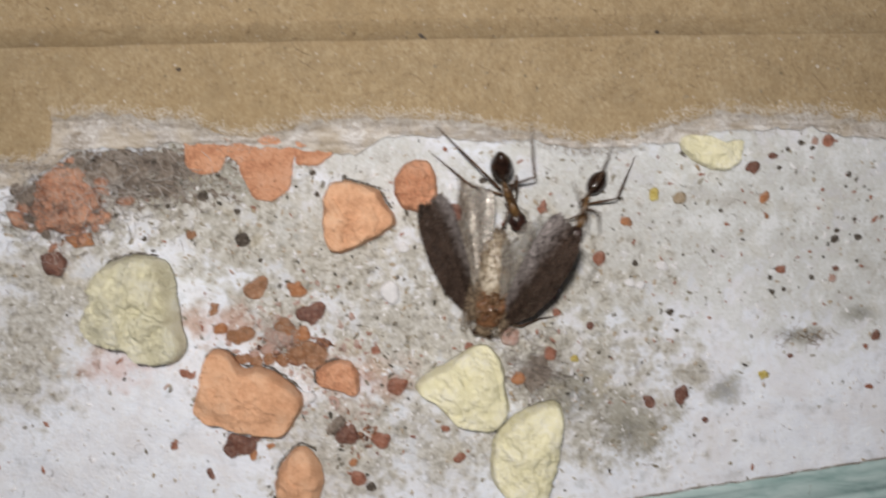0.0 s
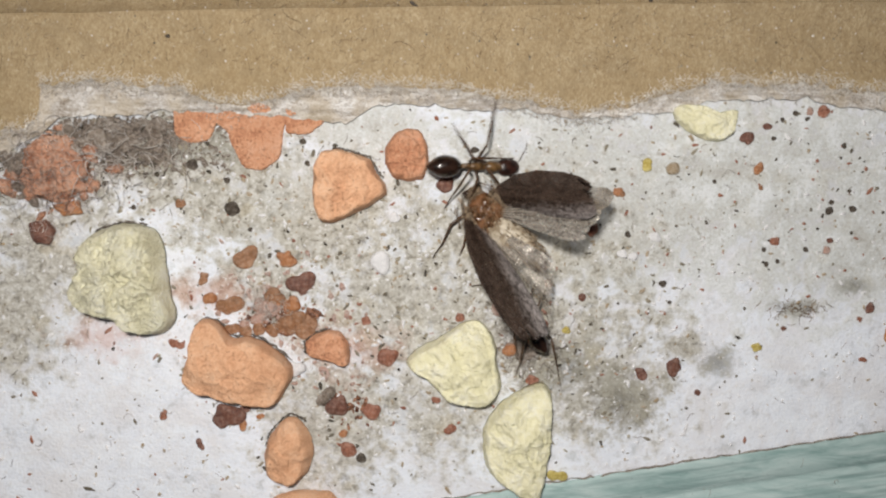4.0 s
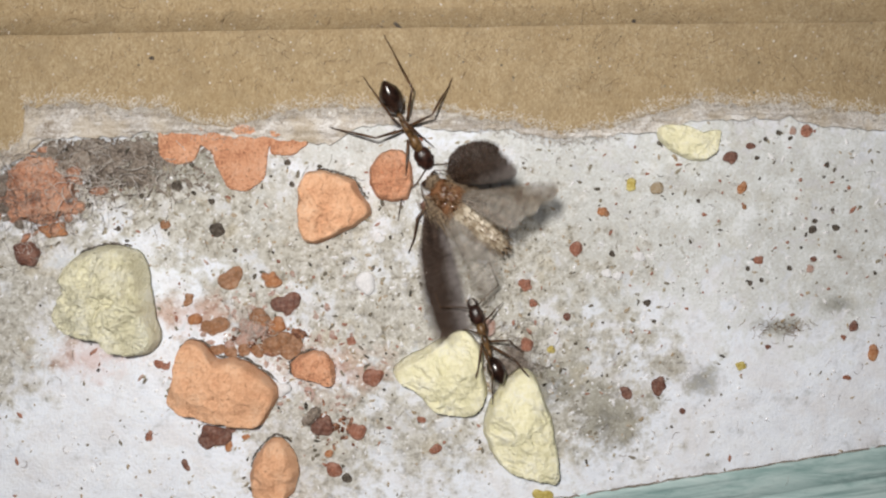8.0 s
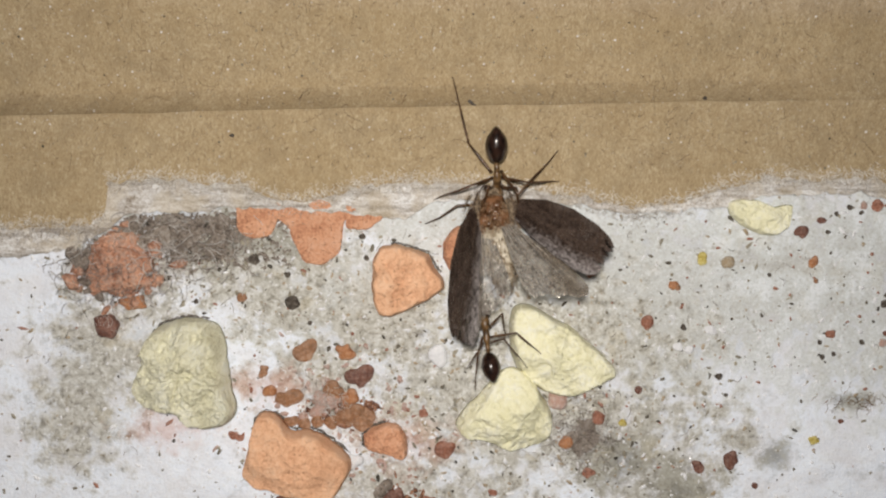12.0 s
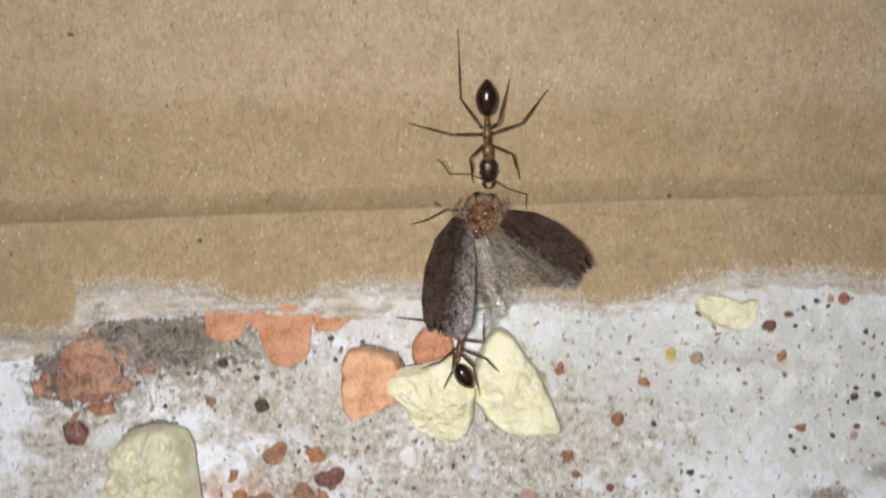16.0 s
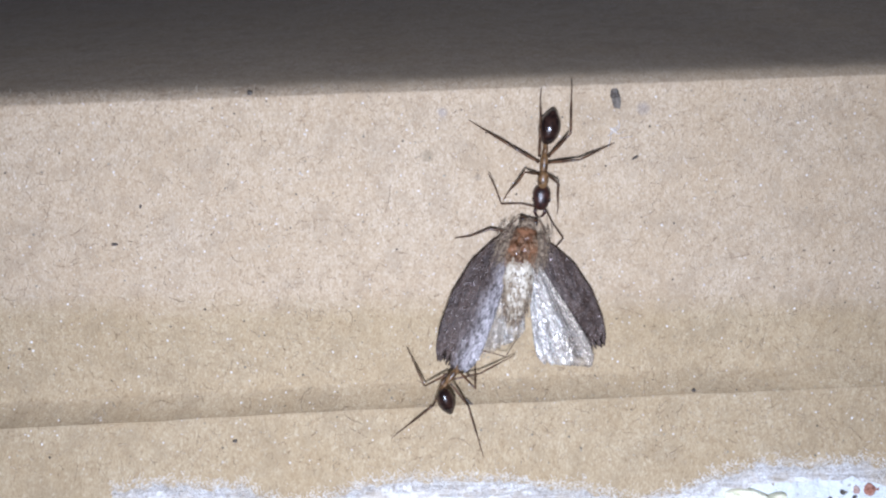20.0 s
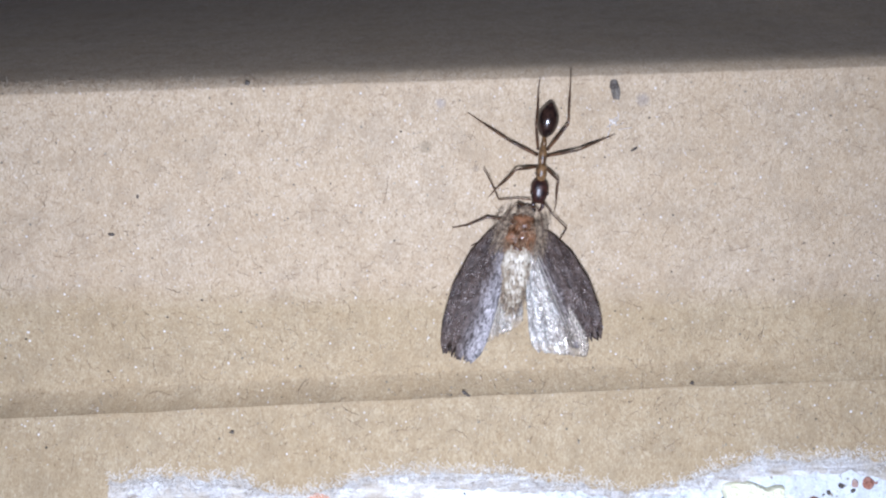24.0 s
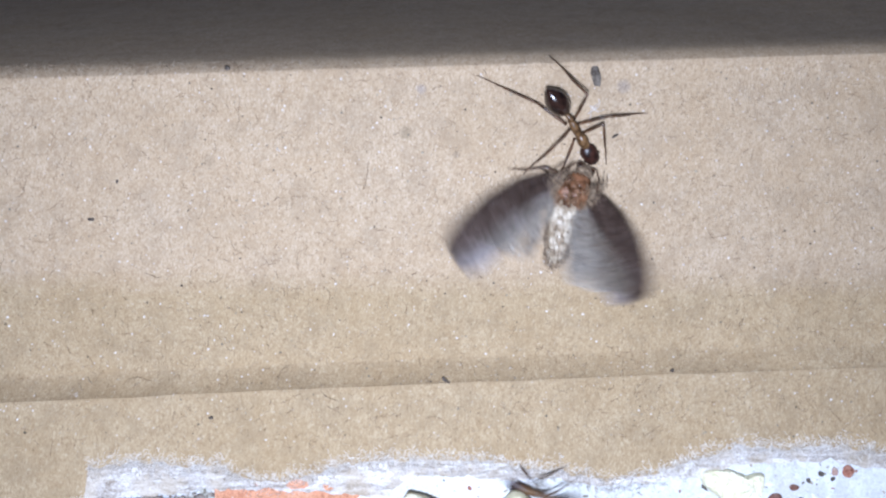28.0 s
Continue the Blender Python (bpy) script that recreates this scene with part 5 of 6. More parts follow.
def vein_mesh(side, length, spread, n, count, height, dome):
    bm = bmesh.new()
    u = (n + 0.5) / count
    a, b = spread
    pts = []
    for k in range(9):
        s = 0.05 + 0.9 * k / 8
        x = side * (a + (b - a) * u) * (0.25 + 0.75 * s)
        pts.append((x, -length * s, height + dome * math.sin(math.pi * min(1, u * 0.9 + 0.1)) * math.sin(math.pi * min(1.0, s + 0.08))))
    tube(bm, pts, [0.03 - 0.0025 * k for k in range(9)], 5)
    return bm


FORE_OUT = [(0, 0.3), (0.1, 0.95), (0.3, 1.7), (0.55, 2.0), (0.8, 1.8), (0.93, 1.45), (1, 1.0)]
FORE_IN = [(0, -0.3), (0.12, -0.6), (0.35, -1.1), (0.6, -1.45), (0.82, -1.6), (0.93, -1.5), (1, -1.1)]
HIND_OUT = [(0, 0.15), (0.2, 0.6), (0.5, 1.25), (0.8, 1.8), (0.93, 1.8), (1, 1.45)]
HIND_IN = [(0, -0.15), (0.2, -0.55), (0.5, -1.2), (0.8, -1.75), (0.92, -1.85), (1, -1.5)]


def build_moth():
    moth = tagged(new("moth"), "grey-brown moth with dark forewings and silvery hindwings", "moth")
    thorax = None
    for x, y, z, r in ((0, 0.6, 1.3, 0.95), (-0.45, -0.15, 1.35, 0.85), (0.5, -0.2, 1.3, 0.82), (0, -1.0, 1.25, 0.78), (0.1, 0.15, 1.6, 0.66), (-0.6, 0.55, 1.3, 0.62), (0.65, 0.5, 1.25, 0.58)):
        bm = bmesh.new()
        for v in lump(bm, (x, y, z), (r, r * 1.1, r * 0.85), 2.0, 0.3, 20, x * 7 + y):
            v.co += (v.co - Vector((x, y, z))).normalized() * 0.06 * noise.noise(v.co * 4)
        if thorax is None:
            thorax = part("thorax", bm, RUSTFUR, moth, "rusty brown bare shiny thorax")
        else:
            part("thorax_plate", bm, RUSTFUR, thorax)
    bm = bmesh.new()
    rng = random.Random(12)
    for _ in range(620):
        a, t = rng.uniform(0, 6.3), rng.uniform(0.15, 1.45)
        n = Vector((math.cos(a) * math.sin(t), math.sin(a) * math.sin(t), math.cos(t)))
        if n.z > 0.7 and rng.random() < 0.8:
            continue
        p = Vector((n.x * 1.12, n.y * 1.5, 1.25 + n.z * 0.9))
        q = p + Vector((n.x * 0.25 + rng.gauss(0, 0.12), n.y * 0.2 - 0.5, n.z * 0.15 + rng.gauss(0, 0.06)))
        tube(bm, [p, (p + q) / 2 + n * 0.05, q], [0.035, 0.028, 0.008], 3)
    part("fur", bm, FUR, thorax, "tawny grey body scales and hair")
    bm = bmesh.new()
    lump(bm, (0, 1.75, 1.15), (0.6, 0.5, 0.5), 2.0, 0.2, 18, 2)
    for _ in range(220):
        a, t = rng.uniform(0, 6.3), rng.uniform(0.0, 1.5)
        n = Vector((math.cos(a) * math.sin(t), math.sin(a) * math.sin(t), math.cos(t)))
        p = Vector((n.x * 0.58, 1.75 + n.y * 0.5, 1.15 + n.z * 0.5))
        tube(bm, [p, p + n * 0.22 + Vector((rng.gauss(0, 0.12), -0.1, 0))], [0.03, 0.008], 3)
    head = part("head", bm, GREYFUR, moth, "tawny grey hairy head")
    for s in (-1, 1):
        bm = bmesh.new()
        lump(bm, (0.5 * s, 2.05, 1.15), (0.24, 0.28, 0.28), 2.0, seg=12)
        part("eye", bm, SHELL, head)
        bm = bmesh.new()
        pts = [(0.25 * s, 2.2, 1.45), (0.7 * s, 2.25, 1.55), (1.15 * s, 1.7, 1.75), (1.5 * s, 0.7, 1.9), (1.75 * s, -0.5, 1.85)]
        tube(bm, pts, [0.05, 0.045, 0.04, 0.035, 0.015], 6)
        part("antenna", bm, LIMB, head)
    for s in (-1, 1):
        bm = bmesh.new()
        lump(bm, (1.05 * s, 0.25, 1.15), (0.42, 1.1, 0.45), 2.0, 0.25, 18, 3 * s)
        for _ in range(230):
            p = Vector((1.25 * s + rng.gauss(0, 0.34), 0.4 + rng.gauss(0, 0.7), 1.55 + rng.uniform(0, 0.3)))
            tube(bm, [p, p + Vector((0.3 * s + rng.gauss(0, 0.18), -0.95 + rng.gauss(0, 0.3), rng.uniform(-0.2, 0.1)))], [0.028, 0.007], 3)
        part("shoulder_tuft", bm, GREYFUR, moth, "grey-brown tuft of scales over the wing root")
    bm = bmesh.new()
    made = lump(bm, (0, -2.1, 0), (1.2, 2.6, 0.9), 2.2, 0.05, 28)
    for v in made:
        v.co.x *= 1 - 0.06 * max(0, -v.co.y - 1)
        v.co.x *= 1 + 0.05 * math.sin(v.co.y * 7.5)
        v.co.z += 0.09 * math.sin(v.co.y * 7.5) * (1 if v.co.z > 0 else 0)
    abdomen = part("abdomen", bm, BELLY, moth, "tan-brown ringed abdomen", at=mm(0, -0.8, 1.3))
    bm = bmesh.new()
    for _ in range(240):
        # loose scales lie back along each ring
        ring, a = rng.randrange(6), rng.uniform(-1.35, 1.35)
        y = -0.35 - 0.8 * ring + rng.gauss(0, 0.16)
        wide = math.sqrt(max(0.05, 1 - ((y + 2.1) / 2.6) ** 2))
        p = Vector((1.2 * wide * math.sin(a), y, 0.92 * wide * math.cos(a)))
        n = Vector((math.sin(a), 0, math.cos(a)))
        tube(bm, [p, p + Vector((0, -0.28, 0)) + n * 0.03, p + Vector((rng.gauss(0, 0.08), -0.6, 0)) + n * 0.02], [0.035, 0.04, 0.01], 3)
    part("scale_coat", bm, GREYFUR, abdomen, "tawny scales in rings round the abdomen")
    for s in (-1, 1):
        for y, reach, back in ((0.9, 4.3 if s < 0 else 2.8, -1.5), (0.0, 2.6, -1.6)):
            bm = bmesh.new()
            tube(bm, [(0.7 * s, y, 0.7), (0.7 * s + reach * 0.45 * s, y + back * 0.3 + 0.3, 1.0), (0.7 * s + reach * 0.75 * s, y + back * 0.7, 0.35), (0.7 * s + reach * s, y + back, 0.1)], [0.1, 0.1, 0.075, 0.04], 6)
            part("leg", bm, LIMB, moth)
    wings = {}
    for side, tag in ((-1, "left"), (1, "right")):
        hind = part("hindwing", wing_mesh(side, 8.9 if side > 0 else 7.8, [(q, w * (1.2 if side > 0 else 1.0)) for q, w in HIND_OUT], HIND_IN, 0.13, 5, 0.2, 0.05, seed=5 + side, slant=0.14 if side > 0 else 0.26), HINDWING[side], moth, "silvery pleated translucent hindwing")
        for n in range(7):
            part("vein", vein_mesh(side, 8.1 if side > 0 else 7.1, (1.8, -1.6), n, 7, 0.12, 0.15), VEIN, hind)
        fore = part("forewing", wing_mesh(side, 10.8 if side < 0 else 9.3, [(s, w * (1.13 if side < 0 else 1.0)) for s, w in FORE_OUT], FORE_IN, 0.03, 7, 0.25, 0.12, seed=2 + side), FOREWING[side], moth, "dark grey-brown scaled forewing with ragged tip")
        for n in range(6):
            part("vein", vein_mesh(side, 9.8 if side < 0 else 8.4, (1.5, -1.4), n, 6, 0.02, 0.25), FOREWING[side], fore)
        wings[tag] = fore, hind
    return moth, wings, abdomen


moth, wings, abdomen = build_moth()

# ---- what moves ----
PULLER = [
    (0, 2.23, 5.97, 0, -156.26, 0, -25.57, -9.05, -22.14),
    (1, 1.14, 6.41, 0, -142.36, 0, -40.02, -18.96, -35.05),
    (2, 4.31, 7.36, 0, -148.45, 0, -29.32, 16.38, -35.57),
    (2.5, 14.11, -0.53, 0, -131.73, 0, 0, -34.62, -0),
    (3.4, 3.66, 5.55, 0, -118.05, 0, -25.63, -1.13, 9),
    (4.5, -1.66, 3.25, 0, -76.79, 0, -23.36, 10.02, 8.2),
    (5, -3.67, 2.54, 0, -90.77, 0, -32.84, 29.94, -18.24),
    (5.5, -1.96, 6.92, 0, -150.67, 0, -31.88, -10.7, 11.2),
    (6, -2.87, 8.19, 0, -160.52, 0, -18.14, -0.69, -12.37),
    (7, -3.76, 8.8, 0, -157.35, 0, -1, -13.57, 3.06),
    (8, -3.44, 9.82, 0, -148.81, 0, -19.44, -5.3, -13.72),
    (9, -5.02, 11.49, 0.46, -163.14, 2.41, -0.99, -13.4, 15.01),
    (10, -4.8, 14.64, 0.61, -167.04, 3.28, -25.11, -2.22, 3.82),
    (11, -3.89, 14.2, 0.59, -165.74, 3.16, -24.03, -1.65, -6.8),
    (11.5, -2.02, 11.64, 0.46, -172.14, 2.45, -31.88, -2.29, 11.2),
    (13.5, -1.63, 14.51, 0.61, -177.49, 3.24, 0, -1.98, -0),
    (14, -1.73, 15.23, 0.65, -170.78, 3.44, -18.66, -17.2, -1.56),
    (15, -1.42, 18.22, 0.85, -180.04, 4.26, -18.01, -21.9, -7.65),
    (15.5, -0.61, 20.32, 1.02, -176.9, 4.83, -18.54, 1.61, 6.5),
    (16, 0.05, 22.37, 1.2, -177.09, 5.39, -13.81, -3.01, -1.52),
    (16.5, 0.19, 24.85, 1.45, -182.77, 6.07, -18.62, -12.5, 6.5),
    (17, 0.41, 28.01, 1.81, -193.45, 6.93, -1, -16.11, 7.68),
    (18, 2.54, 32.9, 2.46, -190, 8.25, -0.99, -15.27, 13.82),
    (19, 2.44, 34.95, 2.77, -184.17, 8.8, -10.15, -8.46, 2.91),
    (20, 2.51, 35.08, 2.79, -184.06, 8.83, -7.13, -9.4, 2.82),
    (21, 2.51, 34.89, 2.76, -185.05, 8.78, -2.59, -8.54, 0.39),
    (21.5, 2.44, 34.56, 2.71, -186.77, 8.69, 0, -6.48, -0),
    (24, 2.52, 34.83, 2.75, -185.58, 8.76, -1, -5.73, -1.07),
    (25, 2.55, 34.89, 2.76, -185.19, 8.78, -1, -5.65, -2.38),
    (26, 2.36, 34.9, 2.76, -184.25, 8.78, -1, -13.83, 3.27),
    (26.5, 1.93, 34.49, 2.7, -185.03, 8.67, 0, -13.43, -0),
    (27, 2.03, 37.8, 3.23, -183.43, 9.56, -22.51, -17.39, -5.34),
    (27.5, 4.1, 36.94, 3.09, -154.72, 9.33, 0, 11.4, -0),
    (28, 5.56, 35.99, 2.93, -144.56, 9.08, -24.5, 9.79, -4.2),
]
HOLDER = [
    (0, 8.62, 4.45, 0, 163.89, 0, -0.99, -22.71, 15.01),
    (1, 5.59, -1.1, 0.06, 107.01, 0, -39.05, 7.04, -14.77),
    (2, 7.52, -4.32, 0.12, 85.19, 0, -35.61, 1.73, -19.96),
    (2.5, 6.68, -5.32, 0.15, 73.32, 0, -27.01, 9.54, 9.5),
    (4.5, 4.78, -8.26, 0.27, 23, 0, -17.02, 6.36, 6),
    (5, 4.64, -9.21, 0.3, 29.44, 0, -8.54, -2.12, -4.21),
    (6, 4.21, -8.68, 0.8, 36.3, 0, -0.99, -44.5, 15.01),
    (7, 2.58, -7.66, 0.87, 22.76, 0, -2.45, -5.82, -3.8),
    (8, 3.13, -7.37, 0.93, 19.19, 0, -1, 3.34, -0.49),
    (9, 2.08, -5.75, 1, 19.81, 0, -1, -0.8, 9.03),
    (10, 1.43, -2.3, 1.6, 39.73, 0, -32.71, 5.27, -14.11),
    (11, 0.22, -2.05, 2, 22.02, 0, -0.99, 15.6, 15.01),
    (11.5, -2.07, -1.66, 2.02, 10.84, 0, -19.25, 7.1, 6.7),
    (13.5, -2.63, -1.65, 2.1, 2.66, 0, 0, 0.41, 0),
    (14, -2.16, -1.59, 2.1, 2.21, 0, -1, -2.19, 5.6),
    (15, -1.7, 0.01, 2.1, 3.74, 0, -26.65, -1.37, -20.15),
    (15.5, -2.29, 3.61, 2, -3.88, 0, -19.45, -3, 6.8),
    (16, -2.26, 5.09, 1.9, -10.51, 0, -1, 44.32, 15),
    (16.5, -0.99, 8.3, 1.8, -3.09, 0, -22.67, -2.32, 7.9),
    (17, -1.08, 10.6, 0.42, -0.12, 2.17, -1, -8.53, 1.22),
    (18, -3.71, 15.43, 0.66, -17.98, 3.5, -1, 6.43, 7.69),
    (19, -3.58, 16.15, 0.71, -22.46, 3.69, -0.99, 2.4, 15),
    (20, -5.26, 17.83, 0.82, -40.4, 4.15, -1, 59.57, 15.01),
    (21, -3.43, 17.85, 0.82, -41.34, 4.16, -1, 12.91, 2.92),
    (21.5, -2.72, 18.34, 0.86, -48.74, 4.29, -27.21, -7.13, 9.5),
    (22.3, 1.07, 15.71, 0.68, -136.05, 3.57, -23.97, -5.2, 8.4),
    (23.2, 6.81, 6.56, 0, -150.3, 0, -23.86, -10.74, 8.4),
    (24.6, 17.5, 3.2, 0, -215, 0, -22.69, -6.88, 7.9),
    (25.3, 23.12, 10.58, 0.42, -255, 2.16, -4, 0, 2),
    (25.5, 16.28, 9.36, 0.3, -262, 0, -4, 0, 2),
    (25.6, 9.18, 10.06, 0.3, -275, 0, -4, 0, 2),
    (25.7, 4.16, 12.71, 0.51, -290, 2.75, -4, 0, 2),
    (25.8, -0.66, 13.98, 0.58, -275, 3.1, -4, 0, 2),
    (25.9, -8.24, 14.4, 0.6, -262, 3.21, -4, 0, 2),
    (26, -14.83, 11.84, 0.47, -236.26, 2.51, -0.93, -6, 12.48),
    (26.3, -16.17, 9.75, 0, -203.08, 0, -18.81, 0.5, 6.6),
    (26.5, -16.17, 8.62, 0, -181.77, 0, -22.68, -1.95, 7.9),
    (27, -16.46, 7.52, 0, -180.98, 0, -0.98, -6.35, 6.19),
    (27.4, -14.11, 4.81, 0, -165.57, 0, -21.51, 4.45, 7.5),
    (27.7, -6.66, 3.87, 0, -100.14, 0, -21.53, -4.57, 7.5),
    (28, 4.56, 7.45, 0, 73.96, 0, -23.65, -7.83, 8.3),
]
PULLER_FEET = {
    "a1": [(0, 2.1, 1.1, 0.1, -5), (1, 2, 1.6, 0.1, 5), (2, 3.5, 2.3, 0.1, 5), (5, 0.2, 0.8, 0.1, -5), (6, -3.3, 3.9, 0.1, 15), (7, -3.7, 5.4, 0.1, -15), (8, -3.5, 2.1, 0.1, -25), (9, -5.8, 8.8, 0.1, 0), (10, -5.4, 10.4, 0.5, 0), (11, -4.3, 10.1, 0.5, 5), (14, -2.5, 10.4, 0.5, 5), (15, -2.4, 13.7, 0.5, 5), (16, -0.8, 17.9, 0, 5), (17, -2.9, 24.4, 1.4, 0), (18, -0.7, 28.2, 1.8, 10), (19, -0.9, 30.9, 2, 15), (20, -0.5, 31.5, 2.1, 10), (21, -1.1, 31, 2, 10), (24, -1.5, 31.1, 2, 5), (25, -3.6, 29.6, 1.9, 60), (26, -1.1, 31, 2, 5), (27, -1.9, 34.3, 2.8, 25), (28, 3.4, 29, 1.9, -25)],
    "a2": [(0, -2.8, 7.8, 0.1, -10), (1, -4, 4.7, 0.1, 15), (2, 1.3, 5.9, 0.1, 25), (5, -2.6, -0.7, 0.1, 15), (6, -6.7, 8.3, 0.1, -5), (7, -7.4, 8.7, 0.5, -10), (8, -8.4, 8.9, 0.5, -5), (9, -8.2, 13, 0.5, -5), (10, -8.4, 13.6, 0.5, 0), (11, -7.4, 10, 0.5, 20), (14, -6.8, 13.9, 0.5, 0), (15, -5, 19.8, 0.1, 5), (16, -5.6, 22.3, 0.8, -5), (17, -2.6, 32.1, 2.3, 10), (18, -2.3, 35.6, 2.9, -5), (19, -3, 37.4, 3.1, 10), (20, -3, 37.5, 3.1, 0), (21, -3, 37.5, 3.1, -5), (24, -3, 37.4, 3.1, -15), (25, -2.9, 37.5, 3.1, -10), (26, -3, 37.5, 3.1, -15), (27, -2.9, 37.5, 3.1, 30), (28, 2.6, 31.7, 2.2, 15)],
    "a3": [(0, -2.4, 9.7, 0.5, 20), (1, -3.1, 8.8, 0.1, 20), (2, 0.5, 7.1, 0.1, 35), (5, -4.5, -0.7, 0.1, 25), (6, -6, 12.5, 0.5, -10), (7, -6.1, 12.6, 0.5, 15), (8, -6, 12.6, 0.5, 15), (9, -8.1, 16.7, 0.1, 0), (10, -8, 16.7, 0.1, 15), (11, -9, 20.5, 0.4, -90), (14, -3.7, 20, 0.2, 15), (15, -2.5, 23.9, 1.2, 15), (16, -1.9, 29, 1.9, -90), (17, -0.7, 33.1, 2.6, 10), (18, 2, 37.2, 3.1, 15), (19, 2.5, 39.8, 3.5, 10), (20, 2.5, 39.8, 3.5, 10), (21, 2.5, 39.8, 3.5, 10), (24, 2.5, 39.9, 3.5, 5), (25, 2.6, 39.9, 3.6, 5), (26, 2.4, 39.9, 3.5, 10), (27, 0.4, 41.5, 4, 25), (28, -1, 39.2, 3.3, 45)],
    "b1": [(0, 4.2, 2.7, 0.1, 25), (1, 2.9, 0.7, 0.1, -45), (2, 5.4, 3.3, 0.1, 15), (5, 0.3, 4.3, 0.1, -5), (6, -0.6, 4.4, 0.1, 15), (7, -0.1, 6.6, 0.1, -10), (8, -0.8, 7.5, 0.1, 0), (9, -0.7, 8, 0.1, -10), (10, -2.7, 10.7, 0.5, -10), (11, -0.8, 10.1, 0.5, -15), (14, 0.1, 11.2, 0.5, -5), (15, 0.2, 13.2, 0.5, -5), (16, 2.7, 18.1, 0, -5), (17, 1.9, 22.8, 0.9, -5), (18, 2.9, 28.1, 1.8, 15), (19, 3.5, 30, 1.9, 10), (20, 3.6, 30.3, 2, 10), (21, 3.6, 29.9, 1.9, 10), (24, 3.5, 29.9, 1.9, 10), (25, 3.6, 29.9, 1.9, 10), (26, 3.5, 30.3, 1.9, 10), (27, 2.6, 32.5, 2.4, 10), (28, 8.9, 32.3, 2.4, -15)],
    "b2": [(0, 3.5, 3.5, 0.1, 5), (1, 4.7, 6.7, 0.1, -15), (2, 8.7, 4.2, 0.1, 35), (5, -2, 8.2, 0.1, -25), (6, 1.3, 8.5, 0.1, 5), (7, 0.5, 12.5, 0.5, 25), (8, 0.5, 12.5, 0.5, 5), (9, -2.2, 16.3, 0.5, 45), (10, -2.4, 16.7, 0.3, -5), (11, 1.2, 14.7, 0.5, -15), (14, 2.7, 11, 0.5, 0), (15, 3.8, 20, 0.2, 20), (16, 4.7, 24.6, 1.4, 10), (17, 5.2, 29.9, 1.9, 30), (18, 7, 32.1, 2.3, 20), (19, 8.1, 35.6, 2.9, 10), (20, 8, 35.6, 2.9, 10), (21, 8.1, 35.6, 2.9, 15), (24, 8.1, 35.6, 2.9, 10), (25, 8.1, 35.6, 2.9, 10), (26, 8.1, 35.5, 2.9, 20), (27, 6.7, 34.6, 2.8, -10), (28, 12, 36.1, 3, -10)],
    "b3": [(0, 4.5, 10.3, 0.5, 5), (1, 4.4, 9, 0.5, -5), (2, 9.3, 7.5, 0.1, 0), (5, -5.9, 5.6, 0.1, -30), (6, -2.8, 11.2, 0.5, -20), (7, -4.1, 14.5, 0.5, 5), (8, -4.5, 15.6, 0.6, 5), (9, -4.4, 15.6, 0.6, -5), (10, -5, 19.3, 0, -10), (11, 0.4, 14.5, 0.5, -5), (14, 1.5, 18.7, 0, 90), (15, 1.7, 22.8, 0.9, 90), (16, 1.9, 25.4, 1.6, -15), (17, 4.3, 32.3, 2.4, 15), (18, 5.4, 36.5, 3, 5), (19, 4.8, 40.6, 3.8, 20), (20, 4.8, 40.4, 3.7, 5), (21, 4.8, 40.5, 3.8, 10), (24, 4.8, 40.5, 3.8, 5), (25, 4.8, 40.5, 3.8, 5), (26, 4.8, 40.4, 3.7, 5), (27, 4.7, 40.4, 3.8, -5), (28, 4.6, 40.4, 3.7, 0)],
}
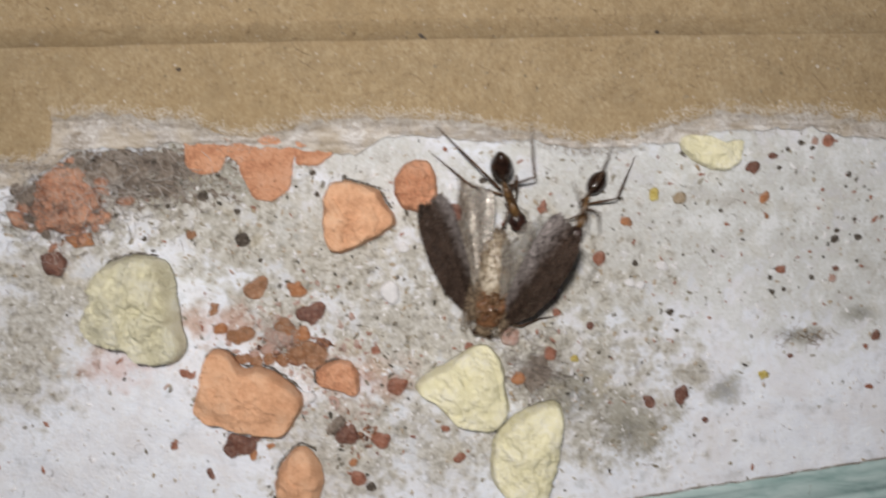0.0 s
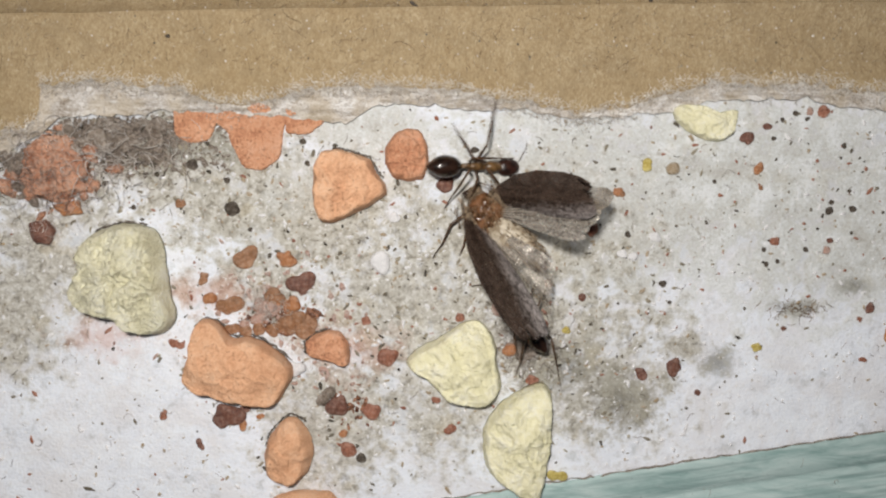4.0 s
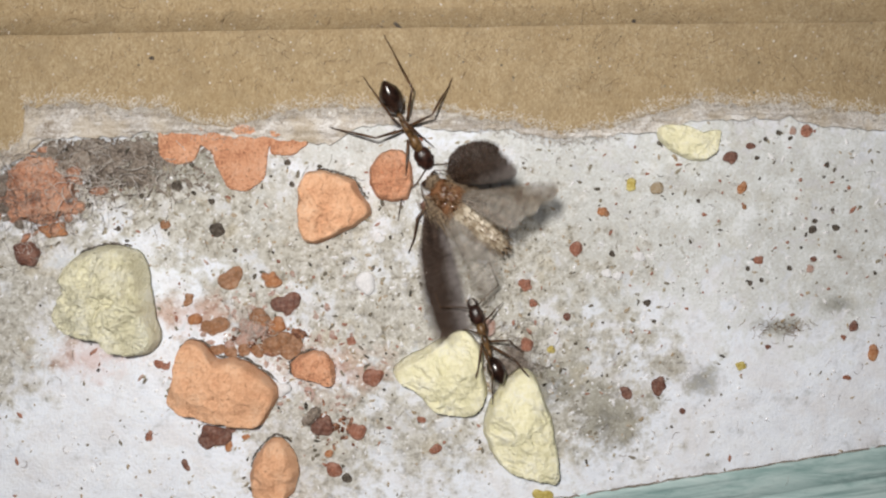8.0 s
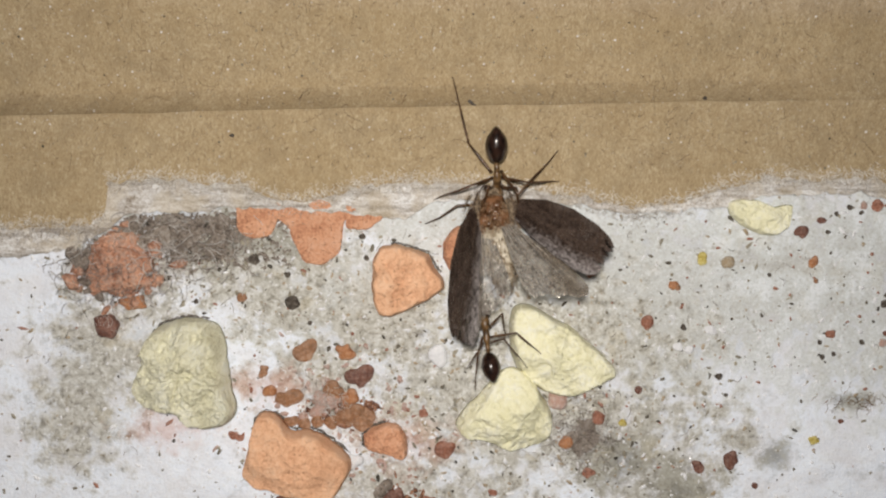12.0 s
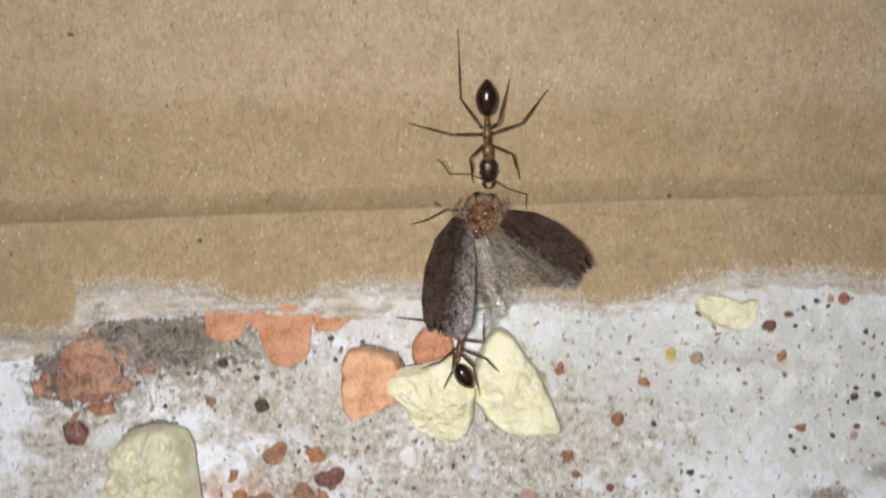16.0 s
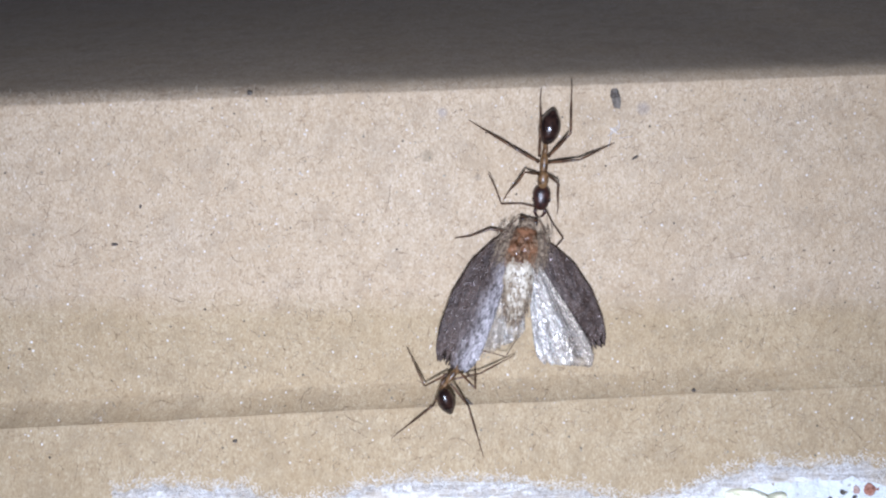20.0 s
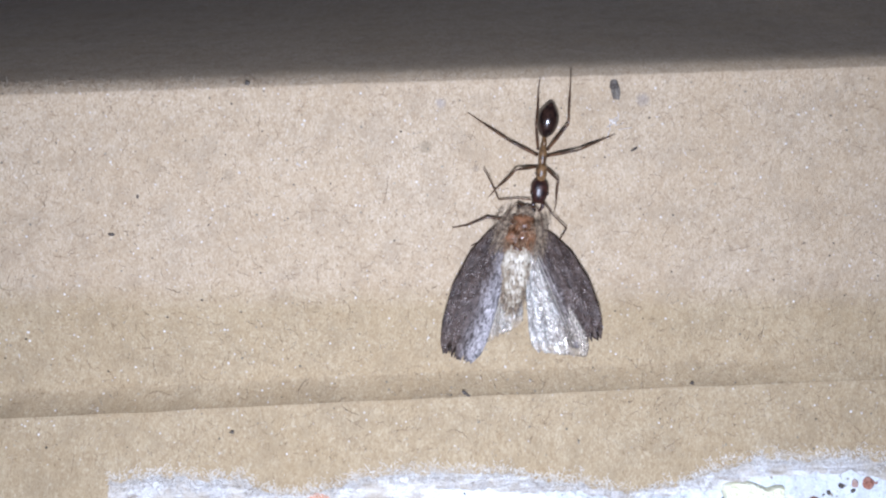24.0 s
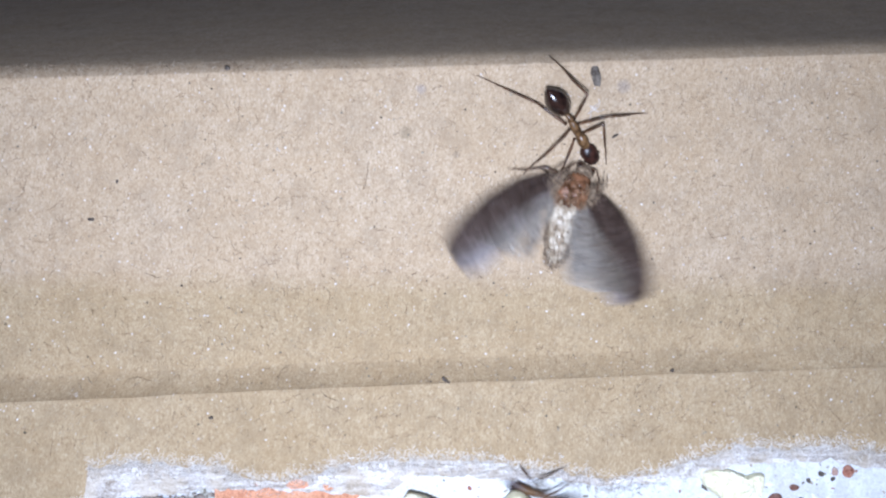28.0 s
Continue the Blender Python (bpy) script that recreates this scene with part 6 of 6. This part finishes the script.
HOLDER_FEET = {
    "c1": [(0, 8.9, 1.7, 0.1, 20), (1, 3.1, -3.8, 0.1, -15), (2, 4.4, -5.8, 0.1, 5), (5, 2.7, -8.8, 0.2, 20), (6, 1.5, -7.3, 0.7, 50), (7, 0.4, -6, 0.7, 40), (8, 1.3, -5.9, 0.8, 30), (9, -0.1, -4, 0.8, 25), (10, -1.1, -1.6, 1.3, -25), (11, -0.8, -1.3, 1.6, -40), (14, -3.3, -0.3, 1.7, 65), (15, -3.2, 2.1, 1.7, 30), (16, -6.7, 8, 1.6, 90), (17, -1.9, 12.1, 0.5, 0), (18, -4.3, 16.5, 0.3, 20), (19, -4.1, 18.8, 0, -5), (20, -3.8, 18.7, 0, -65), (21, -2.8, 19.5, 0.1, -90), (26, -16.3, 9.1, 0.5, 30), (27, -15.3, 4, 0.1, -15)],
    "c2": [(0, 9.8, 1.7, 0.1, 10), (1, 6.9, -3.8, 0.1, -35), (2, 10.2, -5.2, 0.1, -15), (5, 3.6, -11.5, 0.2, -5), (6, 2.7, -10.7, 0.7, 20), (7, 1.3, -11.8, 0.7, -90), (8, 1.9, -10.9, 0.8, -10), (9, 1.4, -10.1, 0.8, 90), (10, -1.3, -4.7, 1.3, -45), (11, -0.6, -4.2, 1.6, -25), (14, -3.9, -2.2, 1.7, -10), (15, -4, -2.4, 1.7, -10), (16, -5.1, 4.2, 1.6, -10), (17, -6.5, 9.2, 0.5, 10), (18, -8.4, 14.4, 0.5, 20), (19, -8.8, 14.3, 0.5, 90), (20, -8.1, 20.5, 0.4, -90), (21, -8, 20.4, 0.4, -80), (26, -14.3, 7.8, 0.1, 5), (27, -14.3, 6.3, 0.1, -40)],
    "c3": [(0, 12.4, 7.6, 0.1, 20), (1, 10.7, -2.7, 0.1, -5), (2, 6.7, -7.6, 0.1, -20), (5, 5.5, -13.9, 0.2, -25), (6, 3.3, -14.6, 0.7, 25), (7, 3.5, -14, 0.7, -20), (8, 3.5, -12, 0.8, -25), (9, 2.4, -10.8, 0.8, -20), (10, 0.8, -6.2, 1.3, -20), (11, 0.5, -5.2, 1.6, -15), (14, -3.7, -4.4, 1.7, 0), (15, -3.6, -2.1, 1.7, -35), (16, -3.7, 1.9, 1.6, -20), (17, -4, 5.4, 0.1, 0), (18, -7, 9.6, 0.5, 15), (19, -6.6, 10.8, 0.5, 90), (20, -9.4, 13.7, 0.5, -90), (21, -9.4, 13.6, 0.5, 5), (26, -8.7, 11.4, 0.5, 60), (27, -12.2, 10.5, 0.5, 35)],
    "d1": [(0, 6.6, 2.5, 0.1, -10), (1, -0.4, -1.4, 0.1, 15), (2, 4.6, -2.2, 0.1, 0), (5, 5.6, -4.6, 0.2, -10), (6, 4.6, -6.5, 0.7, -40), (7, 3, -4.8, 0.7, -35), (8, 4.3, -3.9, 0.8, -40), (9, 3.9, -5.3, 0.8, 0), (10, 1.9, -0.3, 1.3, 25), (11, 1.7, -0.9, 1.6, -20), (14, -1.1, -0.6, 1.7, -65), (15, 1, 3.5, 1.7, 0), (16, -0.3, 8.2, 1.6, 15), (17, 0.4, 13.7, 0.5, 90), (18, -1.2, 18.6, 0, 90), (19, -0.5, 20.2, 0.2, 75), (20, -2.9, 19.1, 0, 25), (21, 1, 17.6, 0.1, -10), (26, -18.8, 10.3, 0.5, -15), (27, -18.3, 4.1, 0.1, 0)],
    "d2": [(0, 7.8, 5.8, 0.1, 5), (1, 2.5, 1.9, 0.1, 20), (2, 4.8, -1.6, 0.1, 10), (5, 6.9, -5.8, 0.2, 0), (6, 5.9, -9.2, 0.7, -10), (7, 5.8, -8, 0.7, -15), (8, 5.9, -7.8, 0.8, -15), (9, 5.8, -7.8, 0.8, -10), (10, 4, -2, 1.3, 0), (11, 4.5, -2.6, 1.6, -40), (14, 1.9, -0.6, 1.7, -5), (15, 1.3, 0.2, 1.7, 5), (16, 1.3, 3.4, 1.6, -15), (17, 0.7, 7.5, 0.1, 15), (18, -0.8, 11.5, 0.5, 0), (19, -0.8, 11.9, 0.5, -90), (20, 1.3, 20.1, 0.2, 20), (21, 0.8, 19.8, 0.2, 80), (26, -20.1, 11.7, 0.5, 15), (27, -21.6, 8.8, 0.5, -15)],
    "d3": [(0, 10.8, 8.7, 0.5, 20), (1, 5.5, 5.1, 0.1, 10), (2, 12.5, -3.9, 0.1, -5), (5, 7.3, -14.3, 0.2, -55), (6, 7, -12, 0.7, -5), (7, 6.9, -10.6, 0.7, -5), (8, 7, -10.5, 0.8, -5), (9, 6.7, -10.6, 0.8, -20), (10, 3.5, -5, 1.3, 40), (11, 3.5, -1.8, 1.6, -15), (14, 0.2, -4.4, 1.7, 15), (15, 0.2, -3.3, 1.7, 30), (16, -0.6, 2, 1.6, 0), (17, -0.1, 5.1, 0.1, 5), (18, -3.4, 9.8, 0.5, -50), (19, -3.3, 9.9, 0.5, -90), (20, -2.4, 12, 0.5, -85), (21, -2.4, 11.8, 0.5, 0), (26, -13.3, 15.8, 0.4, 0), (27, -17.9, 13.2, 0.5, 15)],
}
MOTH = [
    (0, 1.5, -3.5, 0, 162.8, 0, -10.2, 43.5, 38.8, 19, 3.1, 33, 23.6, 2, 14),
    (0.5, 0.1, -4.9, 0, 163.3, 0, -13.9, 46.8, 44.2, 36, 9.5, 40.5, 25.4, 17.4, 15),
    (1, -3.3, -4.4, 0, 135.6, 0, -17.6, 50.1, 49.6, 53, 15.8, 48, 27.1, 32.9, 16),
    (1.5, -5.1, -4.7, 0, 151, 0, -35, 25.2, 18.2, 48.1, -18.3, 20, 2.9, 0, 0),
    (2, 1.1, 0.5, 0, 32.5, 0, -21.1, 58.2, 60.8, 72.2, 5.7, 52.3, 9.9, 72.3, -8),
    (2.5, -0.4, -0.4, 0, 69.6, 0, -29.8, 36.8, 36, 57.4, -10, 20, 91.2, 62, 0),
    (4.5, 2.3, 1.4, 0, 21, 0, -0.3, 32, 72.4, 55.6, 16.6, 32, 50.8, 45.9, 25.3),
    (5, -0.1, 0.1, 0, 17.9, 0, 3.9, 44, 74.7, 52.3, 18.8, 32, 59, 40.6, 32),
    (5.5, -0.3, 1.6, 0, 32.2, 0, -9.1, 32, 82.5, 60.1, 8.7, 32, 52.1, 50.9, 19),
    (6, 0, 1.2, 0, 33.7, 0, -22.1, 44, 90.3, 67.9, -1.4, 32, 45.3, 61.2, 6),
    (6.5, -0.2, 1.9, 0, 32.3, 0, -18.5, 32, 90, 66.5, 1.7, 32, 56.5, 48.2, 20),
    (7, -0.8, 2, 0, 26.5, 0, -14.9, 39.7, 89.7, 65, 4.8, 32, 67.8, 35.2, 34),
    (7.5, -0.5, 2.8, 0, 35.2, 0, -25, 20.8, 78.1, 68.8, -5.9, 32, 49.1, 47.2, 18),
    (8, 0.3, 3.7, 0, 46.2, 0, -35.1, 1.9, 66.5, 72.6, -16.6, 32, 30.5, 59.3, 2),
    (8.5, -1.3, 4.5, 0, 23.9, 0, -23.1, 1.9, 64, 37.9, -5.6, 24.6, 40.3, 46.4, 14),
    (9, -2.4, 5, 0, 36.3, 0, -11.1, 1.9, 61.5, 3.2, 5.4, 10, 50.1, 33.5, 26),
    (9.5, -2.6, 5.6, 0, 36.8, 0, -11.8, 18.1, 52.5, 28.9, 6.3, 6, 36.6, 43.1, 18),
    (10, -2.9, 7.4, 0, 19.5, 0, -12.6, 34.2, 43.6, 54.7, 7.2, 2, 23.2, 52.8, 10),
    (10.5, -2.5, 9.3, 0, 22.1, 0, -11.4, 32, 53.4, 45.7, 3, 22.1, 27.8, 53.6, 9),
    (11, -2, 7.4, 0, 27.5, 0, -10.2, 44, 63.1, 36.7, -1.2, 32, 32.3, 54.5, 8),
    (11.5, -1.9, 8, 0, 5.3, 0, -8.3, 32, 61.7, 40.4, 1.8, 32, 34.4, 52, 10),
    (13.5, -2.1, 7.4, 0, -4.4, 0, -0.7, 32, 56.2, 55.2, 13.9, 32, 42.8, 42.2, 18),
    (14, -2, 8, 0, -3.4, 0, 1.2, 44, 54.8, 58.9, 16.9, 32, 44.9, 39.7, 20),
    (15, -1.9, 10.6, 0.4, 3.4, 2.2, -7.2, 41.1, 41.1, 52.7, 6.5, 32, 26.1, 48.7, -2),
    (15.5, -0.8, 13.7, 0.6, -2.7, 3, -6.5, 32, 49.8, 50.8, 15.1, 32, 33, 55.7, 7),
    (16, -0.4, 14.8, 0.6, -7.1, 3.3, -5.7, 44, 58.5, 48.9, 23.6, 32, 40, 62.7, 16),
    (16.5, -0.5, 18.9, 0.9, -6.9, 4.4, -0.3, 32, 60.7, 25.6, 27.1, 19.5, 34.7, 57.3, 18),
    (17, -1.4, 20.8, 1.1, -8.1, 5, 5.1, 32.3, 62.9, 2.4, 30.7, 1.9, 29.4, 51.9, 20),
    (18, 0.3, 25.9, 1.6, -16, 6.3, -6.4, 2, 52.3, 1.9, 11.1, 1.9, 39.8, 2, 18),
    (19, 0.7, 27.3, 1.7, -15.2, 6.7, -10.3, 9, 52.3, 39.7, 12.1, 1.9, 40.7, 9.7, 8),
    (20, 0.7, 27.9, 1.8, -16, 6.9, -9.9, 11.1, 41.4, 2, 8, 2, 32.9, 10.9, 10),
    (21, 0.6, 27.9, 1.8, -17.4, 6.9, -7.8, 6.3, 42, 1.9, 9.5, 2, 34.4, 7.7, 10),
    (21.5, 0.6, 28.1, 1.8, -25.6, 6.9, -7.8, 7, 41.1, 3.7, 8.9, 2.4, 33.5, 8.8, 9.7),
    (24, 0.7, 28.2, 1.8, -14.2, 7, -7.8, 10.6, 36.5, 12.8, 6.2, 4.2, 29, 14.2, 8),
    (25, 0.7, 28.2, 1.8, -14, 7, -8.5, 11.4, 36.7, 10.6, 6, 3.8, 29.1, 12.3, 8),
    (26, 0.5, 28.3, 1.8, -17, 7, -3.4, 11, 39.8, 15.5, 12, 2.1, 38.5, 9.2, 12),
    (26.5, 0.3, 28.9, 1.9, -19.3, 7.2, -2.3, 8, 49, 8.7, 15.9, 2, 41, 22.5, 13),
    (27, 0.4, 30.8, 2.2, -13.7, 7.7, -1.2, 5, 58.3, 1.9, 19.9, 2, 40.6, 35.8, 14),
    (27.5, 3.8, 31.5, 2.3, -36.3, 7.9, -1.6, 0, 54.6, 4, 10.4, 20, 56, 4, 15.6),
    (28, 6.1, 30.2, 2.1, -29.9, 7.5, -23, 19.9, 42.2, 30.9, -16.2, 32, 28.8, 46.2, 16),
]
CREAM_STONE = [
    (0, -0.4, -9.66, 0, 0, 0),
    (0.5, -0.38, -9.68, 0, 0, 0),
    (1, -0.26, -9.82, 0, 0, 0),
    (2.5, -0.3, -9.96, 0, 0, 0),
    (5, -0.35, -10.02, 0, 0, 0),
    (8, -0.23, -9.08, 0, 0, 10),
    (9, -1.15, -8.33, 0, 5, 10),
    (9.5, -0.57, -7.81, 0, 12, 10),
    (10, -1, -6.63, 0, 30, 10),
    (11, -1.1, -6.4, 0, 38, 10),
    (11.5, -1.1, -6.4, 0, 30, 15),
    (14, -2.2, -5.8, 0, 5, 40),
    (15, -2.47, -3.41, 0, -5, 12),
    (15.5, -4.53, 1.14, 0.7, -8, 10),
    (16, -3.96, 2.63, 0.7, -15, 15),
    (16.5, -3.71, 5.67, 0.7, -30, 25),
    (17, -3.1, 5.55, 0.7, -48, 42),
    (17.6, -3.9, 5.5, 0.7, -48, 42),
    (28, -3.9, 5.5, 0.7, -48, 42),
]
LONG_STONE = [
    (0, 4.47, -14.87, 0, -27),
    (0.5, 4.55, -15.39, 0, -27),
    (1, 4.58, -15.72, 0, -27),
    (2.5, 4.45, -15.95, 0, -25),
    (5, 4.9, -15.55, 0, -17),
    (7, 5.75, -13.8, 0, -5),
    (8, 5.8, -13.5, 0, 0),
    (9, 5.05, -12.21, 0, 0),
    (9.5, 4.26, -11.26, 0, 4),
    (10, 4.99, -4.15, 0, 56),
    (11, 3.38, -2.05, 0, 54),
    (11.5, 2.95, -2.4, 0, 44),
    (14, 2.5, -1.5, 0, 36),
    (15, 2.2, -1.4, 0, 30),
    (15.5, 1.5, 3.3, 0.3, 20),
    (16, 1.8, 2.59, 0.3, 14),
    (16.5, 1.0, 3.3, 0.3, 12),
    (17, 2.25, 3.5, 0.3, 9),
    (28, 2.25, 3.5, 0.3, 9),
]


def smoothly(rows):
    """Halves any step that turns by more than 70 degrees."""
    out = [rows[0]]
    for t, m in rows[1:]:
        s, p = out[-1]
        a, b = p.to_quaternion(), m.to_quaternion()
        turn = 2 * math.acos(min(1.0, abs(a.dot(b))))
        cuts = int(turn / radians(70)) + 1
        for k in range(1, cuts):
            u = k / cuts
            out.append((s + (t - s) * u, Matrix.LocRotScale(p.translation.lerp(m.translation, u), a.slerp(b, u), None)))
        out.append((t, m))
    return out


def seated(x, y, z, heading, slope):
    return mm(x, y, z, slope) @ pose(0, 0, 0, 0, 0, heading)


def between(rows, t):
    """A table's row at a time between its own."""
    return [float(np.interp(t, [r[0] for r in rows], [r[k] for r in rows])) for k in range(1, len(rows[0]))]


def aim(root, target, up):
    """A pose at root whose x axis points at target and whose z axis leans to up."""
    x = (target - root).normalized()
    y = up.cross(x).normalized()
    z = x.cross(y)
    m = Matrix((x, y, z)).transposed().to_4x4()
    m.translation = root
    return m


def ant_motion(ant, gaster, limbs, table, feet, sides, k):
    def body(t):
        x, y, z, heading, slope, pitch = between(table, t)[:6]
        return seated(x, y, z + abs(pitch) * 0.012, heading, slope) @ pose(0, 0, 0, pitch)

    times = sorted({r[0] for r in table})
    walk(ant, smoothly([(t, body(t)) for t in times]))
    walk(gaster, smoothly([(r[0], mm(0, -0.55 * k, 1.45 * k, r[8], 0, r[7])) for r in table]))
    for (side, row), (femur, shin) in limbs.items():
        given = feet[sides[side] + row]
        root = Vector((0.38 * k * side, LEGS[row] * k, 1.1 * k)) * MM
        rest = Vector(((2.6 + 0.6 * (row == "2")) * k * side, (LEGS[row] + {"1": 2.2, "2": -0.2, "3": -3.6}[row]) * k, 0)) * MM
        upper, lower = [], []
        reach1, reach2 = FEMUR[row] * k * MM, SHIN[row] * k * MM
        for t in times:
            near = [f for f in given if abs(f[0] - t) < 1e-6]
            swivel = radians(float(np.interp(t, [f[0] for f in given], [f[4] for f in given])))
            if near:
                foot = body(t).inverted() @ (Vector(near[0][1:4]) * MM)
            else:
                # with no foothold of its own the leg swings between its neighbours
                before, after = [f for f in given if f[0] < t], [f for f in given if f[0] > t]
                foot = rest.copy()
                foot.x *= 1 + 0.15 * math.sin(9 * t + LEGS[row] * 3)
                foot.y += 1.2 * k * MM * math.sin(11 * t + LEGS[row] * 4 + side)
                if before and after and after[0][0] - before[-1][0] < 3.3:
                    f0 = body(before[-1][0]).inverted() @ (Vector(before[-1][1:4]) * MM)
                    f1 = body(after[0][0]).inverted() @ (Vector(after[0][1:4]) * MM)
                    foot = f0.lerp(f1, (t - before[-1][0]) / (after[0][0] - before[-1][0]))
            gap = foot - root
            far = min(max(gap.length, 0.22 * (reach1 + reach2)), 0.985 * (reach1 + reach2))
            along_leg = gap.normalized()
            c = (reach1 ** 2 + far ** 2 - reach2 ** 2) / (2 * reach1 * far)
            c = max(-1, min(1, c))
            rise_dir = Vector((0.3 * side, -0.1, 0.95))
            rise_dir = (rise_dir - along_leg * rise_dir.dot(along_leg)).normalized()
            bend = rise_dir * math.cos(swivel) + along_leg.cross(rise_dir) * math.sin(swivel)
            knee = root + along_leg * (reach1 * c) + bend * (reach1 * math.sqrt(1 - c * c))
            tip = root + along_leg * far
            a = aim(root, knee, Vector((0, 0, 1)))
            inside = a.inverted()
            b = aim(inside @ knee, inside @ tip, Vector((0, 0, 1)))
            upper.append((t, a))
            lower.append((t, b))
        walk(femur, smoothly(upper))
        walk(shin, smoothly(lower))


def feeler_motion(feelers, swing, k, folded):
    """The antennae feel about, each round its own stance; one is folded back after a while."""
    for s, feeler in feelers.items():
        rows = []
        for n in range(57):
            t = 0.5 * n
            base, = between(swing[s], t)
            back = between(folded, t)[0] if s > 0 else 0
            rows.append((t, mm(0.3 * k * s, 4.35 * k, 1.55 * k, back, 4 * math.sin(2.9 * t + s), base + 6 * math.sin(2.1 * t + 2 * s))))
        walk(feeler, rows)


# how far the left forewing stands up on its edge
ROLL = [(0, 40), (1.5, 40), (2, 20), (4.5, 45), (5, 48), (6, 42), (7, 50), (8, 34), (10, 30), (11, 46), (13, 40), (14, 46), (15, 20), (16, 5), (17, 8), (18, 0), (28, 0)]
# and the right one
RIGHT_ROLL = [(0, 30), (1.5, 30), (2, 20), (5, 25), (8, 20), (9, 55), (10, 25), (11, 5), (14, 0), (28, 0)]
# how far the hindwings are tipped on edge
TILT = [(0, 38), (1.5, 38), (2, 30), (5, 25), (8, 35), (11, 25), (14, 30), (15, 25), (16, 20), (17, 8), (18, 0), (28, 0)]
# how far the abdomen is raised
CURL = [(0, 2), (2, -10), (5, -16), (11, -16), (14, -4), (17, 2), (28, 2)]
# spells in which the moth beats its wings: start, end, degrees
BEATS = ((1.4, 2.6, 20), (4.3, 7.4, 14), (7.6, 8.6, 5), (9.7, 10.7, 10), (10.75, 11.6, 6), (13.2, 14.6, 3), (27.2, 28.1, 9))


def winged(x, y, z, lift, roll, turn):
    """A wing turned about its root, lifted, and rolled about its own length."""
    return mm(x, y, z, lift, 0, turn) @ pose(0, 0, 0, 0, roll)


def beating(rows, parts_of_beat, phase):
    """Adds the quick wingbeats to a wing's slow turning."""
    out, t = [], 0.0
    while t <= 28.001:
        spell = [s for s in BEATS if s[0] <= t <= s[1]]
        if spell:
            begin, end, most = spell[0]
            depth = most * min(1.0, (t - begin) / 0.3, max(0.0, (end - t) / 0.1))
            x, y, z, *turns = between(rows, t)
            wave = depth * math.sin(18 * math.pi * t + phase)
            out.append((t, winged(x, y, z, turns[0] - 0.3 * abs(wave), turns[1], turns[2] + parts_of_beat * wave)))
            t = round(t + 0.02, 3)
        else:
            near = [r for r in rows if abs(r[0] - t) < 0.004]
            if near or t in (0.0, 28.0):
                out.append((t, winged(*between(rows, t))))
            t = round(t + 0.02, 3)
    return smoothly(out)


def motions():
    walk(cream_stone, [(t, mm(x, y, z, tilt, 0, turn)) for t, x, y, z, turn, tilt in CREAM_STONE])
    walk(long_stone, [(t, mm(x, y, z, 0, 0, turn)) for t, x, y, z, turn in LONG_STONE])
    walk(moth, smoothly([(r[0], seated(*r[1:6])) for r in MOTH]))
    for tag, side, a, e in (("left", -1, 6, 7), ("right", 1, 8, 9)):
        fore = wings[tag][0]
        walk(fore, beating([(r[0], 1.05 * side, 0.8, 1.05, 3 - r[e], between(ROLL, r[0])[0] if side < 0 else -between(RIGHT_ROLL, r[0])[0], r[a]) for r in MOTH], 1.0, side * 0.2))
    walk(wings["right"][1], beating([(r[0], 0.5, -0.2, 1.05 if r[0] < 27.2 else 0.8, 3 - r[13], between(TILT, r[0])[0], r[12]) for r in MOTH], 1.1, 0.3))
    walk(wings["left"][1], beating([(r[0], -0.8, -0.1, 0.95, 3 - r[11], -between(TILT, r[0])[0], r[10]) for r in MOTH], 1.1, -0.3))
    walk(abdomen, smoothly([(r[0], mm(0, -0.8, 1.3, between(CURL, r[0])[0], 0, r[14])) for r in MOTH]))
    feeler_motion(puller_feelers, {1: [(0, 10), (14, 5), (17, 0), (19, 6), (28, 6)], -1: [(0, -10), (17, -20), (19, -55), (21.5, -50), (24, -32), (25, -28), (26, -40), (27, -50), (28, -30)]}, 0.95, [(0, 0), (13.5, 0), (16.5, 180), (28, 180)])
    feeler_motion(holder_feelers, {1: [(0, 20), (28, 20)], -1: [(0, -20), (28, -20)]}, 0.78, [(0, 0), (28, 0)])
    ant_motion(puller, puller_gaster, puller_limbs, PULLER, PULLER_FEET, {1: "a", -1: "b"}, 0.95)
    ant_motion(holder, holder_gaster, holder_limbs, HOLDER, HOLDER_FEET, {-1: "c", 1: "d"}, 0.78)


motions()
